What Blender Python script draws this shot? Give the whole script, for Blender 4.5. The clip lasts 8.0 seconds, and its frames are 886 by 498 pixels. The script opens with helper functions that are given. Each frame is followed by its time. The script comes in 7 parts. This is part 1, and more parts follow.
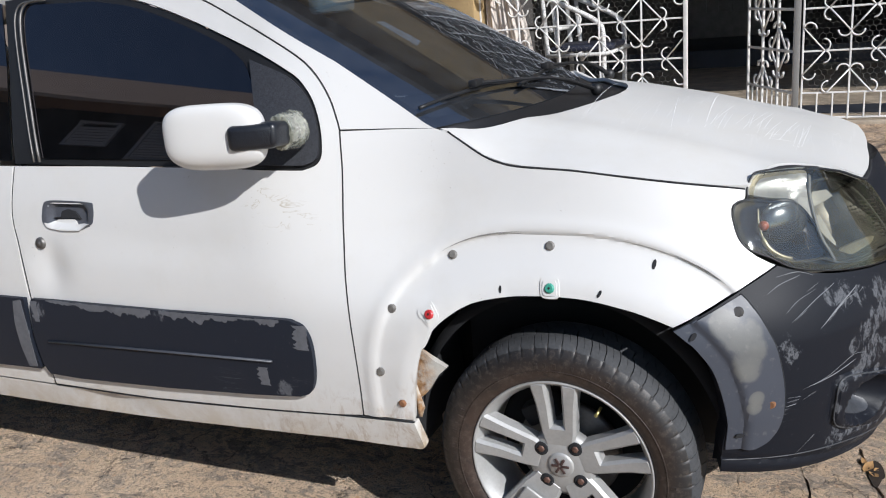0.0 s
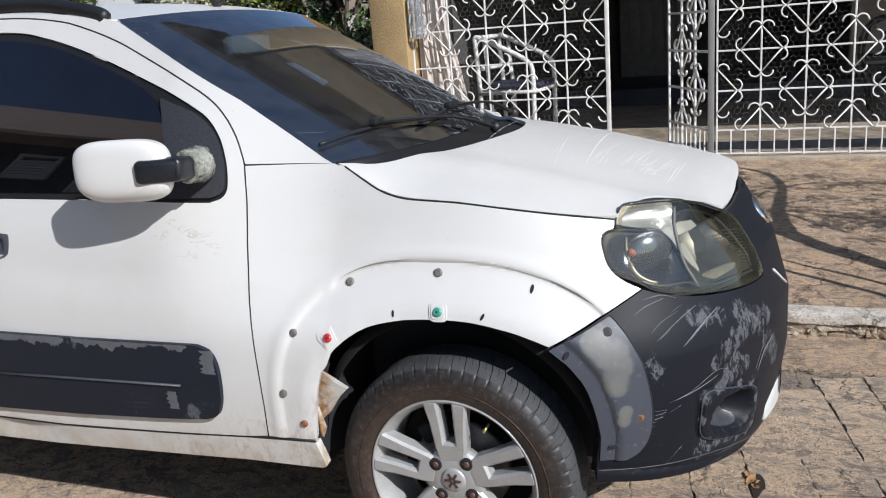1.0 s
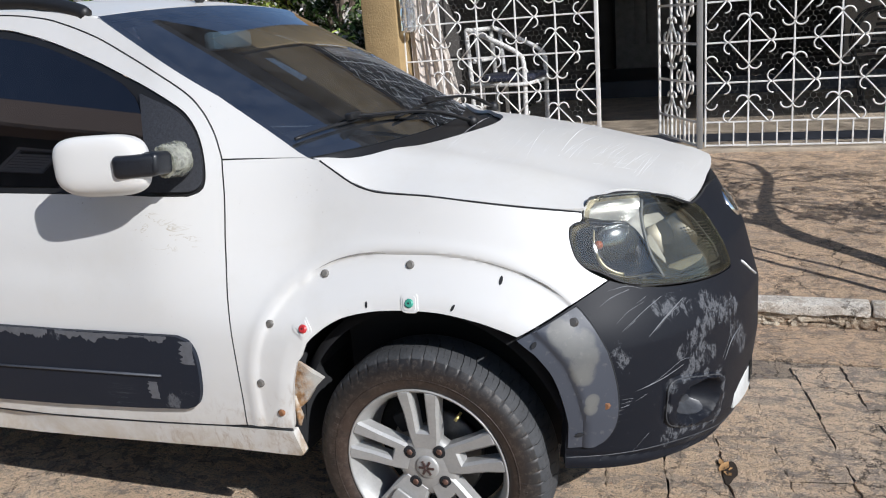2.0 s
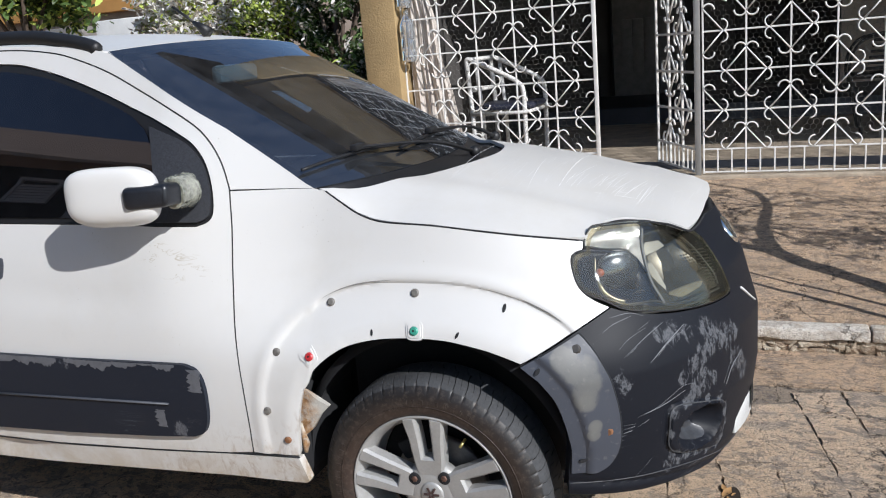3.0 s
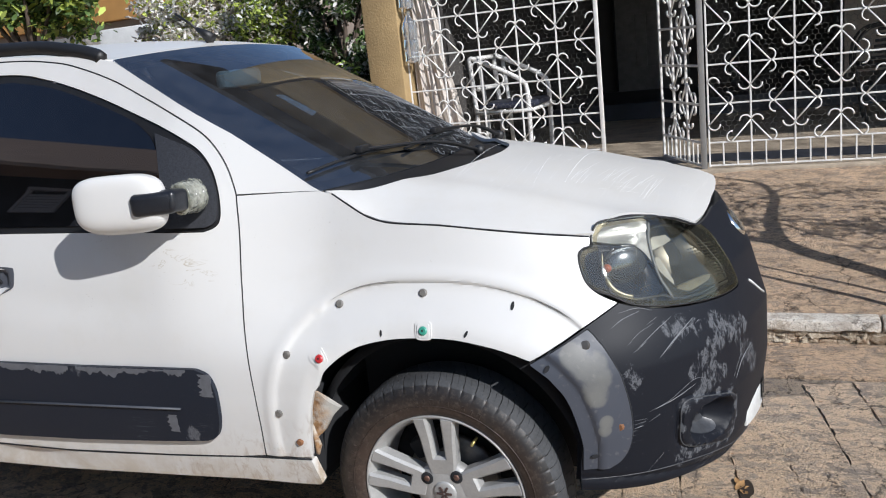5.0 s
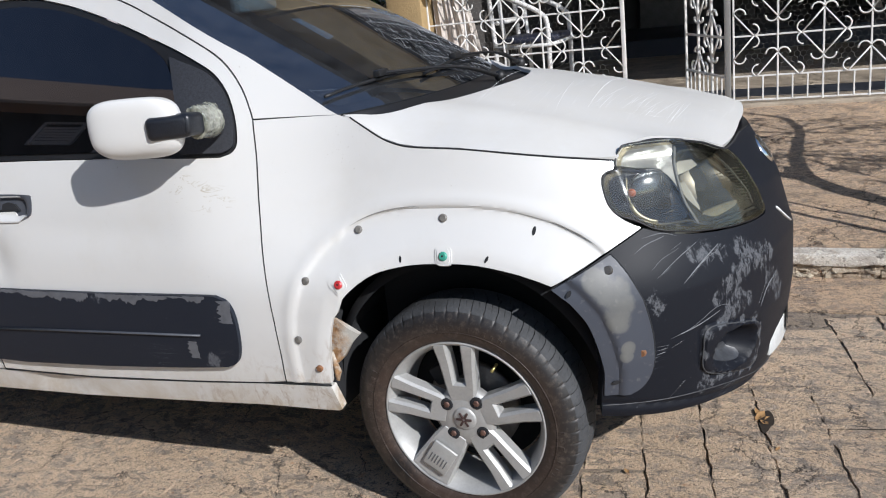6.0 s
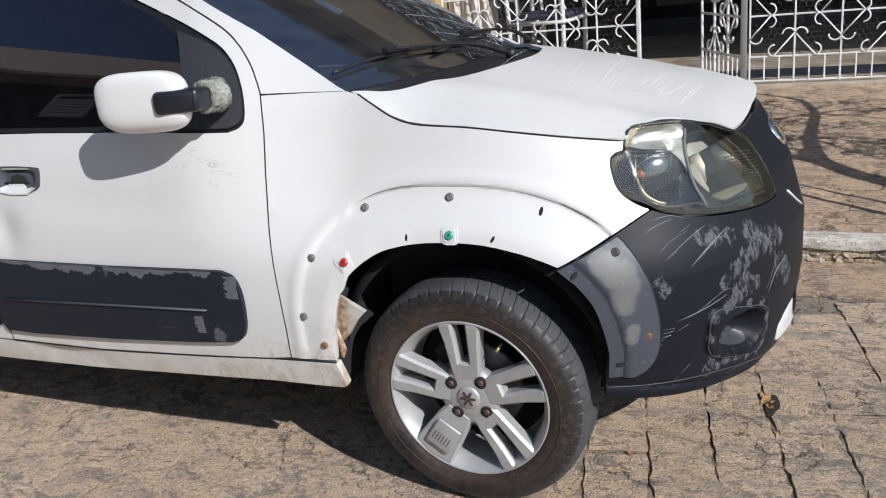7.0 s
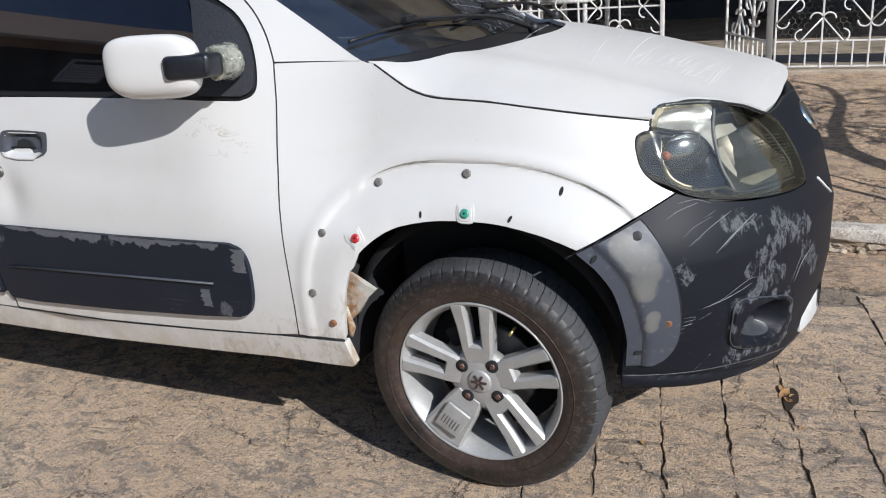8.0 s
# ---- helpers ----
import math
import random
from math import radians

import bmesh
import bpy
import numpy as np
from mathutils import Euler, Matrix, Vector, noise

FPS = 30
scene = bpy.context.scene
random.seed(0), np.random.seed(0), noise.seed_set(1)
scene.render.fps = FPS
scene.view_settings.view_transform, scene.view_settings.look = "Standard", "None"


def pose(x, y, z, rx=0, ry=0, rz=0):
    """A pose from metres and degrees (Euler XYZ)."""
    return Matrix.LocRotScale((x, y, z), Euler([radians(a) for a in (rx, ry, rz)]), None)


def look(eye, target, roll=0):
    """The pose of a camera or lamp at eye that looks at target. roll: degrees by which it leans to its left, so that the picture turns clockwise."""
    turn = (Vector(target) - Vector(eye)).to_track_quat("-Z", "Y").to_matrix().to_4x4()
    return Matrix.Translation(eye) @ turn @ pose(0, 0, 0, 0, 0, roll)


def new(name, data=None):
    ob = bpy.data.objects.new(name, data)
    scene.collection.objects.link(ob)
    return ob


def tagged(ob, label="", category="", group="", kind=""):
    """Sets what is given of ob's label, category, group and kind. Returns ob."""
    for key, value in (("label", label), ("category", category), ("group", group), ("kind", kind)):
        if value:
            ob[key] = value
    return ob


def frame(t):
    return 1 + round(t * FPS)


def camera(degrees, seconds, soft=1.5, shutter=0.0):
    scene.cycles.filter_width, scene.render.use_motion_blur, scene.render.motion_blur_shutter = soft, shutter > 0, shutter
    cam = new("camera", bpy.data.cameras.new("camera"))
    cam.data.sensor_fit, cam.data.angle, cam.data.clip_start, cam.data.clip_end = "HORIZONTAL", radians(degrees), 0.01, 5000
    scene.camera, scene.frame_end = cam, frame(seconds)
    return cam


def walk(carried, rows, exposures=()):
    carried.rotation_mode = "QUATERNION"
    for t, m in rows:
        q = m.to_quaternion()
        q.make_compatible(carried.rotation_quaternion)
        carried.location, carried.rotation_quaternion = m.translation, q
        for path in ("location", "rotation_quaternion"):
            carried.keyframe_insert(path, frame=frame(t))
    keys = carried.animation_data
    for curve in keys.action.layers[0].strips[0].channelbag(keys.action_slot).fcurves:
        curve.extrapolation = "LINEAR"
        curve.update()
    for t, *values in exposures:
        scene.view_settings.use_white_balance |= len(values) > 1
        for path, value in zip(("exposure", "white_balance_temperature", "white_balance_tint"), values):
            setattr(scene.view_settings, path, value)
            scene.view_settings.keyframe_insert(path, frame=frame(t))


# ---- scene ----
cam = camera(55.9, 8.0, soft=1.1)
PATH = [
    (0, (0.532, -1.616, 1.33), (-0.302, 0.108, 0.754), -5.2),
    (0.5, (0.623, -1.636, 1.352), (-0.142, 0.136, 0.829), -4.5),
    (1, (0.71, -1.679, 1.341), (-0.025, 0.11, 0.833), -4.5),
    (1.5, (0.761, -1.69, 1.33), (0.025, 0.09, 0.794), -4.7),
    (2.8, (0.806, -1.708, 1.384), (0.067, 0.087, 0.904), -4.5),
    (3, (0.795, -1.725, 1.364), (0.056, 0.074, 0.897), -4.9),
    (3.5, (0.788, -1.683, 1.361), (0.042, 0.112, 0.891), -5.2),
    (4, (0.8, -1.716, 1.365), (0.063, 0.084, 0.901), -5.6),
    (5.3, (0.796, -1.729, 1.361), (0.034, 0.059, 0.89), -6.6),
    (5.5, (0.785, -1.729, 1.318), (0.01, 0.038, 0.793), -6.7),
    (6, (0.777, -1.716, 1.312), (-0.015, 0.024, 0.723), -6.7),
    (6.5, (0.793, -1.716, 1.325), (-0.006, 0.018, 0.73), -6.9),
    (7, (0.784, -1.703, 1.313), (-0.03, 0.008, 0.675), -6.1),
    (7.5, (0.767, -1.68, 1.316), (-0.06, 0.014, 0.647), -5.5),
    (8, (0.75, -1.651, 1.288), (-0.086, 0.034, 0.608), -4.7),
]
walk(cam, [(t, look(eye, target, roll)) for t, eye, target, roll in PATH], exposures=[(0.0, 0.19, 6260, 10), (5.5, 0.17, 6260, 10), (8.0, 0.17, 6260, 10)])


# ---- world and light ----
world = bpy.data.worlds.new("world")
scene.world = world
world.use_nodes = True
wn = world.node_tree.nodes
sky = wn.new("ShaderNodeTexSky")
sky.sky_type = "NISHITA"
sky.sun_disc = False
sky.dust_density, sky.ozone_density = 0.4, 2.5
SUN_FROM = Vector((1.34, -0.71, 1.0)).normalized()
sky.sun_elevation = math.asin(SUN_FROM.z)
sky.sun_rotation = math.atan2(SUN_FROM.x, SUN_FROM.y)
world.node_tree.links.new(sky.outputs[0], wn["Background"].inputs[0])
wn["Background"].inputs[1].default_value = 0.105
sun = new("sun", bpy.data.lights.new("sun", "SUN"))
sun.data.energy, sun.data.angle, sun.data.color = 4.6, radians(0.5), (1.0, 0.975, 0.945)
sun.matrix_world = look(SUN_FROM * 30, (0, 0, 0))


# ---- materials ----
def tree(name):
    m = bpy.data.materials.new(name)
    m.use_nodes = True
    nt = m.node_tree
    return m, nt, nt.nodes["Principled BSDF"]


def node(nt, kind, **inputs):
    n = nt.nodes.new(kind)
    for k, v in inputs.items():
        n.inputs[k.replace("_", " ")].default_value = v
    return n


def noise_tex(nt, scale, detail=4.0, rough=0.55, distort=0.0, stretch=None, world_space=True):
    co = nt.nodes.new("ShaderNodeNewGeometry" if world_space else "ShaderNodeTexCoord")
    src = co.outputs["Position"] if world_space else co.outputs["Object"]
    if stretch:
        mp = nt.nodes.new("ShaderNodeMapping")
        mp.inputs["Rotation"].default_value = [radians(a) for a in stretch[1]]
        mp.inputs["Scale"].default_value = stretch[0]
        nt.links.new(src, mp.inputs[0])
        src = mp.outputs[0]
    n = node(nt, "ShaderNodeTexNoise", Scale=scale, Detail=detail, Roughness=rough, Distortion=distort)
    nt.links.new(src, n.inputs["Vector"])
    return n.outputs["Fac"]


def ramp(nt, fac, stops):
    r = nt.nodes.new("ShaderNodeValToRGB")
    e = r.color_ramp.elements
    while len(e) < len(stops):
        e.new(0.5)
    for el, (p, c) in zip(e, stops):
        el.position = p
        el.color = (*c, 1) if isinstance(c, tuple) else (c, c, c, 1)
    nt.links.new(fac, r.inputs[0])
    return r.outputs[0]


def mix(nt, fac, a, b, kind="MIX"):
    n = nt.nodes.new("ShaderNodeMix")
    n.data_type, n.blend_type = "RGBA", kind
    for sock, v in ((n.inputs[0], fac), (n.inputs[6], a), (n.inputs[7], b)):
        if isinstance(v, (int, float)):
            sock.default_value = v
        elif isinstance(v, tuple):
            sock.default_value = (*v, 1)
        else:
            nt.links.new(v, sock)
    return n.outputs[2]


def bump(nt, p, height, strength, distance):
    b = node(nt, "ShaderNodeBump", Strength=strength, Distance=distance)
    nt.links.new(height, b.inputs["Height"])
    nt.links.new(b.outputs[0], p.inputs["Normal"])


def basic(name, color, rough=0.5, metal=0.0, vary=0.25, scale=12.0, fine=140.0, bumps=0.15, coat=0.0, dist=0.002):
    """Two scales of noise on one base colour."""
    m, nt, p = tree(name)
    big = noise_tex(nt, scale, 5)
    small = noise_tex(nt, fine, 3)
    dark = tuple(c * (1 - vary) for c in color)
    lite = tuple(min(1, c * (1 + vary * 0.6)) for c in color)
    c1 = ramp(nt, big, [(0.3, dark), (0.7, lite)])
    c2 = mix(nt, 0.35, c1, ramp(nt, small, [(0.3, dark), (0.7, lite)]))
    nt.links.new(c2, p.inputs["Base Color"])
    p.inputs["Roughness"].default_value = rough
    p.inputs["Metallic"].default_value = metal
    p.inputs["Coat Weight"].default_value = coat
    p.inputs["Coat Roughness"].default_value = 0.08
    if bumps:
        bump(nt, p, small, bumps, dist)
    return m


def near_points(nt, spots):
    """1 near the given places, fading to 0 at their radius."""
    g = nt.nodes.new("ShaderNodeNewGeometry")
    total = None
    for at, r in spots:
        d = nt.nodes.new("ShaderNodeVectorMath")
        d.operation = "DISTANCE"
        nt.links.new(g.outputs["Position"], d.inputs[0])
        d.inputs[1].default_value = at
        m = node(nt, "ShaderNodeMapRange", From_Min=r, From_Max=r * 0.35, To_Min=0.0, To_Max=1.0)
        nt.links.new(d.outputs["Value"], m.inputs["Value"])
        if total is None:
            total = m.outputs[0]
        else:
            a = nt.nodes.new("ShaderNodeMath")
            a.operation = "MAXIMUM"
            nt.links.new(total, a.inputs[0])
            nt.links.new(m.outputs[0], a.inputs[1])
            total = a.outputs[0]
    return total


def paint_white():
    m, nt, p = tree("white_car_paint")
    dirt = noise_tex(nt, 5.0, 6, 0.65)
    specks = noise_tex(nt, 210.0, 2, 0.5)
    col = mix(nt, ramp(nt, dirt, [(0.5, 0.0), (0.85, 0.35)]), (0.655, 0.648, 0.632), (0.54, 0.51, 0.45))
    chips = ramp(nt, specks, [(0.71, 0.0), (0.745, 1.0)])
    patchy = ramp(nt, noise_tex(nt, 9.0, 2), [(0.55, 0.0), (0.72, 1.0)])
    both = nt.nodes.new("ShaderNodeMath")
    both.operation = "MULTIPLY"
    nt.links.new(chips, both.inputs[0])
    nt.links.new(patchy, both.inputs[1])
    col = mix(nt, both.outputs[0], col, (0.25, 0.2, 0.15))
    rusty = mix(nt, 1.0, ramp(nt, noise_tex(nt, 30.0, 8, 0.75, 0.8, ((1, 1, 0.5), (0, 25, 0))), [(0.5, 0.0), (0.66, 0.8)]),
                near_points(nt, [((-0.32, -0.04, 0.29), 0.2), ((-0.318, -0.03, 0.285), 0.07), ((-0.33, -0.04, 0.31), 0.09), ((-0.5, -0.04, 0.27), 0.2), ((-0.7, -0.04, 0.255), 0.15), ((-0.334, -0.03, 0.42), 0.05), ((-0.33, -0.03, 0.48), 0.04)]), "MULTIPLY")
    col = mix(nt, rusty, col, (0.27, 0.16, 0.08))
    tip = mix(nt, 1.0, near_points(nt, [((-0.316, -0.03, 0.29), 0.06), ((-0.325, -0.01, 0.33), 0.05)]), ramp(nt, noise_tex(nt, 50.0, 6, 0.7), [(0.36, 0.0), (0.5, 0.9)]), "MULTIPLY")
    col = mix(nt, tip, col, (0.3, 0.2, 0.11))
    scrape = mix(nt, 1.0, ramp(nt, noise_tex(nt, 12.0, 3, 0.6, 0.6, ((1, 1, 3), (0, -25, 0))), [(0.56, 0.0), (0.575, 0.9), (0.59, 0.0)]),
                 near_points(nt, [((-0.72, -0.04, 0.905), 0.06), ((-0.66, -0.04, 0.875), 0.06), ((-0.60, -0.04, 0.865), 0.05)]), "MULTIPLY")
    col = mix(nt, scrape, col, (0.42, 0.37, 0.29))
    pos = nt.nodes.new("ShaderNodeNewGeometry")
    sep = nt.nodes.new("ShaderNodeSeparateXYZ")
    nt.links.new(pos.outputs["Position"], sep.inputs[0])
    # beige towards the sill paints its shade and ground bounce, with dirt blotches
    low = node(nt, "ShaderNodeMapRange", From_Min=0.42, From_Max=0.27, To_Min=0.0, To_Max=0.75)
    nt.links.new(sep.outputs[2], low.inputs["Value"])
    low_tint = mix(nt, 1.0, low.outputs[0], ramp(nt, noise_tex(nt, 13.0, 9, 0.72, 0.4), [(0.36, 0.15), (0.62, 1.0)]), "MULTIPLY")
    col = mix(nt, low_tint, col, (0.47, 0.4, 0.31))
    chalk = mix(nt, 1.0, ramp(nt, noise_tex(nt, 3.0, 2, 0.4, 0.0, ((16, 0.8, 1), (0, 0, 14))), [(0.60, 0.0), (0.62, 0.4), (0.64, 0.0)]),
                near_points(nt, [((0.3, 0.75, 0.97), 0.45), ((0.1, 0.5, 1.0), 0.3)]), "MULTIPLY")
    col = mix(nt, chalk, col, (0.9, 0.9, 0.9))
    sepn = nt.nodes.new("ShaderNodeSeparateXYZ")
    nt.links.new(pos.outputs["Normal"], sepn.inputs[0])
    flat = node(nt, "ShaderNodeMapRange", From_Min=0.72, From_Max=0.95, To_Min=0.0, To_Max=1.0)
    nt.links.new(sepn.outputs[2], flat.inputs["Value"])
    dust = mix(nt, 1.0, flat.outputs[0], ramp(nt, noise_tex(nt, 7.0, 8, 0.7), [(0.3, 0.25), (0.7, 0.8)]), "MULTIPLY")
    col = mix(nt, dust, col, (0.56, 0.535, 0.49))
    coat = node(nt, "ShaderNodeMapRange", From_Min=0.0, From_Max=0.6, To_Min=0.38, To_Max=0.08)
    nt.links.new(dust, coat.inputs["Value"])
    nt.links.new(coat.outputs[0], p.inputs["Coat Weight"])
    nt.links.new(col, p.inputs["Base Color"])
    p.inputs["Roughness"].default_value = 0.42
    p.inputs["Coat Roughness"].default_value = 0.12
    bump(nt, p, noise_tex(nt, 2.2, 2), 0.05, 0.05)
    return m


def plastic(name, base, pale, scuffs, scratches, turn=(0, -40, 0)):
    """Black moulded plastic, rubbed pale in some places and scratched in others."""
    m, nt, p = tree(name)
    grain = noise_tex(nt, 420.0, 2)
    ragged = node(nt, "ShaderNodeMath")
    ragged.operation = "MULTIPLY_ADD"
    nt.links.new(noise_tex(nt, 30.0, 12, 0.8, 0.5, ((1.5, 1.5, 0.8), (0, 28, 0))), ragged.inputs[0])
    ragged.inputs[1].default_value = 3.4
    nt.links.new(near_points(nt, scuffs), ragged.inputs[2])
    over = node(nt, "ShaderNodeMapRange", From_Min=2.60, From_Max=2.76, To_Min=0.0, To_Max=0.88)
    nt.links.new(ragged.outputs[0], over.inputs["Value"])
    fine = ramp(nt, noise_tex(nt, 210.0, 4, 0.75), [(0.38, 0.3), (0.5, 1.0)])
    mask = mix(nt, 1.0, over.outputs[0], fine, "MULTIPLY")
    line = ramp(nt, noise_tex(nt, 9.0, 2, 0.4, 0.3, ((0.6, 0.6, 8), turn)), [(0.59, 0.0), (0.6, 0.9), (0.61, 0.0)])
    line2 = ramp(nt, noise_tex(nt, 9.0, 2, 0.4, 0.6, ((1.0, 1.0, 12), tuple(-a * 0.6 for a in turn))), [(0.59, 0.0), (0.6, 0.6), (0.61, 0.0)])
    specks = ramp(nt, noise_tex(nt, 150.0, 3, 0.6), [(0.70, 0.0), (0.735, 0.5)])
    mask = mix(nt, 1.0, mask, specks, "LIGHTEN")
    lines = mix(nt, 1.0, mix(nt, 1.0, line, line2, "ADD"), near_points(nt, scratches), "MULTIPLY")
    col = mix(nt, mask, base, pale)
    col = mix(nt, lines, col, pale)
    dust = ramp(nt, noise_tex(nt, 3.0, 6), [(0.45, 0.0), (0.85, 0.03)])
    col = mix(nt, dust, col, (0.12, 0.125, 0.14))
    nt.links.new(col, p.inputs["Base Color"])
    p.inputs["Roughness"].default_value = 0.5
    p.inputs["Specular IOR Level"].default_value = 0.2
    bump(nt, p, grain, 0.2, 0.001)
    return m


def thin_glass(name, tint, gloss=0.12, dust=0.06, film_colour=(0.42, 0.4, 0.36), sheen=(0.9, 0.96, 1.0)):
    """A thin pane: tinted see-through, mirror gloss by Fresnel, and a film of dust."""
    m, nt, p = tree(name)
    out = nt.nodes["Material Output"]
    tr = nt.nodes.new("ShaderNodeBsdfTransparent")
    tr.inputs[0].default_value = (*tint, 1)
    gl = nt.nodes.new("ShaderNodeBsdfGlossy")
    gl.inputs["Color"].default_value = (*sheen, 1)
    gl.inputs["Roughness"].default_value = 0.015
    fr = node(nt, "ShaderNodeFresnel", IOR=1.0 + gloss * 5.5)
    m1 = nt.nodes.new("ShaderNodeMixShader")
    nt.links.new(fr.outputs[0], m1.inputs[0])
    nt.links.new(tr.outputs[0], m1.inputs[1])
    nt.links.new(gl.outputs[0], m1.inputs[2])
    p.inputs["Base Color"].default_value = (*film_colour, 1)
    p.inputs["Roughness"].default_value = 0.8
    m2 = nt.nodes.new("ShaderNodeMixShader")
    film = ramp(nt, noise_tex(nt, 16.0, 6, 0.7), [(0.3, dust * 0.3), (0.8, dust * 1.6)])
    film = mix(nt, ramp(nt, noise_tex(nt, 130.0, 3, 0.6), [(0.735, 0.0), (0.76, min(0.5, dust * 10))]), film, (0.6, 0.6, 0.6))
    nt.links.new(film, m2.inputs[0])
    nt.links.new(m1.outputs[0], m2.inputs[1])
    nt.links.new(p.outputs[0], m2.inputs[2])
    nt.links.new(m2.outputs[0], out.inputs[0])
    return m


def stone(name, base, pale, dark, island=False, random_mix=0.08):
    """Worn paving stone: pale dust over grey, stained and pitted, each piece a little different."""
    m, nt, p = tree(name)
    big = noise_tex(nt, 1.7, 8, 0.65, 0.8)
    mid = noise_tex(nt, 10.0, 14, 0.8, 0.6, ((1.0, 1.7, 1.0), (0, 0, 30)))
    grit = noise_tex(nt, 55.0, 8, 0.8, 0.2)
    fine = noise_tex(nt, 170.0, 5, 0.8)
    rock = noise_tex(nt, 75.0, 3, 0.65, 0.3)
    c = mix(nt, ramp(nt, big, [(0.4, 0.0), (0.65, 1.0)]), base, pale)
    c = mix(nt, ramp(nt, mid, [(0.45, 0.85), (0.475, 0.0)]), c, dark)
    patch = ramp(nt, noise_tex(nt, 12.0, 15, 0.8, 0.7, ((1.0, 1.5, 1.0), (0, 0, 25))), [(0.465, 0.6), (0.49, 0.0)])
    c = mix(nt, patch, c, tuple(0.5 * a + 0.5 * b for a, b in zip(dark, (0.36, 0.32, 0.29))))
    c = mix(nt, ramp(nt, grit, [(0.40, 0.7), (0.43, 0.0)]), c, tuple(v * 0.75 for v in dark))
    c = mix(nt, ramp(nt, grit, [(0.57, 0.0), (0.60, 0.6)]), c, tuple(min(1, v * 1.25) for v in pale))
    c = mix(nt, ramp(nt, rock, [(0.33, 0.9), (0.37, 0.0)]), c, tuple(v * 0.35 for v in dark))
    c = mix(nt, ramp(nt, fine, [(0.40, 0.75), (0.45, 0.0)]), c, tuple(v * 0.5 for v in dark))
    info = nt.nodes.new("ShaderNodeNewGeometry" if island else "ShaderNodeObjectInfo")
    rnd = info.outputs["Random Per Island" if island else "Random"]
    c = mix(nt, random_mix, c, ramp(nt, rnd, [(0.0, dark), (1.0, pale)]))
    nt.links.new(c, p.inputs["Base Color"])
    p.inputs["Roughness"].default_value = 0.92
    vor = node(nt, "ShaderNodeTexVoronoi", Scale=5.5)
    vor.feature = "DISTANCE_TO_EDGE"
    g = nt.nodes.new("ShaderNodeNewGeometry")
    warp = nt.nodes.new("ShaderNodeVectorMath")
    warp.operation = "MULTIPLY_ADD"
    wn3 = node(nt, "ShaderNodeTexNoise", Scale=9.0, Detail=6.0, Roughness=0.7)
    nt.links.new(g.outputs["Position"], wn3.inputs["Vector"])
    nt.links.new(wn3.outputs["Color"], warp.inputs[0])
    warp.inputs[1].default_value = (0.16, 0.16, 0.16)
    nt.links.new(g.outputs["Position"], warp.inputs[2])
    nt.links.new(warp.outputs[0], vor.inputs["Vector"])
    crack = mix(nt, 1.0, ramp(nt, vor.outputs["Distance"], [(0.006, 1.0), (0.02, 0.0)]), ramp(nt, noise_tex(nt, 3.1, 3), [(0.5, 0.0), (0.58, 0.9)]), "MULTIPLY")
    c = mix(nt, crack, c, tuple(v * 0.3 for v in dark))
    rusty = ramp(nt, noise_tex(nt, 23.0, 5, 0.7), [(0.63, 0.0), (0.7, 0.55)])
    c = mix(nt, rusty, c, tuple(v * f for v, f in zip(base, (0.8, 0.52, 0.36))))
    nt.links.new(c, p.inputs["Base Color"])
    h = mix(nt, 0.3, mix(nt, 0.6, mid, rock), fine)
    bump(nt, p, mix(nt, crack, h, (0.0, 0.0, 0.0)), 1.0, 0.035)
    return m


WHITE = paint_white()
BLACK = basic("black_trim", (0.012, 0.012, 0.013), 0.5, bumps=0.1)
GAPDARK = basic("dark_inner_panel", (0.014, 0.0145, 0.017), 0.9, bumps=0)
CLAD = plastic("worn_black_cladding", (0.014, 0.0175, 0.027), (0.12, 0.125, 0.14),
               [((-1.05, -0.08, 0.60), 0.04), ((-1.51, -0.08, 0.58), 0.06), ((-0.68, -0.08, 0.43), 0.05)],
               [((-0.63, -0.08, 0.45), 0.05), ((-0.85, -0.08, 0.43), 0.06)], (0, 30, 0))


FADED = [((0.357, 0.02, 0.652), 0.045), ((0.384, 0.02, 0.625), 0.055), ((0.398, 0.02, 0.595), 0.05), ((0.402, 0.02, 0.565), 0.04), ((0.416, 0.026, 0.49), 0.022), ((0.412, 0.024, 0.472), 0.02)]


def flare_plastic():
    """Grey arch plastic, bleached in the middle."""
    m, nt, p = tree("faded_grey_plastic")
    pale = mix(nt, 1.0, near_points(nt, FADED), ramp(nt, noise_tex(nt, 11.0, 5), [(0.38, 0.3), (0.6, 1.0)]), "MULTIPLY")
    pale = ramp(nt, pale, [(0.12, 0.0), (0.3, 0.8), (0.7, 1.0)])
    col = mix(nt, pale, (0.05, 0.056, 0.072), (0.13, 0.13, 0.124))
    col = mix(nt, ramp(nt, noise_tex(nt, 60.0, 6), [(0.6, 0.0), (0.75, 0.3)]), col, (0.25, 0.24, 0.22))
    nt.links.new(col, p.inputs["Base Color"])
    p.inputs["Roughness"].default_value = 0.42
    bump(nt, p, noise_tex(nt, 300.0, 2), 0.15, 0.001)
    return m


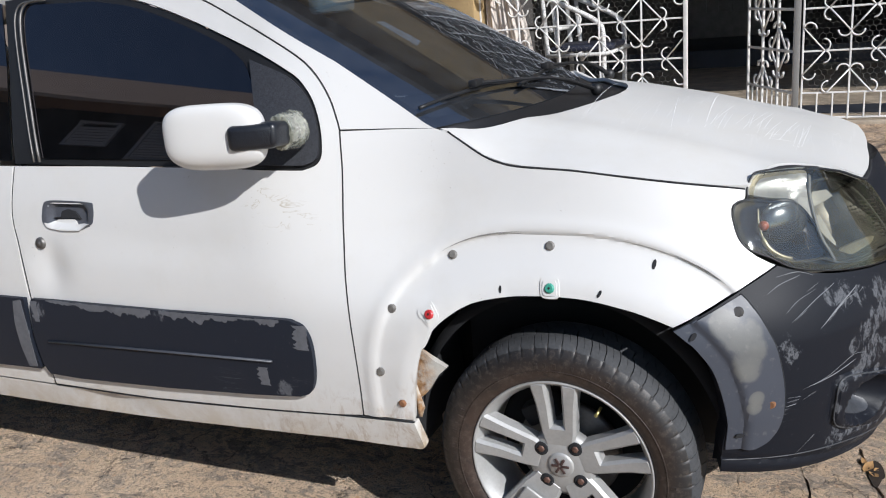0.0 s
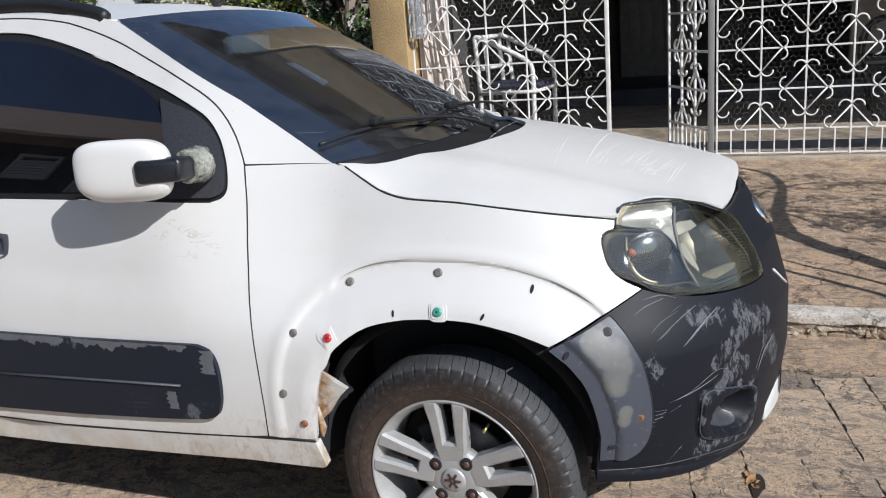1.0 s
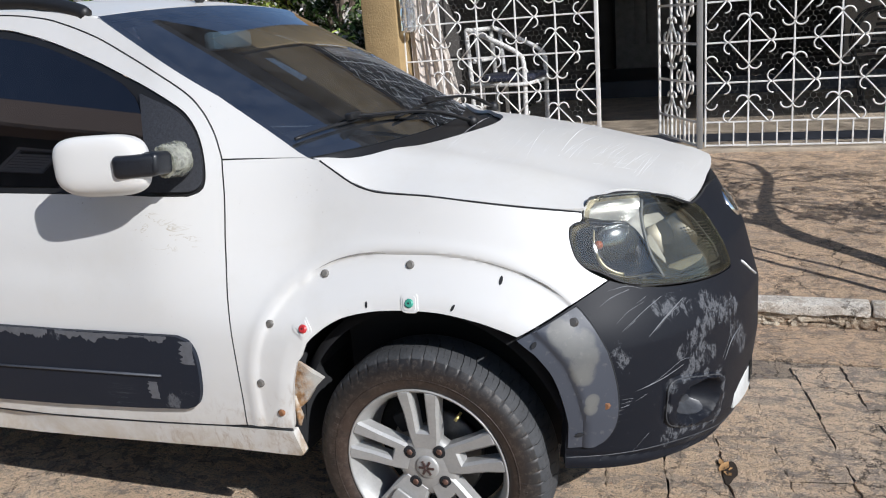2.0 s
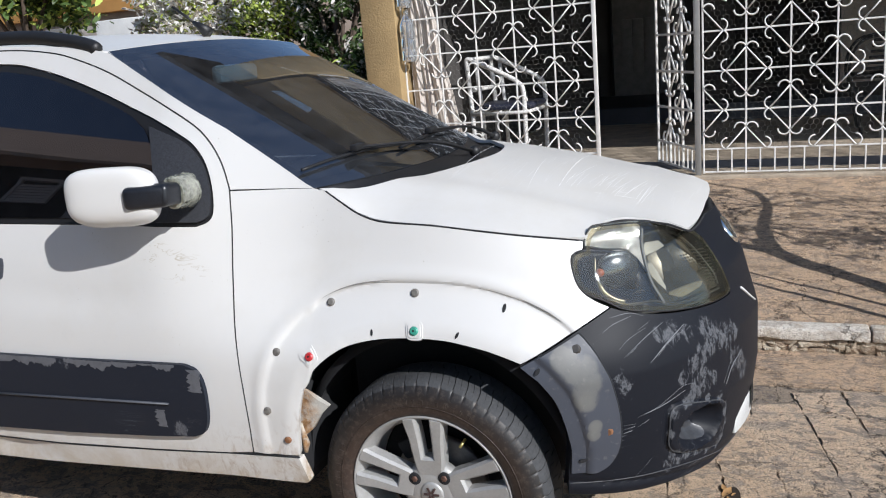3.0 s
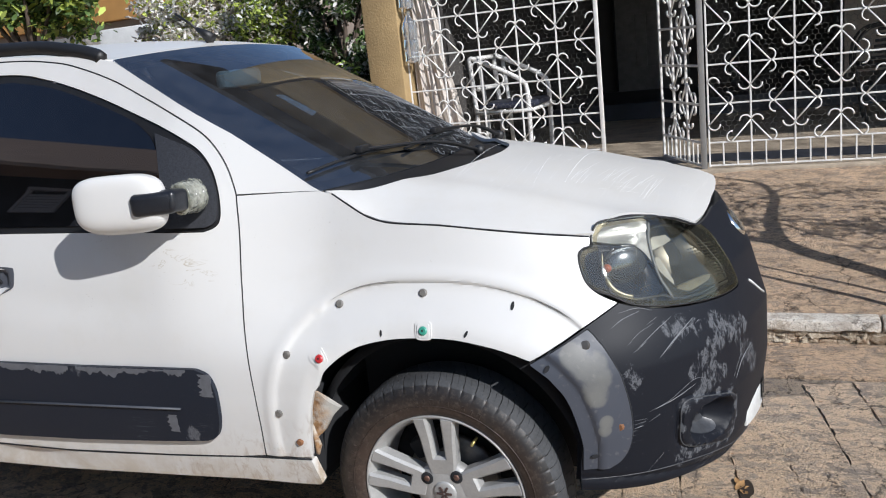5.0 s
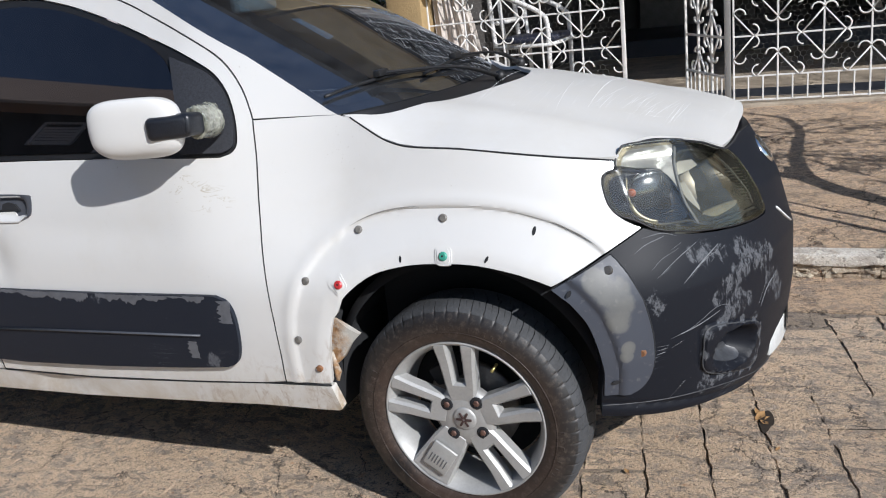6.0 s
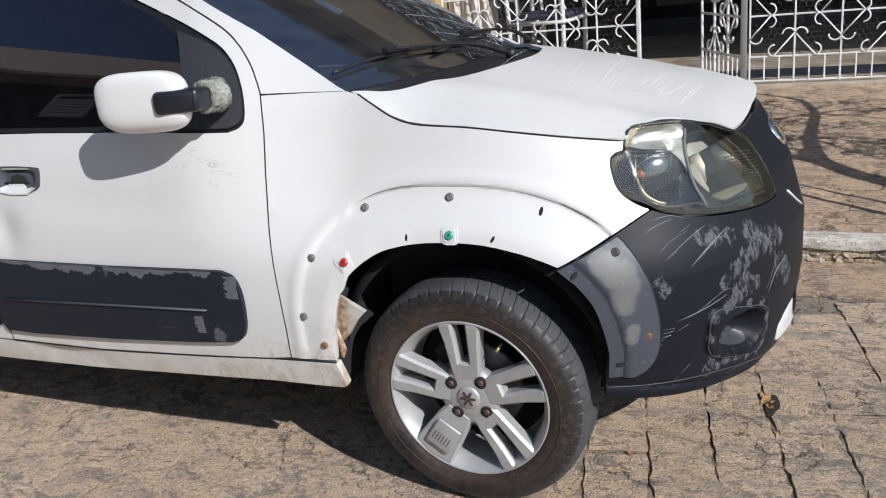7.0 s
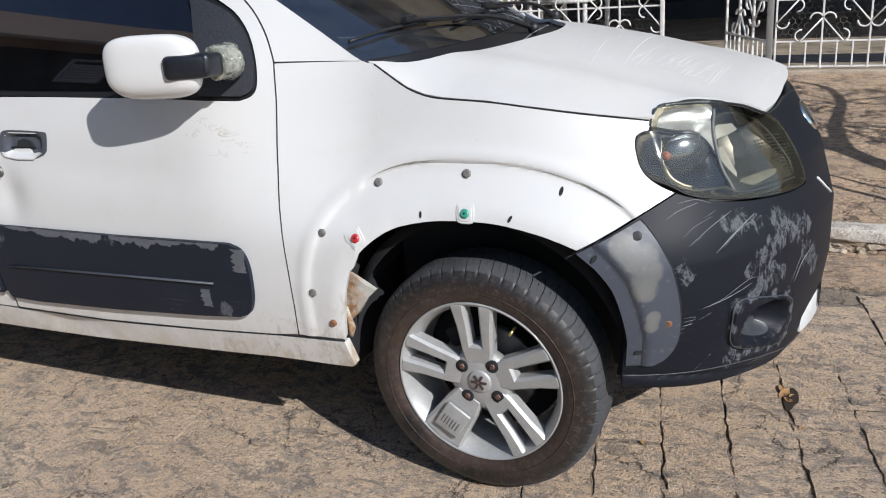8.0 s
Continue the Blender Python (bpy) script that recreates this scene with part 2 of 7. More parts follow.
def rusted(name, base, spots):
    """Painted sheet with rust breaking out round some places."""
    m, nt, p = tree(name)
    rust = mix(nt, 1.0, near_points(nt, spots), ramp(nt, noise_tex(nt, 45.0, 8, 0.75), [(0.38, 0.2), (0.55, 1.0)]), "MULTIPLY")
    col = mix(nt, rust, ramp(nt, noise_tex(nt, 20.0, 5), [(0.3, tuple(v * 0.7 for v in base)), (0.7, base)]), ramp(nt, noise_tex(nt, 80.0, 5), [(0.3, (0.16, 0.075, 0.03)), (0.7, (0.42, 0.25, 0.12))]))
    nt.links.new(col, p.inputs["Base Color"])
    p.inputs["Roughness"].default_value = 0.8
    bump(nt, p, noise_tex(nt, 120.0, 4), 0.4, 0.003)
    return m


FLARE = flare_plastic()
FOG_LIT = basic("pale_blank", (0.05, 0.053, 0.06), 0.35, vary=0.45, scale=40)
# paler than the cladding: the rib's highlight is put into its colour
RIB = basic("cladding_rib", (0.06, 0.065, 0.078), 0.4)
RUBBER = basic("tyre_rubber", (0.05, 0.052, 0.056), 0.8, vary=0.4, scale=15, bumps=0.3)


def sidewall():
    """Tyre rubber, brown with dust towards the rim, scuffed, with black smudges painted for shadows."""
    m, nt, p = tree("dusty_sidewall")
    co = nt.nodes.new("ShaderNodeTexCoord")
    flat = nt.nodes.new("ShaderNodeVectorMath")
    flat.operation = "MULTIPLY"
    flat.inputs[1].default_value = (1, 0, 1)
    nt.links.new(co.outputs["Object"], flat.inputs[0])
    r = nt.nodes.new("ShaderNodeVectorMath")
    r.operation = "LENGTH"
    nt.links.new(flat.outputs[0], r.inputs[0])
    wob = node(nt, "ShaderNodeMath")
    wob.operation = "MULTIPLY_ADD"
    nt.links.new(noise_tex(nt, 9.0, 6, 0.65), wob.inputs[0])
    wob.inputs[1].default_value = 0.06
    nt.links.new(r.outputs["Value"], wob.inputs[2])
    tone = node(nt, "ShaderNodeMapRange", From_Min=0.262, From_Max=0.325, To_Min=0.0, To_Max=1.0)
    nt.links.new(wob.outputs[0], tone.inputs["Value"])
    col = ramp(nt, tone.outputs[0], [(0.0, (0.042, 0.027, 0.021)), (0.35, (0.03, 0.021, 0.017)), (0.7, (0.017, 0.0145, 0.014)), (1.0, (0.021, 0.0205, 0.021))])
    col = mix(nt, ramp(nt, noise_tex(nt, 70.0, 6, 0.75), [(0.50, 0.0), (0.66, 0.55)]), col, (0.10, 0.08, 0.066))
    col = mix(nt, ramp(nt, noise_tex(nt, 24.0, 8, 0.7, 0.5), [(0.34, 0.7), (0.46, 0.0)]), col, (0.018, 0.015, 0.014))
    # black smudges put the shadow pattern of the sipes into the rubber
    sipe_shade = mix(nt, 1.0, near_points(nt, [((-0.205, 0.0, 0.125), 0.05), ((-0.19, 0.0, 0.10), 0.05), ((0.0, 0.0, 0.0), 0.05), ((-0.03, 0.0, -0.002), 0.05), ((0.03, 0.0, 0.0), 0.04)]),
               ramp(nt, noise_tex(nt, 60.0, 6, 0.7, 0.8, ((1, 1, 0.4), (0, 20, 0))), [(0.44, 0.0), (0.5, 1.0)]), "MULTIPLY")
    col = mix(nt, sipe_shade, col, (0.006, 0.006, 0.007))
    nt.links.new(col, p.inputs["Base Color"])
    p.inputs["Roughness"].default_value = 0.5
    bump(nt, p, noise_tex(nt, 90.0, 4), 0.15, 0.002)
    return m


SIDEWALL = sidewall()
ALLOY = basic("alloy_wheel_silver", (0.42, 0.418, 0.41), 0.5, metal=0.35, vary=0.16, scale=18, bumps=0.05, coat=0.2)
STEEL = basic("dull_steel", (0.2, 0.19, 0.18), 0.5, metal=0.8, vary=0.3)
RUST = basic("rusty_steel", (0.22, 0.1, 0.045), 0.85, vary=0.5, scale=60)
CHROME = basic("chrome", (0.75, 0.75, 0.73), 0.12, metal=1.0, vary=0.08, bumps=0)
LENS = thin_glass("yellowed_lamp_lens", (0.86, 0.84, 0.75), 0.12, 0.045, (0.4, 0.38, 0.3))
# bluish film: dust, with part of the sky's reflection put into its colour
PANE = thin_glass("windscreen_glass", (0.2, 0.25, 0.32), 0.31, 0.045, (0.38, 0.39, 0.42), (0.8, 0.88, 1.0))
TINT = thin_glass("tinted_window_glass", (0.035, 0.042, 0.06), 0.145, 0.010, (0.3, 0.32, 0.38), (0.83, 0.78, 0.86))
CABIN = basic("cabin_plastic", (0.03, 0.03, 0.032), 0.7, bumps=0.1)
SAIL = basic("dusty_black_plastic", (0.035, 0.037, 0.044), 0.55, vary=0.45, scale=160, fine=320, bumps=0.3)
ARM = basic("black_mirror_arm", (0.012, 0.0135, 0.018), 0.33, vary=0.4, scale=60, fine=300, bumps=0.25)
SEATC = basic("seat_cloth", (0.06, 0.06, 0.07), 0.95)
CLEAR_TAPE = basic("cloudy_tape", (0.24, 0.245, 0.2), 0.05, vary=0.8, scale=50, fine=60, bumps=1.0, coat=1.0, dist=0.006)
RED = basic("red_clip", (0.5, 0.03, 0.035), 0.4)
GREEN = basic("green_clip", (0.05, 0.3, 0.22), 0.4)
LAMPGREY = basic("lamp_grey", (0.09, 0.09, 0.08), 0.32, metal=0.6, vary=0.15, bumps=0)
LAMPBLACK = basic("lamp_pod", (0.016, 0.022, 0.036), 0.3, vary=0.4, bumps=0)
BANDGREY = basic("lamp_band", (0.22, 0.208, 0.175), 0.4, metal=0.6, vary=0.3, scale=30, bumps=0)
FACET = basic("pale_facet", (0.7, 0.69, 0.63), 0.25, metal=0.6, vary=0.12, scale=40, bumps=0)
DOME = basic("smoky_dome", (0.27, 0.29, 0.32), 0.16, metal=0.85, vary=0.4, scale=45, bumps=0)
DIVIDER = basic("lamp_divider_grey", (0.13, 0.135, 0.14), 0.5, metal=0.1, vary=0.2, bumps=0)
LAMPBLACK.node_tree.nodes["Principled BSDF"].inputs["Specular IOR Level"].default_value = 0.08
AMBER = basic("amber_bulb", (0.32, 0.1, 0.06), 0.35)
GATEW = basic("white_gate_paint", (0.78, 0.765, 0.73), 0.5, vary=0.22, scale=14)
POSTW = basic("grey_post_paint", (0.27, 0.265, 0.255), 0.5, vary=0.2, scale=10)
ROAD_TONES = ((0.68, 0.495, 0.335), (0.78, 0.59, 0.415), (0.24, 0.197, 0.163))
ROADS = stone("road_stone", *ROAD_TONES)
ROADJ = stone("road_stone_far", *ROAD_TONES, True)
MORTAR = stone("joint_dirt", (0.36, 0.28, 0.205), (0.45, 0.355, 0.26), (0.13, 0.1, 0.08))
PAVE = stone("pavement_concrete", (0.56, 0.40, 0.265), (0.70, 0.49, 0.32), (0.22, 0.16, 0.115))
KERB = stone("whitewashed_kerb", (0.84, 0.76, 0.65), (0.9, 0.84, 0.75), (0.55, 0.44, 0.33))
RUBBLE = stone("kerb_rubble", (0.62, 0.49, 0.35), (0.78, 0.68, 0.53), (0.28, 0.18, 0.11), True, 0.5)
OCHRE = basic("ochre_wall", (0.39, 0.275, 0.135), 0.9, vary=0.22, scale=6, fine=70, bumps=0.7, dist=0.006)
PLASTERW = basic("old_white_plaster", (0.55, 0.5, 0.45), 0.9, vary=0.3, scale=5, bumps=0.4)
# near-black base puts the shade under cover into the wall colour
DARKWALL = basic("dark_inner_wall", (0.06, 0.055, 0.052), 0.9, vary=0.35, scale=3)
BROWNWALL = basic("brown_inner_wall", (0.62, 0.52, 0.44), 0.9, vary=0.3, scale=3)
# dark bluish base that stands for floor lying in shade
SHADEFLOOR = basic("dark_floor_tile", (0.05, 0.055, 0.07), 0.5, vary=0.3, scale=4)
FLOORT = basic("verandah_floor", (0.47, 0.385, 0.29), 0.85, vary=0.45, scale=7, fine=60, bumps=0.1)
DARKDOOR = basic("dark_door_wood", (0.2, 0.19, 0.18), 0.6, vary=0.35)


# ---- mesh helpers ----
def finish(name, bm, mat, parent=None, label="", smooth=True, sharp=radians(35)):
    for f in bm.faces:
        f.smooth = smooth
    if smooth:
        for e in bm.edges:
            if len(e.link_faces) == 2 and e.calc_face_angle(0) > sharp:
                e.smooth = False
    me = bpy.data.meshes.new(name)
    bm.to_mesh(me)
    bm.free()
    for mm in (mat if isinstance(mat, (list, tuple)) else [mat]):
        me.materials.append(mm)
    ob = new(name, me)
    if parent is not None:
        ob.parent = parent
    if label:
        ob["label"] = label
    return ob


def part(name, bm, mat, parent, label="", smooth=True):
    return finish(name, bm, mat, parent, label, smooth)


def empty(name, at=(0, 0, 0)):
    ob = new(name)
    ob.location = at
    ob.empty_display_size = 0.1
    return ob


def box(bm, lo, hi, bevel=0.0, m=None, seg=2):
    r = bmesh.ops.create_cube(bm, size=1.0)
    vs = r["verts"]
    for v in vs:
        v.co = Vector([lo[i] + (v.co[i] + 0.5) * (hi[i] - lo[i]) for i in range(3)])
    if bevel:
        es = list({e for v in vs for e in v.link_edges})
        r2 = bmesh.ops.bevel(bm, geom=es, offset=bevel, segments=seg, affect="EDGES", profile=0.5)
        vs = list({v for f in r2["faces"] for v in f.verts} | {v for v in vs if v.is_valid})
    if m is not None:
        bmesh.ops.transform(bm, matrix=m, verts=vs)
    return vs


def lathe(bm, profile, segs=64, axis="Y", at=(0, 0, 0), arc=(0, 2 * math.pi)):
    """profile: (radius, along). Turned about the axis through at."""
    full = abs(arc[1] - arc[0] - 2 * math.pi) < 1e-6
    n = segs if full else segs + 1
    rings = []
    for i in range(n):
        a = arc[0] + (arc[1] - arc[0]) * i / segs
        c, s = math.cos(a), math.sin(a)
        ring = []
        for r, h in profile:
            p = {"Y": (r * c, h, r * s), "Z": (r * c, r * s, h), "X": (h, r * c, r * s)}[axis]
            ring.append(bm.verts.new(Vector(p) + Vector(at)))
        rings.append(ring)
    for i in range(segs):
        a, b = rings[i], rings[(i + 1) % n]
        for j in range(len(profile) - 1):
            bm.faces.new((a[j], a[j + 1], b[j + 1], b[j]))
    return rings


def tube(bm, pts, r, segs=8, flat=1.0, closed=False):
    """A round bar along pts."""
    pts = [Vector(p) for p in pts]
    n = len(pts)
    rings = []
    up = None
    for i, p in enumerate(pts):
        a = pts[(i - 1) % n] if (i or closed) else p
        b = pts[(i + 1) % n] if (i < n - 1 or closed) else p
        d = (b - a).normalized()
        if up is None:
            up = Vector((0, 0, 1)) if abs(d.z) < 0.9 else Vector((0, 1, 0))
        s = d.cross(up).normalized()
        up = s.cross(d).normalized()
        rr = r[i] if isinstance(r, (list, tuple)) else r
        rings.append([bm.verts.new(p + (s * math.cos(2 * math.pi * k / segs) + up * math.sin(2 * math.pi * k / segs) * flat) * rr)
                      for k in range(segs)])
    for i in range(n if closed else n - 1):
        a, b = rings[i], rings[(i + 1) % n]
        for k in range(segs):
            bm.faces.new((a[k], a[(k + 1) % segs], b[(k + 1) % segs], b[k]))
    if not closed:
        bm.faces.new(rings[0][::-1])
        bm.faces.new(rings[-1])


def spline(pts, steps=6):
    """A smooth open curve through 2D or 3D points."""
    p = [np.array(q, float) for q in pts]
    p = [2 * p[0] - p[1]] + p + [2 * p[-1] - p[-2]]
    out = []
    for i in range(1, len(p) - 2):
        for k in range(steps):
            t = k / steps
            out.append(0.5 * (2 * p[i] + (p[i + 1] - p[i - 1]) * t + (2 * p[i - 1] - 5 * p[i] + 4 * p[i + 1] - p[i + 2]) * t * t
                              + (3 * p[i] - p[i - 1] - 3 * p[i + 1] + p[i + 2]) * t ** 3))
    out.append(p[-2])
    return [tuple(q) for q in out]


def inset_loop(pts, d):
    """The closed outline drawn in by d."""
    q = np.array(pts, float)
    keep = [i for i in range(len(q)) if np.hypot(*(q[i] - q[i - 1])) > 1e-4]
    q = q[keep]
    area = 0.5 * np.sum(q[:, 0] * np.roll(q[:, 1], -1) - np.roll(q[:, 0], -1) * q[:, 1])
    if area < 0:
        q = q[::-1]
    e = np.roll(q, -1, 0) - q
    e /= np.linalg.norm(e, axis=1)[:, None]
    n = np.stack([-e[:, 1], e[:, 0]], 1)
    m = n + np.roll(n, 1, 0)
    k = np.maximum(np.sum(m * n, 1), 0.5)
    return q + d * m / k[:, None]


def sheet(outline, surface, step=0.03, thick=0.012, gap=0.0022, lift=0.0, flip=False):
    """A bmesh panel: the outline's inside, cut into cells, laid on surface(a, b) -> points, with a turned-in rim."""
    q = inset_loop(outline, gap)
    bm = bmesh.new()
    bm.faces.new([bm.verts.new((a, b, 0)) for a, b in q])
    lo, hi = q.min(0), q.max(0)
    for ax in (0, 1):
        for v in np.arange(lo[ax] + step * 0.6, hi[ax], step):
            co, no = [0, 0, 0], [0, 0, 0]
            co[ax], no[ax] = v, 1
            bmesh.ops.bisect_plane(bm, geom=bm.verts[:] + bm.edges[:] + bm.faces[:], plane_co=co, plane_no=no, dist=1e-5)
    bmesh.ops.triangulate(bm, faces=[f for f in bm.faces if len(f.verts) > 4])
    ab = np.array([v.co[:2] for v in bm.verts])
    p = surface(ab[:, 0], ab[:, 1])
    h = 1e-3
    n = np.cross(surface(ab[:, 0] + h, ab[:, 1]) - p, surface(ab[:, 0], ab[:, 1] + h) - p)
    n /= np.linalg.norm(n, axis=1)[:, None] + 1e-12
    if flip:
        n = -n
    for v, c, nn in zip(bm.verts, p, n):
        v.co = c + nn * lift
    nor = {v: Vector(nn) for v, nn in zip(bm.verts, n)}
    if flip:
        bmesh.ops.reverse_faces(bm, faces=bm.faces[:])
    rim = [e for e in bm.edges if len(e.link_faces) == 1]
    r = bmesh.ops.extrude_edge_only(bm, edges=rim)
    newv = [g for g in r["geom"] if isinstance(g, bmesh.types.BMVert)]
    near = {}
    for e in rim:
        for v in e.verts:
            near[tuple(round(c, 6) for c in v.co)] = v
    for v in newv:
        o = near[tuple(round(c, 6) for c in v.co)]
        v.co = v.co - nor[o] * thick
    return bm


def mirrored(ob, name=None, parent=None):
    """The same part on the far side of the car, its mesh turned over about the car's middle."""
    bm = bmesh.new()
    bm.from_mesh(ob.data)
    for v in bm.verts:
        v.co.y = 2 * YC - v.co.y
    bmesh.ops.reverse_faces(bm, faces=bm.faces[:])
    me = bpy.data.meshes.new(ob.data.name)
    bm.to_mesh(me)
    bm.free()
    for mm in ob.data.materials:
        me.materials.append(mm)
    o = new(name or ob.name.split(".")[0], me)
    o.parent = parent or ob.parent
    if "label" in ob:
        o["label"] = ob["label"]
    return o


# ---- the car's outer form ----
YC, YN, XS = 0.67, 0.74, -0.3
ZP = [0.15, 0.25, 0.41, 0.5, 0.6, 0.65, 0.7, 0.76, 0.8, 0.9, 1.0, 1.05, 1.6]
P_FENDER = [-0.03, -0.045, -0.058, -0.064, -0.06, -0.05, -0.022, 0.008, 0.028, 0.06, 0.085, 0.1, 0.32]
P_DOOR = [-0.03, -0.05, -0.068, -0.073, -0.072, -0.07, -0.066, -0.058, -0.05, -0.028, 0.002, 0.02, 0.24]


def _soft(z, zs, ps):
    """The profile through the points with its corners rounded off."""
    return sum(np.interp(z + d, zs, ps) * w for d, w in ((-0.03, 0.15), (-0.015, 0.22), (0, 0.26), (0.015, 0.22), (0.03, 0.15)))


def side_y(x, z):
    w = np.clip((x + 0.75) / 0.5, 0, 1)
    w = w * w * (3 - 2 * w)
    return _soft(z, ZP, P_DOOR) * (1 - w) + _soft(z, ZP, P_FENDER) * w


def front_x(z):
    return np.interp(z, [0.15, 0.2, 0.3, 0.45, 0.6, 0.75, 0.9, 1.1], [0.66, 0.70, 0.735, 0.755, 0.755, 0.715, 0.625, 0.5])


def nose(ph, z):
    x = XS + (front_x(z) - XS) * np.sin(ph) ** 0.5
    return x, YN - (YN - side_y(x, z)) * np.cos(ph) ** 1.096


_ph = np.linspace(0, math.pi / 2, 2001)
_nx, _ny = nose(_ph, np.full_like(_ph, 0.6))
_U = XS + np.concatenate([[0], np.cumsum(np.hypot(np.diff(_nx), np.diff(_ny)))])
UMAX = float(np.interp(YC, _ny, _U))
PHM = float(np.interp(UMAX, _U, _ph))


def shell(u, z):
    """The body's side and nose: u runs along the flank (u is x on the flank) and round the nose, z up."""
    u, z = np.asarray(u, float), np.asarray(z, float)
    far = u > UMAX
    uu = np.where(far, 2 * UMAX - u, u)
    ph = np.interp(uu, _U, _ph)
    x, y = nose(ph, z)
    y = y + (YC - nose(PHM, z)[1]) * np.clip(ph / PHM, 0, 1) ** 8
    back = uu < XS
    x = np.where(back, uu, x)
    y = np.where(back, side_y(uu, z), y)
    return np.stack([x, np.where(far, 2 * YC - y, y), z], -1)


def hood_z(x, y):
    mid = np.interp(x, [-0.45, -0.25, 0, 0.2, 0.4, 0.55, 0.65, 0.75], [1.095, 1.075, 1.045, 1.005, 0.955, 0.914, 0.866, 0.81])
    drop = np.interp(x, [-0.3, -0.15, -0.05, 0.38, 0.6], [0.04, 0.065, 0.075, 0.066, 0.022])
    t = np.abs((y - YC) / 0.555)
    return mid - drop * t ** 2.2 + 0.008 * np.exp(-((t - 0.72) / 0.09) ** 2)


GAP_X, GAP_Y, GAP_Z = [-0.291, -0.259, -0.222, -0.168, -0.123, -0.078, 0.03, 0.143, 0.316, 0.385], [0.098, 0.096, 0.09, 0.081, 0.078, 0.077, 0.08, 0.091, 0.14, 0.172], \
    [1.048, 1.038, 1.016, 0.984, 0.968, 0.961, 0.953, 0.937, 0.908, 0.897]


def hood_top(x, y):
    """The bonnet, its sides bent to meet the wings."""
    ye, ze = np.interp(x, GAP_X, GAP_Y), np.interp(x, GAP_X, GAP_Z)
    inn = np.minimum(y, 2 * YC - y) - ye
    w = np.clip(1 - inn / 0.16, 0, 1) ** 2 * np.clip((0.42 - x) / 0.1, 0, 1)
    return np.stack([x, y, hood_z(x, y) + w * (ze + 0.002 - hood_z(x, ye))], -1)


def screen(a, b):
    """The windscreen: a across (0 near, 1 far), b from its foot to the roof."""
    q = 2 * a - 1
    k = 1 - q * q
    foot = np.stack([-0.3 + 0.15 * k, 0.104 + 1.132 * a, 1.045 + 0 * k], -1)
    top = np.stack([-0.945 + 0.03 * k, 0.178 + 0.984 * a, 1.432 + 0.02 * k], -1)
    s = b[..., None] if isinstance(b, np.ndarray) else b
    p = foot * (1 - s) + top * s
    p[..., 2] += 0.005 * 4 * b * (1 - b) * (0.3 + 0.7 * k)
    p[..., 1] += 0.02 * 4 * b * (1 - b) * q
    return p


def roof(a, b):
    """The roof: a across, b from the windscreen's head to the tail."""
    q = 2 * a - 1
    k = 1 - q * q
    x = (-0.945 + 0.03 * k) * (1 - b) + (-2.95 - 0.02 * k) * b
    z = 1.432 + 0.02 * k + 0.072 * (0.25 + 0.75 * k) * np.sin(np.minimum(b * 1.2, 1) * math.pi) ** 0.65 - 0.03 * b
    return np.stack([x, 0.178 + 0.984 * a, z], -1)


# ---- the parked car ----
car = empty("car", (0, 0, 0))
tagged(car, "dusty white hatchback with scuffed black bumper, parked on stone road", "car")

FRONT_GAP = [(-0.476, 0.372), (-0.472, 0.484), (-0.479, 0.62), (-0.494, 0.728), (-0.503, 0.836), (-0.506, 0.92), (-0.509, 0.976), (-0.518, 1.052)]
DOOR_TOP = [(-0.518, 1.052), (-0.526, 1.075), (-0.548, 1.124), (-0.584, 1.176), (-0.632, 1.22), (-0.72, 1.272), (-0.836, 1.33), (-0.94, 1.378), (-1.064, 1.421),
            (-1.16, 1.444), (-1.328, 1.463), (-1.66, 1.474)]
WIN_EDGE = [(-0.604, 0.968), (-0.572, 0.979), (-0.56, 1.004), (-0.567, 1.06), (-0.59, 1.12), (-0.625, 1.166), (-0.668, 1.196), (-0.744, 1.236), (-0.848, 1.28),
            (-0.952, 1.322), (-1.076, 1.366), (-1.188, 1.398), (-1.32, 1.422), (-1.62, 1.434)]
SCREEN_EDGE = [(-0.296, 1.046), (-0.388, 1.108), (-0.54, 1.208), (-0.708, 1.302), (-0.936, 1.428)]
HOOD_GAP = [(-0.296, 1.048), (-0.248, 1.038), (-0.204, 1.016), (-0.14, 0.984), (-0.088, 0.968), (-0.036, 0.961), (0.09, 0.953), (0.22, 0.937), (0.42, 0.908), (0.49, 0.896)]
LAMP_REAR = [(0.492, 0.894), (0.48, 0.876), (0.446, 0.866), (0.436, 0.84), (0.437, 0.796), (0.456, 0.772), (0.496, 0.748)]
ARCH = [(0.264, 0.644), (0.224, 0.66), (0.172, 0.676), (0.088, 0.692), (0.004, 0.696), (-0.09, 0.691), (-0.178, 0.672), (-0.24, 0.636), (-0.285, 0.59),
        (-0.312, 0.524), (-0.328, 0.448), (-0.338, 0.372)]
LAMP = [(0.487, 0.876), (0.495, 0.895), (0.52, 0.917), (0.55, 0.925), (0.658, 0.92), (0.735, 0.908), (0.82, 0.888), (0.889, 0.862), (0.924, 0.831), (0.934, 0.786), (0.936, 0.745), (0.947, 0.70),
        (0.907, 0.691), (0.804, 0.696), (0.663, 0.712), (0.57, 0.729), (0.521, 0.743), (0.485, 0.764), (0.448, 0.781), (0.433, 0.805), (0.435, 0.841), (0.441, 0.857), (0.457, 0.872)]


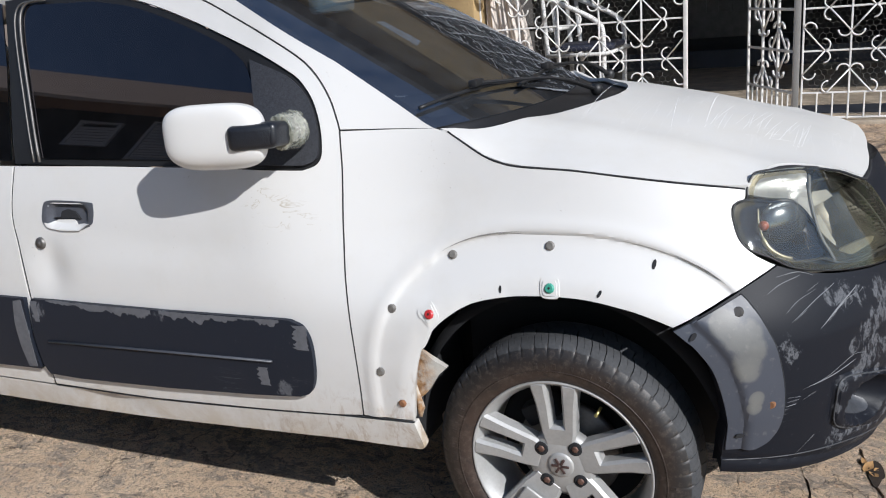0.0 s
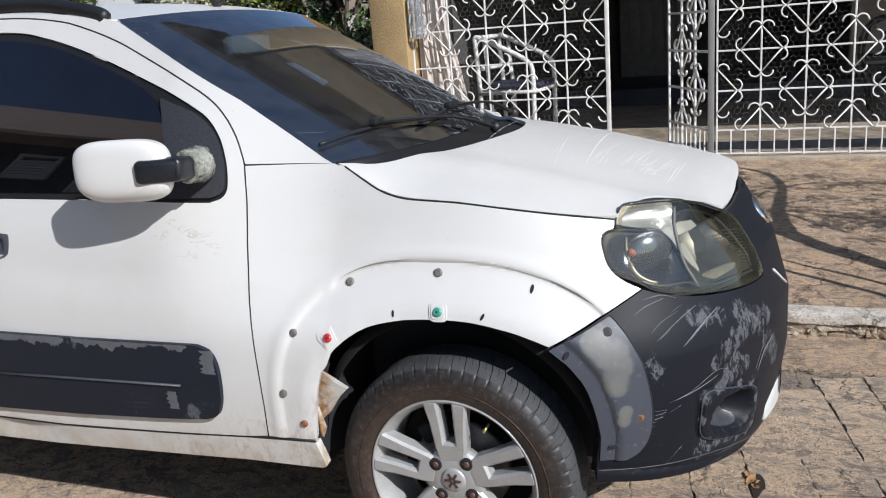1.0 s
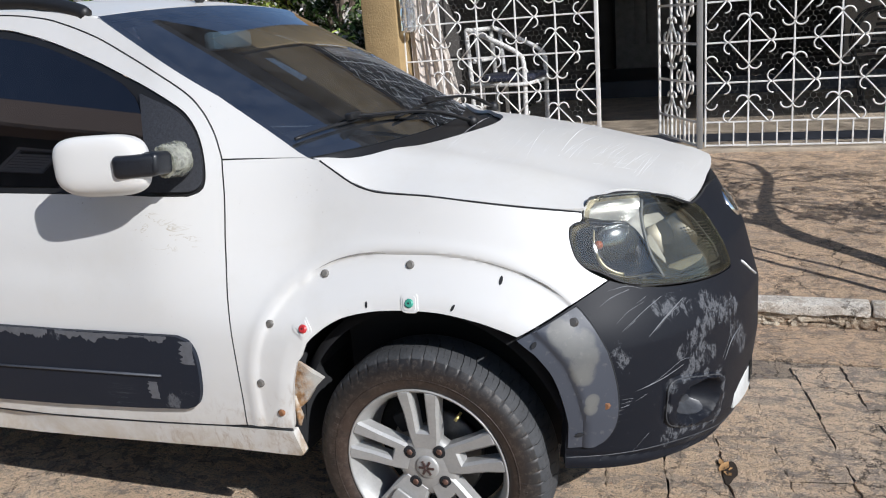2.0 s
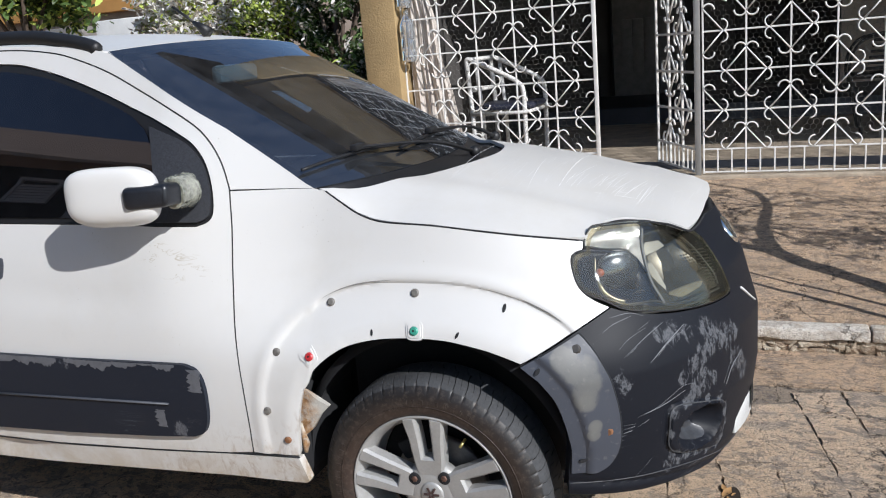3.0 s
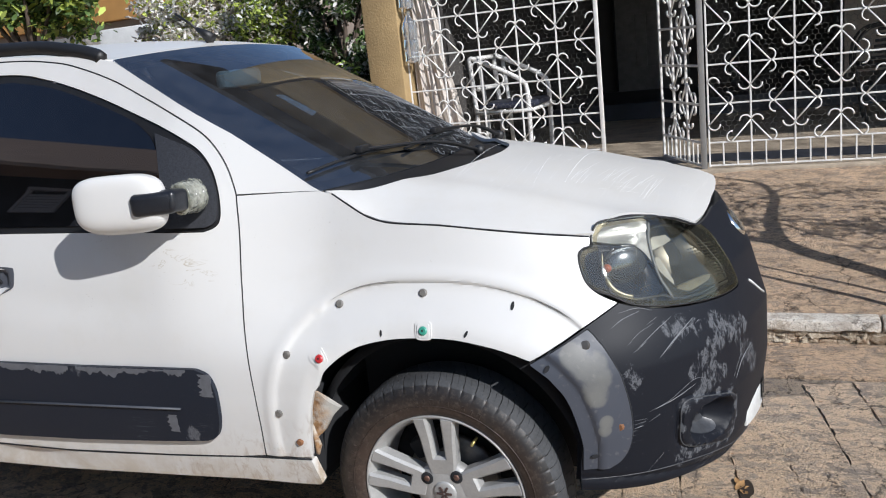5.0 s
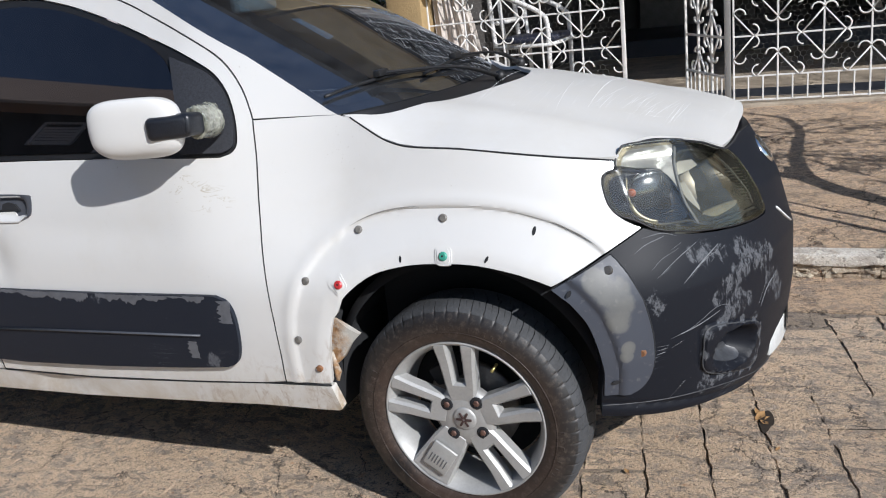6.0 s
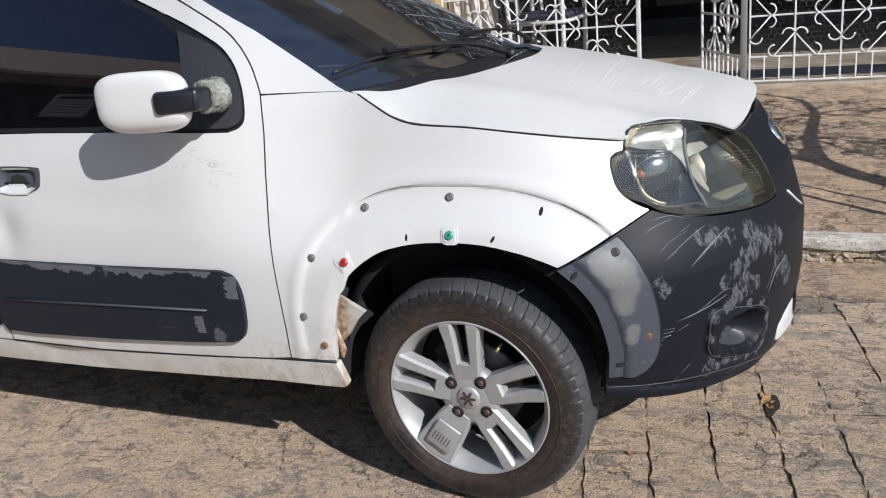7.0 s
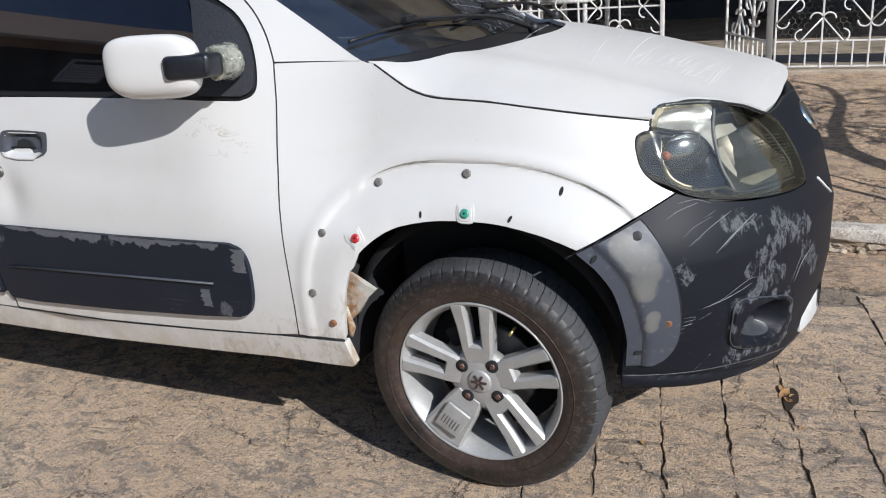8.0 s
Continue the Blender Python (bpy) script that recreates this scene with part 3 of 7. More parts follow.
def near_line(u, z, line):
    """Distance in the panel's plan from a broken line."""
    q = np.stack([u, z], -1)
    dist = np.full(np.shape(u), 9.0)
    for a, b in zip(line, line[1:]):
        t = np.clip(((q - a) @ (b - a)) / ((b - a) @ (b - a)), 0, 1)
        dist = np.minimum(dist, np.linalg.norm(q - a - t[..., None] * (b - a), axis=-1))
    return dist


def ledge(a):
    """The ledge round the arch, by angle."""
    ca, sa = math.cos(a), math.sin(a)
    k = (abs(ca) ** 2.6 + abs(sa) ** 2.6) ** (-1 / 2.6)
    return -0.01 + ca * k * (0.418 if ca < 0 else 0.505), 0.405 + sa * k * 0.424


def fender_skin(u, z):
    """The front wing, with the ledge round the arch where its trim is missing, and the arch's lip turned in."""
    p = shell(u, z)
    a = np.abs(u + 0.01) / np.where(u < -0.01, 0.418, 0.505)
    r = (a ** 2.6 + (np.abs(z - 0.405) / 0.424) ** 2.6) ** (1 / 2.6)
    k = np.clip((1.0 - r) / 0.026, 0, 1)
    p[..., 1] += 0.0075 * k * k * (3 - 2 * k) * np.clip(1.25 - (1 - r) / 0.25, 0.2, 1) * np.where(u < -0.1, np.clip((z - 0.48) / 0.28, 0.35, 1), 1.0) - 0.0025 * np.exp(-((r - 1.03) / 0.035) ** 2)
    d = near_line(u, z, np.array(ARCH))
    k = np.clip(1 - d / 0.04, 0, 1)
    p[..., 1] += 0.008 * k * (0.4 + 0.6 * k)
    return p


def door_skin(u, z):
    """The front door, dented below the lock."""
    p = shell(u, z)
    p[..., 1] += 0.012 * np.exp(-(((u + 1.44) / 0.06) ** 2 + ((z - 0.70) / 0.07) ** 2)) + 0.005 * np.exp(-(((u + 1.0) / 0.3) ** 2 + ((z - 0.78) / 0.05) ** 2))
    return p


def sill_skin(u, z):
    p = shell(u, z)
    p[..., 1] += 0.012 * np.clip((0.362 - z) / 0.13, 0, 1) ** 1.3 + 0.011 * np.exp(-(((u + 1.33) / 0.11) ** 2 + ((z - 0.305) / 0.03) ** 2))
    return p


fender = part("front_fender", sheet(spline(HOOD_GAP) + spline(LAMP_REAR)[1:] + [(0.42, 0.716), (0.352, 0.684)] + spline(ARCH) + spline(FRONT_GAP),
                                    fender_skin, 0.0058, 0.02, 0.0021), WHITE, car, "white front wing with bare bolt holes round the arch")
mirrored(fender)
# grey lines paint the crease's shadow as well as its dirt
CREASE_GREY = basic("grey_dirt_line", (0.3, 0.295, 0.28), 0.8, vary=0.4, scale=40)
for a0, a1, r0 in ((124, 96, 0.0016), (112, 88, 0.001), (58, 44, 0.0018), (72, 52, 0.0011)):
    bm = bmesh.new()
    pts = []
    for a in np.linspace(radians(a0), radians(a1), 22):
        u0, z0 = ledge(a)
        u0, z0 = -0.01 + (u0 + 0.01) * 0.994, 0.405 + (z0 - 0.405) * (0.994 if r0 > 0.0012 else 0.984)
        pts.append(fender_skin(np.array([u0]), np.array([z0]))[0] + np.array([0, 0.0004, 0]))
    tube(bm, pts, [r0 * math.sin(math.pi * (i + 0.5) / 22) for i in range(22)], 6)
    part("arch_groove", bm, CREASE_GREY, fender, "grey line for shade and dirt in the crease round the arch")
door_bm = sheet(spline(FRONT_GAP) + spline(DOOR_TOP)[1:] + spline(WIN_EDGE[::-1]) + [(-0.836, 0.976), (-1.256, 0.98), (-1.568, 0.98)]
                                + spline([(-1.568, 0.976), (-1.577, 0.844), (-1.556, 0.752), (-1.542, 0.612), (-1.54, 0.328)])
                                + [(-1.164, 0.33), (-0.808, 0.348), (-0.548, 0.364)], door_skin, 0.0085, 0.02, 0.0021)
bmesh.ops.delete(door_bm, geom=[f for f in door_bm.faces if all((abs(v.co.x + 1.36) / 0.092) ** 4 + (abs(v.co.z - 0.848) / 0.0375) ** 4 < 1 for v in f.verts)], context="FACES")
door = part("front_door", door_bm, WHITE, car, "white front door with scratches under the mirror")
mirrored(door)
rear_door = part("rear_door", sheet([(-1.545, 0.326), (-1.547, 0.612), (-1.56, 0.752), (-1.582, 0.844), (-1.573, 0.98), (-2.4, 0.99), (-2.45, 0.9), (-2.4, 0.72),
                                     (-2.2, 0.66), (-2.08, 0.52), (-2.03, 0.322)], shell, 0.04), WHITE, car, "white rear door")
mirrored(rear_door)
pillar = part("roof_rail_panel", sheet(SCREEN_EDGE + [(-1.05, 1.455), (-1.5, 1.49), (-2.4, 1.485), (-2.92, 1.455), (-2.9, 1.41), (-2.4, 1.445), (-1.66, 1.478)]
                                       + spline(DOOR_TOP[::-1])[3:], shell, 0.03), WHITE, car, "white windscreen pillar and roof side")
far_pillar = mirrored(pillar)
far_pillar.location = (0, -0.004, -0.016)
quarter = part("rear_quarter", sheet([(-2.035, 0.322), (-2.085, 0.525), (-2.205, 0.668), (-2.4, 0.727), (-2.455, 0.9), (-2.405, 0.99), (-2.55, 1.2), (-2.45, 1.41), (-2.9, 1.405),
                                      (-3.0, 1.1), (-3.02, 0.35), (-2.72, 0.34), (-2.7, 0.5), (-2.6, 0.64), (-2.46, 0.69), (-2.25, 0.67), (-2.09, 0.5), (-2.04, 0.32)],
                                     shell, 0.05), WHITE, car)
mirrored(quarter)
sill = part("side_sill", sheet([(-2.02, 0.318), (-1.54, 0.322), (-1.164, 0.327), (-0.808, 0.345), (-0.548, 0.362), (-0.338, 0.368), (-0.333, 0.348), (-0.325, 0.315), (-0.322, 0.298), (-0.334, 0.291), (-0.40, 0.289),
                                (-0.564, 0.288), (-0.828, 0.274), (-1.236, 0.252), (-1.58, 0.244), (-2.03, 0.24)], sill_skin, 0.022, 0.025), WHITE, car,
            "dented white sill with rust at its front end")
mirrored(sill)

# windows in the side
window_rubber = part("side_window_trim", sheet(spline(WIN_EDGE) + [(-1.68, 1.432), (-1.64, 1.276), (-1.572, 0.984), (-1.256, 0.98), (-0.836, 0.976)], shell, 0.04, 0.01, 0.001, -0.006),
                     BLACK, car, "black rubber and pillar trim round the window")
mirrored(window_rubber)
side_glass = part("side_window", sheet(spline([(-0.775, 1.2), (-0.752, 1.15), (-0.728, 1.05), (-0.72, 0.992)]) + [(-1.45, 0.998)] +
                                       spline([(-1.462, 1.0), (-1.51, 1.12), (-1.572, 1.3), (-1.598, 1.412)]) +
                                       spline([(-1.32, 1.402), (-1.188, 1.38), (-1.076, 1.348), (-0.952, 1.304), (-0.848, 1.26), (-0.79, 1.22)]), shell, 0.06, 0.004, 0, -0.002),
                  TINT, car, "dark tinted window glass")
mirrored(side_glass)
sail = part("mirror_base", sheet(spline([(-0.60, 0.976), (-0.575, 0.986), (-0.566, 1.006), (-0.572, 1.06), (-0.595, 1.118), (-0.63, 1.16), (-0.675, 1.19), (-0.77, 1.226)]) +
                                 spline([(-0.752, 1.15), (-0.728, 1.05), (-0.72, 0.98)]), shell, 0.03, 0.01, 0.001, 0.004), SAIL, car, "grained dusty black mirror base")
mirrored(sail)
bm = bmesh.new()
for du, rr in ((0.0, 0.004), (0.022, 0.003)):
    tube(bm, [shell(np.array([u - du]), np.array([z]))[0] - np.array([0, 0.004, 0]) for u, z in spline([(-1.462, 0.99), (-1.51, 1.12), (-1.572, 1.29), (-1.594, 1.37), (-1.588, 1.405), (-1.562, 1.418), (-1.5, 1.42)], 4)], rr, 6)
part("window_channel", bm, STEEL, car, "dull metal window channel strips")
rear_glass = part("rear_side_window", sheet([(-1.69, 1.425), (-1.64, 1.25), (-1.585, 0.992), (-2.3, 1.0), (-2.5, 1.18), (-2.4, 1.40)], shell, 0.08, 0.004, 0.001, -0.004), TINT, car)
mirrored(rear_glass)
gap_liner = part("inner_shell", sheet([(-0.9, 0.9), (-0.9, 0.33), (-0.36, 0.33), (-0.36, 0.5), (-0.33, 0.62), (-0.2, 0.72), (0, 0.745), (0.2, 0.72), (0.44, 0.74), (0.40, 0.88), (0.0, 0.93),
                                       (-0.2, 0.985), (-0.5, 1.04)], shell, 0.04, 0.002, 0, -0.022), GAPDARK, car)
mirrored(gap_liner)

# cladding on the doors
cladding = part("door_cladding", sheet([(-1.528, 0.608), (-1.224, 0.61), (-1.024, 0.611), (-0.748, 0.616), (-0.66, 0.617)] +
                                       spline([(-0.64, 0.616), (-0.605, 0.60), (-0.587, 0.556), (-0.588, 0.48), (-0.606, 0.43), (-0.64, 0.413)]) +
                                       [(-0.66, 0.411), (-0.792, 0.4), (-1.084, 0.382), (-1.408, 0.37), (-1.53, 0.372)] + spline([(-1.545, 0.40), (-1.55, 0.49), (-1.54, 0.58)]),
                                       door_skin, 0.03, 0.018, 0.0, 0.013), CLAD, car, "scraped black cladding on the front door")
mirrored(cladding)
bm = bmesh.new()
tube(bm, [shell(np.array([u]), np.array([z]))[0] - np.array([0, 0.014, 0]) for u, z in ((-1.49, 0.482), (-1.1, 0.493), (-0.705, 0.504))], 0.006, 8, 0.5)
part("cladding_rib", bm, RIB, cladding, "long rib, paler base standing for its highlight")
rnd = random.Random(21)


def worn_patch(u0, u1, z_top, deep, upright=False):
    """A flaked grey patch with a ragged lower edge."""
    n = 14
    if upright:
        pts = [(u1 + 0.004 * rnd.random(), z_top - deep * i / n) for i in range(n + 1)] + [(u0 + (u1 - u0) * rnd.uniform(0.0, 0.45), z_top - deep * i / n) for i in range(n, -1, -1)]
    else:
        top = [(u0 + (u1 - u0) * i / n, z_top - 0.0015 * rnd.random()) for i in range(n + 1)]
        pts = top + [(u0 + (u1 - u0) * i / n, z_top - deep * (0.25 + 0.75 * math.sin(math.pi * (i + 0.5) / (n + 1)) ** 0.6) * rnd.uniform(0.55, 1.0)) for i in range(n, -1, -1)]
    part("worn_patch", sheet(pts, door_skin, 0.03, 0.0015, 0.0, 0.0136), PATCH, cladding, "flaked pale patch of old coating")


PATCH = basic("flaked_coating", (0.115, 0.12, 0.135), 0.55, vary=0.25, scale=50, bumps=0.2)
for u0, u1, zt, dp in ((-0.74, -0.67, 0.6155, 0.022), (-0.80, -0.74, 0.614, 0.008), (-0.88, -0.795, 0.613, 0.02), (-0.965, -0.88, 0.6115, 0.03), (-1.05, -0.96, 0.611, 0.024), (-1.16, -1.08, 0.6105, 0.034), (-1.24, -1.15, 0.61, 0.03), (-1.35, -1.23, 0.6095, 0.024), (-1.47, -1.34, 0.609, 0.013)):
    worn_patch(u0, u1, zt, dp)
worn_patch(-0.638, -0.596, 0.604, 0.062, True)
worn_patch(-1.538, -1.512, 0.602, 0.062, True)
worn_patch(-0.762, -0.727, 0.484, 0.05, True)
rear_clad = part("rear_door_cladding", sheet([(-2.05, 0.606), (-1.558, 0.607), (-1.568, 0.5), (-1.562, 0.385), (-2.04, 0.372), (-2.1, 0.5)], shell, 0.04, 0.018, 0, 0.013), CLAD, car,
                 "black cladding on the rear door")
mirrored(rear_clad)
part("cladding_end", sheet([(-1.604, 0.597), (-1.572, 0.603), (-1.567, 0.513), (-1.573, 0.392), (-1.608, 0.39), (-1.617, 0.453), (-1.617, 0.529)], shell, 0.02, 0.004, 0, 0.0145), PATCH, rear_clad, "rubbed end of the cladding")

# pull handle and lock
def handle_skin(u, z):
    """The scooped hollow behind the pull."""
    p = door_skin(u, z)
    r = ((np.abs(u + 1.36) / 0.098) ** 4 + (np.abs(z - 0.848) / 0.041) ** 4) ** 0.25
    k = np.clip((0.84 - r) / 0.22, 0, 1)
    p[..., 1] += 0.014 * k * k * (3 - 2 * k)
    return p


rim = [(-1.453, 0.869), (-1.439, 0.885), (-1.378, 0.888), (-1.279, 0.885), (-1.262, 0.876), (-1.264, 0.838), (-1.275, 0.824), (-1.318, 0.809), (-1.382, 0.807), (-1.44, 0.815), (-1.457, 0.833)]
handle = part("door_handle", sheet(spline(rim + rim[:1], 3)[:-1], handle_skin, 0.008, 0.01, 0, 0.002), basic("grey_recess", (0.075, 0.08, 0.095), 0.45, vary=0.3), door, "grey recessed door handle with its cover gone")
lip = [(-1.448, 0.826), (-1.43, 0.823), (-1.403, 0.833), (-1.345, 0.835), (-1.326, 0.819), (-1.278, 0.827), (-1.316, 0.808), (-1.382, 0.806), (-1.436, 0.813)]
part("handle_lip", sheet(lip, handle_skin, 0.008, 0.006, 0, 0.005), WHITE, handle, "chipped white lower lip")
lever = [(-1.42, 0.838), (-1.391, 0.841), (-1.386, 0.856), (-1.364, 0.862), (-1.336, 0.856), (-1.318, 0.838), (-1.366, 0.8385)]
part("handle_lever", sheet(lever, handle_skin, 0.008, 0.006, 0, 0.009), GAPDARK, handle, "black broken lever")
bm = bmesh.new()
c = shell(np.array([-1.472]), np.array([0.768]))[0]
lathe(bm, [(0.0, -0.006), (0.006, -0.006), (0.007, -0.003), (0.013, -0.004), (0.017, 0.0), (0.018, 0.01)], 24, "Y", c)
part("door_lock", bm, STEEL, door, "round metal key lock")

# bonnet, windscreen, roof, tail
cowl_curve = [(-0.3 + 0.29 * (1 - (2 * a - 1) ** 2), 0.115 + 1.11 * a) for a in np.linspace(0.02, 0.98, 25)]
near_edge = spline(list(zip(GAP_X, GAP_Y)), 3)
tip_edge = spline([(0.392, 0.194), (0.41, 0.243), (0.46, 0.298), (0.506, 0.322), (0.555, 0.337), (0.594, 0.347), (0.604, 0.385), (0.612, 0.46), (0.616, 0.57), (0.615, 0.67)])
half = near_edge + tip_edge
bonnet = part("bonnet", sheet([(x + 0.02, y) for x, y in cowl_curve[::-1]] + half[1:] + [(x, 2 * YC - y) for x, y in half[::-1][1:]], hood_top, 0.035, 0.011), WHITE, car,
              "dusty white bonnet with long stains")
CHALK = basic("pale_scratch", (0.85, 0.845, 0.83), 0.6, bumps=0)
rnd = random.Random(17)
strokes = [((0.257, 0.439), (0.219, 1.022)), ((0.187, 0.388), (0.15, 0.72)), ((-0.014, 0.388), (-0.05, 0.9))]
for i in range(28):
    x0, y0 = rnd.uniform(0.26, 0.48), rnd.uniform(0.42, 0.56)
    a = radians(87 + rnd.uniform(-4, 4)) if i % 7 else radians(30 + rnd.uniform(-15, 15))
    k = rnd.uniform(0.08, 0.28) if i % 7 else rnd.uniform(0.02, 0.06)
    strokes.append(((x0, y0), (x0 + k * math.cos(a), y0 + k * math.sin(a))))
for i, (a, b) in enumerate(strokes):
    t = np.linspace(0, 1, 9)
    p = hood_top(a[0] + (b[0] - a[0]) * t, a[1] + (b[1] - a[1]) * t)
    bm = bmesh.new()
    tube(bm, [tuple(q) for q in p], [(0.0014 if i < 1 else 0.0008 if i < 3 else 0.00045 + 0.00025 * (i % 2)) * (0.3 + 0.7 * math.sin(math.pi * (j + 0.5) / 9)) for j in range(9)], 5, 0.3)
    part("paint_scratch", bm, CHALK, bonnet, "pale scratch across the bonnet")
bm = bmesh.new()
n = 40
rows = []
for i in range(n + 1):
    a = 0.005 + 0.99 * i / n
    q = 2 * a - 1
    k = 1 - q * q
    x0, y0 = -0.3 + 0.29 * k, 0.115 + 1.11 * a
    xf = -0.3 + 0.15 * k
    hz = float(hood_z(np.array(x0 + 0.03), np.array(y0)))
    rows.append([bm.verts.new(p) for p in ((x0 + 0.06, y0, hz - 0.03), (x0 + 0.015, y0, hz - 0.014), (x0 * 0.8 + xf * 0.2, y0, hz - 0.02), (xf + 0.02, y0, 1.036), (xf - 0.03, y0, 1.05))])
for a, b in zip(rows, rows[1:]):
    for j in range(4):
        bm.faces.new((a[j], b[j], b[j + 1], a[j + 1]))
part("cowl_panel", bm, BLACK, car, "black plastic cowl below the windscreen")
loop = [(a, 0.0) for a in np.linspace(0, 1, 12)] + [(1.0, b) for b in np.linspace(0.1, 1, 9)] + [(a, 1.0) for a in np.linspace(0.9, 0, 11)] + [(0.0, b) for b in np.linspace(0.9, 0.1, 9)]
part("windscreen_frit", sheet([(0.0, 0.0), (0.3, 0.0), (0.6, 0.0), (1.0, 0.0), (1.0, 1.0), (0.0, 1.0), (0.0, 0.9), (0.03, 0.97), (0.97, 0.97), (0.97, 0.05), (0.03, 0.05), (0.03, 0.9), (0.0, 0.899)],
                              screen, 0.06, 0.004, 0.0, -0.003), BLACK, car, "black band round the windscreen")
windscreen = part("windscreen", sheet(loop, screen, 0.07, 0.004, 0.0, 0.0), PANE, car, "windscreen reflecting sky and house")
windscreen.visible_shadow = False
part("roof", sheet(loop, roof, 0.06, 0.02, 0.002, 0.0), WHITE, car, "white roof")
for sgn in (0, 1):
    bm = bmesh.new()
    pts = [(-0.985, 0.185, 1.435), (-1.02, 0.19, 1.452), (-1.12, 0.195, 1.475), (-1.3, 0.2, 1.497), (-1.8, 0.2, 1.508), (-2.4, 0.2, 1.495), (-2.7, 0.2, 1.47)]
    pts = [(x, 2 * YC - y if sgn else y, z - 0.045 * sgn) for x, y, z in spline(pts, 4)]
    tube(bm, pts, [0.008] + [0.019] * (len(pts) - 2) + [0.008], 10, 1.1)
    part("roof_bar", bm, BLACK, car, "black plastic roof bar")
bm = bmesh.new()
tube(bm, [(-0.955, 0.66, 1.475), (-0.985, 0.66, 1.500), (-1.01, 0.66, 1.515)], [0.022, 0.013, 0.006], 10)
tube(bm, [(-1.0, 0.66, 1.509), (-1.04, 0.66, 1.54), (-1.085, 0.66, 1.572)], 0.0045, 6)
part("aerial", bm, BLACK, car, "short black roof aerial")


def tail(a, b):
    k = 1 - (2 * (a - YC) / 1.5) ** 2
    return np.stack([np.interp(b, [0.2, 0.9, 1.45], [-3.04, -3.03, -2.93]) - 0.03 * k, a, b], -1)


part("tailgate", sheet([(0.0, 0.3), (1.34, 0.3), (1.32, 1.0), (1.12, 1.44), (0.22, 1.44), (0.02, 1.0)], tail, 0.08, 0.02), WHITE, car)
bm = bmesh.new()
box(bm, (-3.0, 0.16, 0.23), (-0.5, 1.18, 0.29))
part("underbody", bm, GAPDARK, car)

# hidden boxes added to stop a streak of sun passing behind the sill
for y0 in (0.03, 1.18):
    bm = bmesh.new()
    box(bm, (-2.0, y0, 0.25), (-0.37, y0 + 0.13, 0.42), 0.008)
    part("inner_sill", bm, GAPDARK, car)

# cabin
bm = bmesh.new()
box(bm, (-0.95, 0.1, 0.7), (-0.34, 1.24, 0.99), 0.04)
part("dashboard", bm, CABIN, car, "dark grey dashboard")
for y0 in (0.15, 0.75):
    bm = bmesh.new()
    box(bm, (-1.65, y0, 0.45), (-1.15, y0 + 0.45, 0.62), 0.05)
    box(bm, (-1.78, y0, 0.55), (-1.62, y0 + 0.45, 1.12), 0.06)
    box(bm, (-1.80, y0 + 0.1, 1.14), (-1.70, y0 + 0.35, 1.32), 0.04)
    part("car_seat", bm, SEATC, car, "dark cloth seat")

bm = bmesh.new()
c = screen(np.array([0.43]), np.array([0.82]))[0]
box(bm, (-0.02, -0.105, -0.028), (0.02, 0.105, 0.028), 0.014, Matrix.Translation(Vector(c) + Vector((-0.05, 0, -0.04))))
part("interior_mirror", bm, basic("pale_mirror_back", (0.24, 0.33, 0.35), 0.3, vary=0.4, scale=20), car, "pale interior mirror behind the windscreen")
part("sticker", sheet([(0.301, 0.582), (0.33, 0.575), (0.328, 0.428), (0.29, 0.411)], screen, 0.05, 0.001, 0, -0.003), basic("sticker_blue", (0.2, 0.28, 0.36), 0.5, vary=0.95, scale=110, fine=220), car,
     "faded pale blue windscreen sticker")

# front bumper with both flares, grille band and lamps
def bumper_skin(u, z):
    p = shell(u, z)
    uu = np.where(u > UMAX, 2 * UMAX - u, u)
    du, dz = uu - 0.747, z - 0.402
    r = ((np.abs(du - 0.25 * dz) / 0.092) ** 2.3 + (np.abs(dz + 0.16 * du) / 0.056) ** 2.3) ** (1 / 2.3)
    inside = np.clip((1.0 - r) / 0.6, 0, 1)
    q = ((np.abs(uu - 0.744) / 0.119) ** 4.5 + (np.abs(z - 0.402 + 0.27 * (uu - 0.742)) / 0.067) ** 4.5) ** (1 / 4.5)
    pad = np.clip((1.03 - q) / 0.07, 0, 1)
    push = -0.055 * inside ** 0.75 + 0.009 * pad * pad * (3 - 2 * pad) - 0.0035 * np.exp(-((q - 1.07) / 0.035) ** 2)
    push += -0.005 * np.exp(-((z - (0.35 - 0.18 * np.clip(uu - 0.36, 0, 0.7))) / 0.007) ** 2)
    push += -0.03 * np.clip((0.33 - 0.15 * np.clip(uu - 0.36, 0, 0.7) - z) / 0.05, 0, 1) ** 2
    mid = p.copy()
    mid[..., 0], mid[..., 1] = 0.0, YC
    d = p - mid
    d[..., 2] = 0
    return p + d / (np.linalg.norm(d, axis=-1)[..., None] + 1e-9) * push[..., None]


SCUFFS = ((0.789, 0.645, 26), (0.80, 0.622, 30), (0.85, 0.612, 30), (0.90, 0.60, 30), (0.88, 0.582, 26), (0.785, 0.597, 26), (0.748, 0.588, 24), (0.715, 0.572, 22), (0.68, 0.552, 18),
          (0.92, 0.532, 30), (0.95, 0.515, 26), (0.975, 0.48, 26), (0.75, 0.527, 27), (0.79, 0.512, 24), (0.72, 0.507, 25), (0.69, 0.493, 18), (0.50, 0.59, 20), (0.503, 0.57, 18),
          (0.62, 0.668, 18), (0.66, 0.665, 22), (0.71, 0.655, 18))
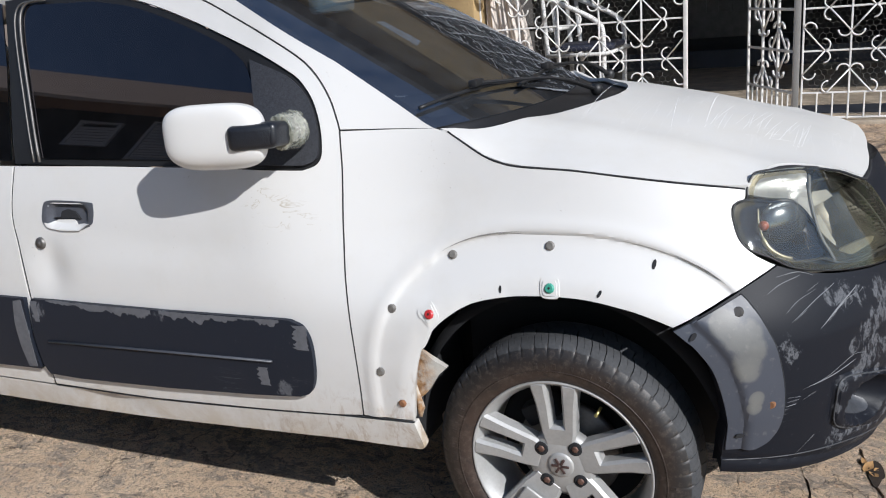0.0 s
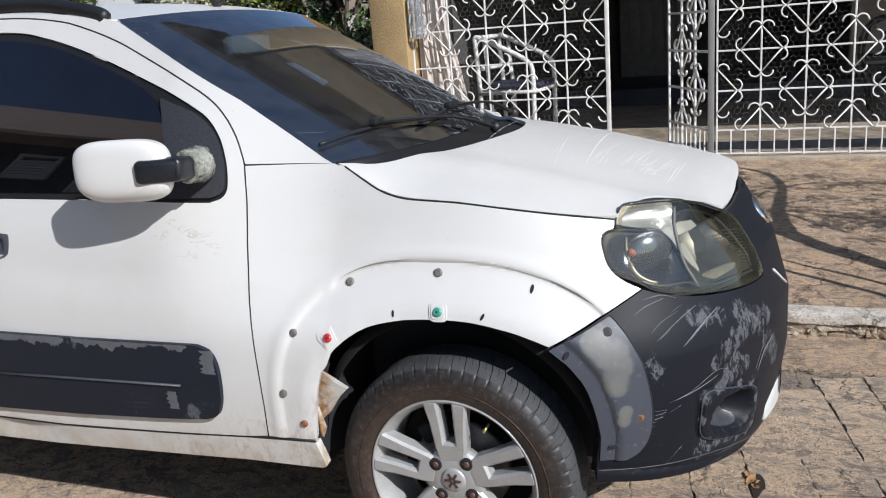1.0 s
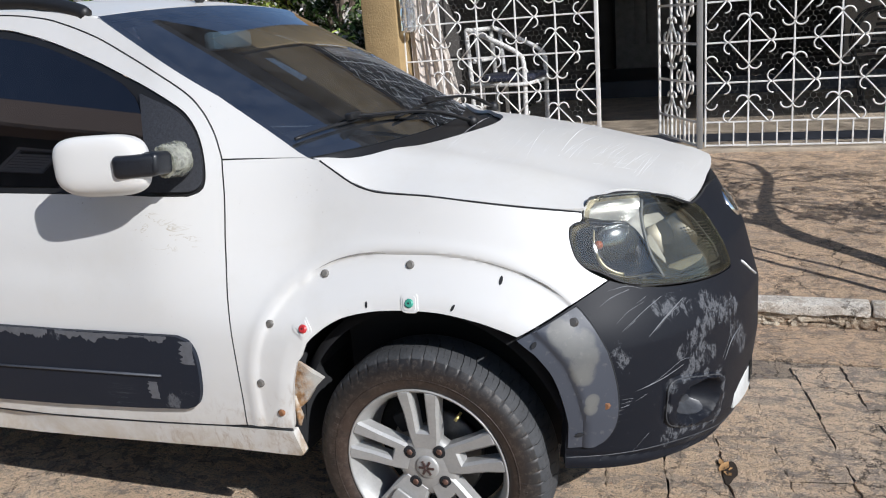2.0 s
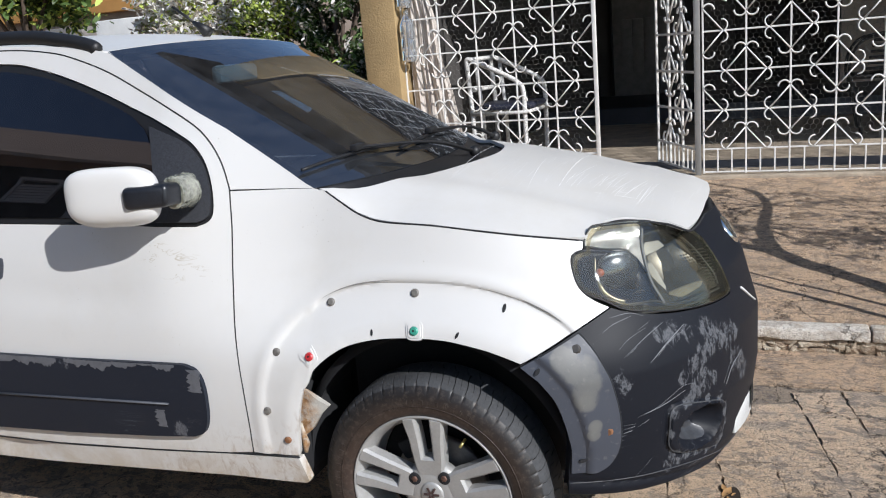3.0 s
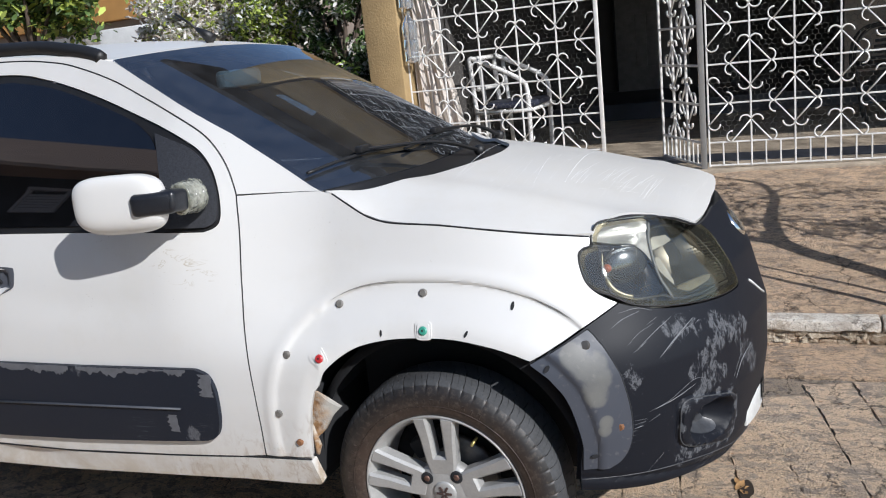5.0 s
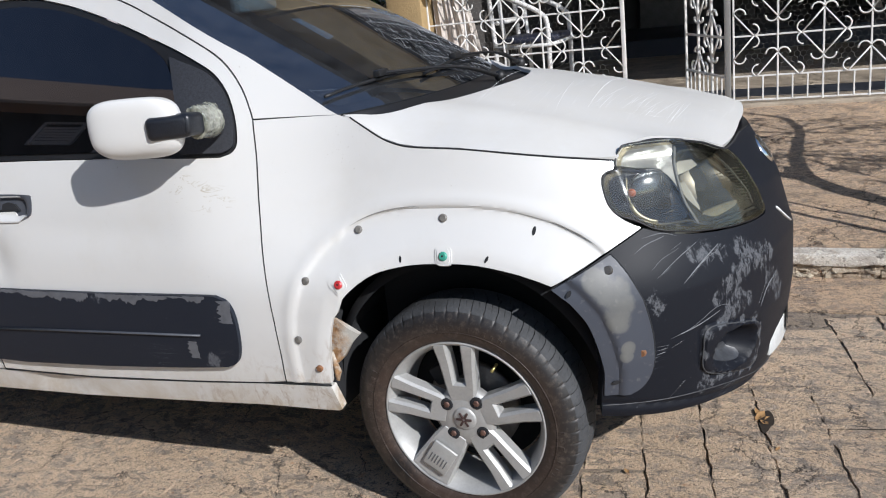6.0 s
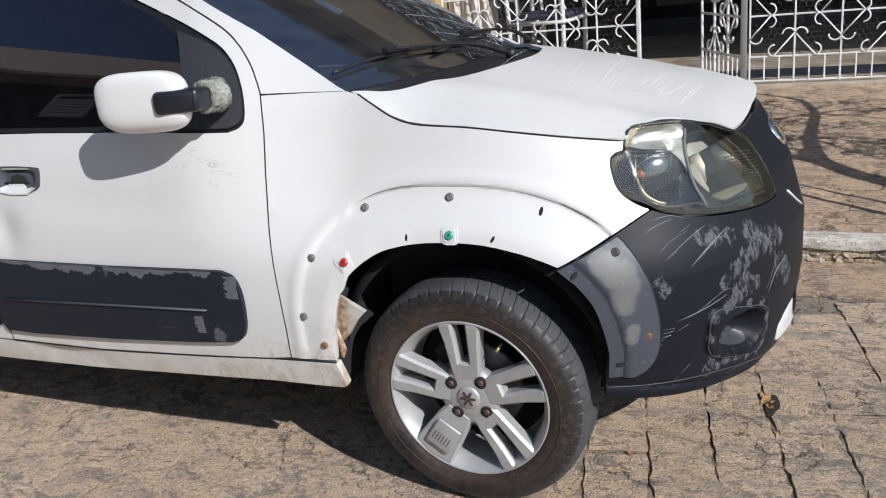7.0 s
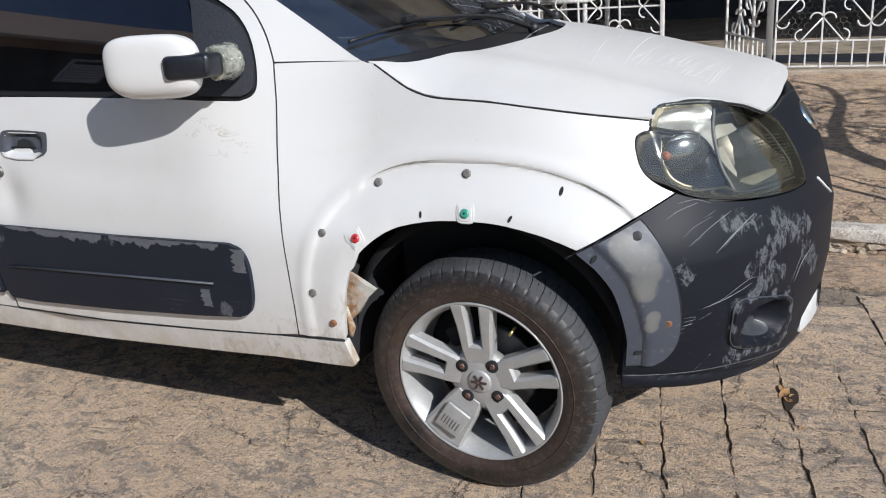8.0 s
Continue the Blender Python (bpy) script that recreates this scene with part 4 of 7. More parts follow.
RUBS = ((0.63, 0.42, 12), (0.636, 0.47, 14), (0.70, 0.487, 12), (0.77, 0.47, 12), (0.83, 0.452, 16), (0.652, 0.362, 16), (0.70, 0.338, 15), (0.75, 0.322, 16), (0.80, 0.314, 15), (0.845, 0.318, 20),
        (0.866, 0.36, 18), (0.862, 0.405, 18), (0.64, 0.335, 20), (0.67, 0.33, 16))
BUMPER = plastic("scuffed_black_plastic", (0.0078, 0.0092, 0.0138), (0.112, 0.117, 0.128),
                 [(tuple(float(c) for c in bumper_skin(np.array([u]), np.array([z]))[0]), r * (0.0025 if r > 17 else 0.0021)) for u, z, r in SCUFFS + RUBS], [((0.62, 0.26, 0.32), 0.08), ((0.47, 0.06, 0.45), 0.05)])
near = [(0.366, 0.312), (0.364, 0.38), (0.368, 0.432), (0.356, 0.5), (0.336, 0.56), (0.3, 0.61), (0.264, 0.644), (0.352, 0.684), (0.42, 0.716), (0.497, 0.748)] + \
    spline([(0.521, 0.739), (0.57, 0.725), (0.663, 0.708), (0.804, 0.692), (0.907, 0.687), (0.953, 0.694), (0.941, 0.745), (0.939, 0.786), (0.93, 0.832), (0.894, 0.866)], 3) + [(0.95, 0.873), (1.05, 0.876), (1.12, 0.877)]
low = [(0.46, 0.298), (0.56, 0.284), (0.72, 0.268), (0.85, 0.25), (0.972, 0.238), (1.12, 0.236)]
bumper = part("front_bumper", sheet(near + [(2 * UMAX - u, z) for u, z in near[::-1]] + [(2 * UMAX - u, z) for u, z in low] + low[::-1], bumper_skin, 0.0068, 0.05, 0.0015), BUMPER, car,
              "scratched black plastic front bumper")
FLARE_IN = np.array([(0.264, 0.642), (0.3, 0.61), (0.336, 0.56), (0.357, 0.5), (0.37, 0.432), (0.37, 0.372), (0.366, 0.31)])


def flare_skin(u, z):
    """The arch flare: a sunk strip along the arch, then a fuller face."""
    p = shell(u, z)
    q = np.stack([u, z], -1)
    dist = np.full(np.shape(u), 9.0)
    for a, b in zip(FLARE_IN, FLARE_IN[1:]):
        t = np.clip(((q - a) @ (b - a)) / ((b - a) @ (b - a)), 0, 1)
        dist = np.minimum(dist, np.linalg.norm(q - a - t[..., None] * (b - a), axis=-1))
    k = np.clip((dist - 0.034) / 0.016, 0, 1)
    p[..., 1] -= 0.009 * k * k * (3 - 2 * k) - 0.006 * np.clip((dist - 0.05) / 0.07, 0, 1)
    return p


flare = part("arch_flare", sheet([(0.264, 0.642), (0.408, 0.704)] + spline([(0.42, 0.692), (0.448, 0.65), (0.474, 0.58), (0.49, 0.5), (0.487, 0.424), (0.466, 0.385), (0.436, 0.369)]) +
                                 [(0.37, 0.372)] + spline([(0.37, 0.432), (0.357, 0.5), (0.336, 0.56), (0.3, 0.61)]), flare_skin, 0.008, 0.03, 0.001, 0.004), FLARE, car,
             "faded grey plastic arch flare")
mirrored(flare)
# pale patch: sunlight on the recess's lower wall put into colour, with rubbed plastic
blank = [(0.732 + 0.062 * math.cos(t), 0.384 - 0.018 * math.cos(t) + 0.024 * math.sin(t) * (1.0 if math.sin(t) < 0 else 0.8 + 0.25 * math.sin(7 * t))) for t in np.linspace(0, 2 * math.pi, 25)[:-1]]
part("fog_lamp_blank", sheet(blank, bumper_skin, 0.009, 0.003, 0.0, 0.0025), FOG_LIT, bumper, "pale patch standing for the sunlit, rubbed floor of the fog lamp recess")
rim_pts = []
for t in np.linspace(0, 2 * math.pi, 61)[:-1]:
    k = (abs(math.cos(t)) ** 4.5 + abs(math.sin(t)) ** 4.5) ** (-1 / 4.5)
    u0 = 0.744 + 0.119 * k * math.cos(t)
    rim_pts.append(bumper_skin(np.array([u0]), np.array([0.402 - 0.27 * (u0 - 0.742) + 0.067 * k * math.sin(t)]))[0])
bm = bmesh.new()
tube(bm, rim_pts, 0.0022, 6, 1.0, True)
part("fog_lamp_rim", bm, basic("rubbed_rim", (0.055, 0.058, 0.064), 0.5, vary=0.8, scale=50), bumper, "rubbed rim round the fog lamp recess")
WORN = basic("rubbed_pale_plastic", (0.2, 0.205, 0.215), 0.6, vary=0.35, scale=60, bumps=0.1)
SCRAPES = (((0.465, 0.697), (0.498, 0.712), (0.547, 0.722)), ((0.501, 0.656), (0.533, 0.676), (0.581, 0.69)), ((0.578, 0.614), (0.637, 0.647), (0.703, 0.674)), ((0.512, 0.638), (0.574, 0.67), (0.634, 0.692)),
           ((0.669, 0.642), (0.725, 0.666)), ((0.535, 0.489), (0.594, 0.502), (0.672, 0.531), (0.717, 0.525)), ((0.552, 0.492), (0.609, 0.502), (0.682, 0.519)), ((0.499, 0.476), (0.529, 0.474)),
           ((0.499, 0.466), (0.526, 0.468)), ((0.496, 0.456), (0.519, 0.459)), ((0.536, 0.465), (0.567, 0.476)), ((0.535, 0.328), (0.58, 0.367)), ((0.49, 0.726), (0.541, 0.729), (0.581, 0.717)),
           ((0.60, 0.622), (0.65, 0.65), (0.70, 0.662)), ((0.56, 0.69), (0.59, 0.70)), ((0.86, 0.47), (0.90, 0.51), (0.96, 0.53)), ((0.85, 0.48), (0.89, 0.525)), ((0.52, 0.64), (0.55, 0.655)))
for i, line in enumerate(SCRAPES):
    bm = bmesh.new()
    pts = [shell(np.array([u]), np.array([z]))[0] for u, z in (spline(line, 6) if len(line) > 2 else line)]
    k = 0.0024 if i == 2 else 0.0008 + 0.0007 * (i % 3 == 0)
    tube(bm, pts, [k * (0.35 + 0.65 * math.sin(math.pi * (j + 0.5) / len(pts))) for j in range(len(pts))], 5, 0.6)
    part("scratch", bm, WORN, bumper, "pale scratch in the plastic")
bm = bmesh.new()
tube(bm, [bumper_skin(np.array([u]), np.array([z]))[0] for u, z in spline([(0.368, 0.343), (0.44, 0.336), (0.548, 0.328), (0.68, 0.314), (0.80, 0.292), (0.924, 0.264), (1.05, 0.258)], 6)], 0.0016, 6)
part("lip_edge", bm, basic("worn_lip", (0.05, 0.052, 0.058), 0.5, vary=0.6, scale=40), bumper, "worn edge of the bumper lip")
bm = bmesh.new()
tube(bm, [shell(np.array([u]), np.array([z]))[0] for u, z in ((1.032, 0.68), (1.06, 0.662), (1.09, 0.642), (1.128, 0.62))], 0.006, 8, 0.6)
part("scratch", bm, basic("white_scrape", (0.7, 0.7, 0.68), 0.5), bumper, "white scrape on the nose")
plate_bm = bmesh.new()
box(plate_bm, (0.726, 0.47, 0.285), (0.736, 0.87, 0.385), 0.004)
bmesh.ops.subdivide_edges(plate_bm, edges=[e for e in plate_bm.edges if abs(e.verts[0].co.y - e.verts[1].co.y) > 0.2], cuts=9)
for v in plate_bm.verts:
    v.co.x -= 0.9 * (v.co.y - YC) ** 2
plate = part("number_plate", plate_bm, basic("plate_grey", (0.6, 0.61, 0.6), 0.4), bumper, "grey number plate")
for i in range(2, 7):
    bm = bmesh.new()
    dx = 0.9 * (0.52 + i * 0.049 - YC) ** 2 - 0.0015
    box(bm, (0.736 - dx, 0.505 + i * 0.049, 0.305), (0.738 - dx, 0.535 + i * 0.049, 0.365))
    part("plate_mark", bm, BLACK, plate)
badge_bm = bmesh.new()
pb = shell(np.array([UMAX]), np.array([0.81]))[0]
lathe(badge_bm, [(0.0, 0.009), (0.034, 0.008), (0.042, 0.005), (0.046, 0.0)], 32, "Z")
bmesh.ops.transform(badge_bm, matrix=Matrix.Translation(Vector(pb) + Vector((-0.004, 0, 0))) @ Vector((0.8, 0, 0.55)).to_track_quat("Z", "Y").to_matrix().to_4x4(), verts=badge_bm.verts[:])
part("badge", badge_bm, CHROME, bumper, "plain round chrome badge")


def lamp_point(u, z, depth):
    p = shell(np.array([u]), np.array([z]))[0]
    d = p - np.array([-0.1, YC, z])
    d /= np.linalg.norm(d)
    return Vector(p - d * depth), Vector(d)


lamp = part("headlamp", sheet(spline(LAMP + LAMP[:1], 4)[:-1], shell, 0.03, 0.05, 0.002, -0.05), LAMPGREY, car, "yellowed scratched headlamp")
lens = part("lamp_lens", sheet(spline(LAMP + LAMP[:1], 4)[:-1], shell, 0.025, 0.012, 0.002, 0.004), LENS, lamp, "yellowed clear plastic lens")
lens.visible_shadow = False
POD = [(0.446, 0.852), (0.46, 0.866), (0.493, 0.868), (0.559, 0.857), (0.608, 0.847), (0.628, 0.83), (0.641, 0.80), (0.642, 0.762), (0.632, 0.742), (0.57, 0.74), (0.521, 0.752), (0.487, 0.772), (0.452, 0.789), (0.44, 0.808), (0.441, 0.838)]
BAND = [(0.500, 0.880), (0.504, 0.894), (0.525, 0.911), (0.553, 0.917), (0.655, 0.912), (0.70, 0.904), (0.684, 0.881), (0.672, 0.866), (0.659, 0.836), (0.648, 0.80), (0.64, 0.826), (0.616, 0.856), (0.559, 0.866)]
MAIN = [(0.677, 0.866), (0.697, 0.879), (0.757, 0.878), (0.826, 0.859), (0.866, 0.821), (0.888, 0.777), (0.902, 0.735), (0.913, 0.714), (0.826, 0.717), (0.733, 0.720), (0.673, 0.726), (0.652, 0.756), (0.648, 0.789), (0.661, 0.836)]


def lamp_skin(depth, mid=(0, 0), size=(1, 1), bowl=0.0):
    """The lamp's face set back by a depth, and hollowed round its middle."""
    def f(u, z):
        p = shell(u, z)
        r = np.hypot((u - mid[0]) / size[0], (z - mid[1]) / size[1])
        d = p - np.array([-0.1, YC, 0.8])
        d[..., 2] = 0
        return p - d / np.linalg.norm(d, axis=-1)[..., None] * (depth + bowl * np.clip(1 - r * r, 0, 1))[..., None]
    return f


def lamp_piece(name, outline, skin, mat, label, step=0.012, thick=0.004, smooth_edge=True):
    pts = spline(outline + outline[:1], 4)[:-1] if smooth_edge else outline
    return part(name, sheet(pts, skin, step, thick, 0.0005), mat, lamp, label)


FLUTED = basic("fluted_silver", (0.56, 0.56, 0.56), 0.3, metal=0.8, vary=0.25, scale=25, fine=60, bumps=0)
CELL = basic("smoked_chamber", (0.05, 0.048, 0.035), 0.3, metal=0.3, vary=0.4, scale=40, bumps=0)
OLIVEPALE = basic("clouded_olive", (0.24, 0.225, 0.16), 0.35, metal=0.4, vary=0.3, scale=45, bumps=0.1)
EDGE = thin_glass("browned_lens_edge", (0.84, 0.77, 0.6), 0.1, 0.03, (0.4, 0.34, 0.22))
lamp_piece("lamp_pod", POD, lamp_skin(0.016, (0.53, 0.80), (0.09, 0.055), 0.026), LAMPBLACK, "dark bluish indicator pod")
lamp_piece("lamp_band", BAND, lamp_skin(0.012, (0.58, 0.885), (0.11, 0.03), 0.022), FLUTED, "silver grey band over the indicator", 0.009)
lamp_piece("lamp_chamber", MAIN, lamp_skin(0.014, (0.78, 0.80), (0.13, 0.085), 0.05), CELL, "deep smoked main beam chamber")
lamp_piece("reflector_wing", [(0.676, 0.852), (0.745, 0.84), (0.735, 0.834), (0.739, 0.803), (0.721, 0.769), (0.687, 0.748), (0.664, 0.738), (0.652, 0.756), (0.648, 0.789), (0.658, 0.824)],
           lamp_skin(0.020, (0.70, 0.80), (0.07, 0.07), 0.024), BANDGREY, "curved silver reflector wing", 0.009, 0.004, False)
# pale pieces stand for bright reflections on the reflector's facets
lamp_piece("facet", [(0.686, 0.862), (0.75, 0.857), (0.762, 0.841), (0.72, 0.836), (0.672, 0.832)], lamp_skin(0.018), FACET, "pale lamp facet carrying a bright reflection", 0.02, 0.004, False)
lamp_piece("facet", [(0.668, 0.815), (0.688, 0.815), (0.697, 0.79), (0.70, 0.757), (0.688, 0.74), (0.672, 0.736), (0.659, 0.752), (0.659, 0.79)], lamp_skin(0.018, (0.686, 0.78), (0.04, 0.05), 0.01), FACET, "lamp facet cut to the shape of a bright reflected streak", 0.02, 0.004, False)
lamp_piece("facet", [(0.70, 0.745), (0.828, 0.744), (0.838, 0.735), (0.816, 0.728), (0.733, 0.723), (0.676, 0.728)], lamp_skin(0.014, (0.76, 0.735), (0.09, 0.02), 0.008), OLIVEPALE, "clouded olive lower facet")
bm = bmesh.new()
for i in range(9):
    for j in range(11):
        u0, z0 = 0.85 + 0.0085 * i - 0.001 * j, 0.815 - 0.0075 * j - 0.0012 * i
        if u0 > 0.925 or u0 < 0.84 + 0.003 * j:
            continue
        q = lamp_skin(0.010)(np.array([u0]), np.array([z0]))[0]
        box(bm, (q[0] - 0.0022, q[1] - 0.0022, q[2] - 0.0011), (q[0] + 0.0022, q[1] + 0.0022, q[2] + 0.0011))
part("lamp_grid", bm, CELL, lamp, "fine grid of small studs")["kind"] = "stuff"
rim_in = [tuple(q) for q in inset_loop(spline(LAMP + LAMP[:1], 4)[:-1], 0.0125)]
rim_out = [tuple(q) for q in inset_loop(spline(LAMP + LAMP[:1], 4)[:-1], 0.002)]
bm = bmesh.new()
skin = lamp_skin(-0.0045)
ri = [bm.verts.new(skin(np.array([u]), np.array([z]))[0]) for u, z in rim_in]
ro = [bm.verts.new(skin(np.array([u]), np.array([z]))[0]) for u, z in rim_out]
for i in range(len(ri)):
    bm.faces.new((ri[i - 1], ri[i], ro[i], ro[i - 1]))
bmesh.ops.recalc_face_normals(bm, faces=bm.faces[:])
part("lens_edge", bm, EDGE, lamp, "browned thick edge of the lens").visible_shadow = False
p, d = lamp_point(0.574, 0.806, 0.040)
bm = bmesh.new()
bmesh.ops.create_uvsphere(bm, u_segments=32, v_segments=20, radius=0.060)
bmesh.ops.scale(bm, vec=(1.1, 0.92, 0.5), verts=bm.verts[:])
turn = Matrix.Translation(p) @ (d + Vector((0.1, -0.4, 0.05))).to_track_quat("Z", "Y").to_matrix().to_4x4()
bmesh.ops.transform(bm, matrix=turn, verts=bm.verts[:])
part("projector", bm, DOME, lamp, "smoky round bulb dome")
bm = bmesh.new()
tube(bm, [lamp_point(u, z, 0.012)[0] for u, z in spline([(0.512, 0.852), (0.499, 0.825), (0.495, 0.792), (0.503, 0.772), (0.524, 0.757), (0.545, 0.75)], 5)], [0.0018] * 10 + [0.005] * 16, 8, 0.4)
part("projector_ring", bm, OLIVEPALE, lamp, "pale curved strip beside the dome")
p, d = lamp_point(0.507, 0.819, 0.010)
bm = bmesh.new()
bmesh.ops.create_uvsphere(bm, u_segments=14, v_segments=8, radius=0.0105, matrix=Matrix.Translation(p))
part("indicator_bulb", bm, AMBER, lamp, "small amber bulb")
for name, mat, r, line in (("lamp_divider", DIVIDER, 0.0042, [(0.70, 0.895), (0.686, 0.878), (0.672, 0.862), (0.657, 0.83), (0.645, 0.789), (0.647, 0.757), (0.662, 0.726)]),
                           ("pod_edge", LAMPBLACK, 0.0035, [(0.462, 0.868), (0.493, 0.871), (0.559, 0.860), (0.612, 0.849), (0.632, 0.83), (0.642, 0.80)]),
                           ("chamber_edge", LAMPGREY, 0.003, [(0.677, 0.866), (0.697, 0.880), (0.757, 0.879), (0.826, 0.860), (0.868, 0.821), (0.890, 0.777), (0.908, 0.72)]),
                           ("lamp_foot", LAMPGREY, 0.0032, [(0.50, 0.762), (0.55, 0.744), (0.632, 0.738), (0.668, 0.724), (0.733, 0.716), (0.84, 0.712), (0.91, 0.708)])):
    bm = bmesh.new()
    tube(bm, [lamp_point(u, z, 0.010)[0] for u, z in spline(line, 4)], r, 8)
    part(name, bm, mat, lamp, "grey moulding inside the lamp")
rnd = random.Random(8)
bm = bmesh.new()
for i in range(14):
    u0, z0, a, k = rnd.uniform(0.56, 0.88), rnd.uniform(0.73, 0.87), rnd.uniform(-0.6, 1.4), rnd.uniform(0.01, 0.045)
    pts = [shell(np.array([u0 + k * t * math.cos(a)]), np.array([z0 + k * t * math.sin(a) + 0.01 * t * t * math.cos(i)]))[0] - np.array([0, 0.0052, 0]) for t in np.linspace(0, 1, 6)]
    if 0.72 < z0 + k * math.sin(a) < 0.89 and u0 + k * math.cos(a) < 0.9:
        tube(bm, pts, 0.00022, 4)
part("lens_scratches", bm, FACET, lens, "fine scratches in the lens")["kind"] = "stuff"
bm = bmesh.new()
tube(bm, [shell(np.array([u]), np.array([z]))[0] for u, z in spline(LAMP + LAMP[:1], 4)[:-1]], 0.0023, 6, 1.0, True)
part("lamp_seal", bm, BLACK, lamp, "black rubber seal")
far_lamp = mirrored(lamp)
far_lamp.location = (-0.02, 0, -0.03)
mirrored(lens, "lamp_lens", far_lamp)


def seal(pts, r=0.0032, sink=0.002):
    """The dark joint between two panels."""
    bm = bmesh.new()
    tube(bm, [shell(np.array([u]), np.array([z]))[0] + np.array([0, sink, 0]) for u, z in spline(pts, 4)], r, 6)
    mirrored(part("panel_joint", bm, GAPDARK, car, "dark joint between body panels"))


seal(HOOD_GAP[1:], 0.0022, 0.001)
bm = bmesh.new()
tube(bm, [(x + 0.002, y - 0.002, float(hood_z(np.array(x), np.array(y))) - 0.007) for x, y in tip_edge[4:-6]], 0.003, 6)
part("bonnet_seal", bm, GAPDARK, car, "dark joint along the bonnet's front edge")
seal(FRONT_GAP, 0.0024)
seal([(0.408, 0.704), (0.42, 0.692), (0.448, 0.65), (0.474, 0.58), (0.491, 0.5), (0.488, 0.424), (0.467, 0.384), (0.436, 0.367)], 0.0026, -0.002)
seal(DOOR_TOP, 0.0021)
seal([(-1.54, 0.328), (-1.542, 0.612), (-1.556, 0.752), (-1.577, 0.844), (-1.568, 0.976)], 0.0025)
seal([(-1.54, 0.325), (-1.164, 0.328), (-0.808, 0.346), (-0.548, 0.363), (-0.34, 0.371)], 0.002)
seal([(-0.518, 1.05), (-0.4, 1.047), (-0.3, 1.046)], 0.0018)

# bolts, clips and screws on the wing
def fixing(name, u, z, r, mat, parent, label, lift=0.006):
    bm = bmesh.new()
    p = fender_skin(np.array([u]), np.array([z]))[0]
    q = p - fender_skin(np.array([u]), np.array([z + 0.01]))[0]
    lathe(bm, [(0.0, -lift), (r * 0.7, -lift), (r, -lift * 0.6), (r, 0.004)], 10, "Y")
    tilt = math.atan2(q[1], -q[2])
    bmesh.ops.transform(bm, matrix=Matrix.Translation(Vector(p)) @ Matrix.Rotation(tilt, 4, "X"), verts=bm.verts[:])
    return part(name, bm, mat, parent, label)


BOLT = basic("grey_bolt", (0.17, 0.16, 0.145), 0.5, vary=0.5, scale=90)
for u, z in ((-0.232, 0.771), (0.010, 0.797), (-0.372, 0.655), (-0.410, 0.5)):
    fixing("bolt", u, z, 0.0105, BOLT, fender, "dirty grey plastic plug", 0.006)
fixing("bolt", -0.364, 0.42, 0.0095, RUST, fender, "rusty bolt")
fixing("screw", 0.398, 0.669, 0.0125, STEEL, flare, "grey screw", 0.017)
fixing("screw", 0.46, 0.472, 0.0115, RUST, flare, "rusty screw", 0.017)
for u, z, w, h, tilt in ((-0.108, 0.708, 0.003, 0.008, 0), (0.116, 0.708, 0.0032, 0.009, -0.6), (0.236, 0.764, 0.004, 0.0105, -0.5)):
    loop2 = [(u + math.cos(a) * w * math.cos(tilt) - math.sin(a) * h * math.sin(tilt), z + math.cos(a) * w * math.sin(tilt) + math.sin(a) * h * math.cos(tilt)) for a in np.linspace(0, 6.28, 13)[:-1]]
    part("slot", sheet(loop2, fender_skin, 0.05, 0.003, 0, 0.0012), GAPDARK, fender, "dark slotted hole")
for u, z, w, h, tilt in ((0.303, 0.631, 0.0045, 0.0095, -0.7), (0.397, 0.407, 0.0095, 0.0045, 0)):
    loop2 = [(u + math.cos(a) * w * math.cos(tilt) - math.sin(a) * h * math.sin(tilt), z + math.cos(a) * w * math.sin(tilt) + math.sin(a) * h * math.cos(tilt)) for a in np.linspace(0, 6.28, 13)[:-1]]
    part("slot", sheet(loop2, shell, 0.05, 0.003, 0, 0.0085), GAPDARK, flare, "dark slotted hole")
for u, z, mat, lab, rot in ((0.007, 0.715, GREEN, "green plastic clip", 0.0), (-0.28, 0.648, RED, "red plastic clip", 0.6)):
    c, s = math.cos(rot), math.sin(rot)
    for w, lift, nm in ((0.0215, 0.0022, "clip_pad"), (0.016, 0.0040, "clip_seat")):
        sq = []
        for k in range(28):
            a = 2 * math.pi * k / 28
            r = w * (abs(math.cos(a)) ** 5 + abs(math.sin(a)) ** 5) ** -0.2
            sq.append((u + c * r * math.cos(a) - s * r * math.sin(a), z + s * r * math.cos(a) + c * r * math.sin(a)))
        part(nm, sheet(sq, fender_skin, 0.008, 0.005, 0, lift), WHITE, fender, "pressed square pad")
    clip = fixing("clip", u, z, 0.0115, mat, fender, lab, 0.0085)
    fixing("clip_hole", u, z, 0.0035, GAPDARK, clip, "", 0.0092)

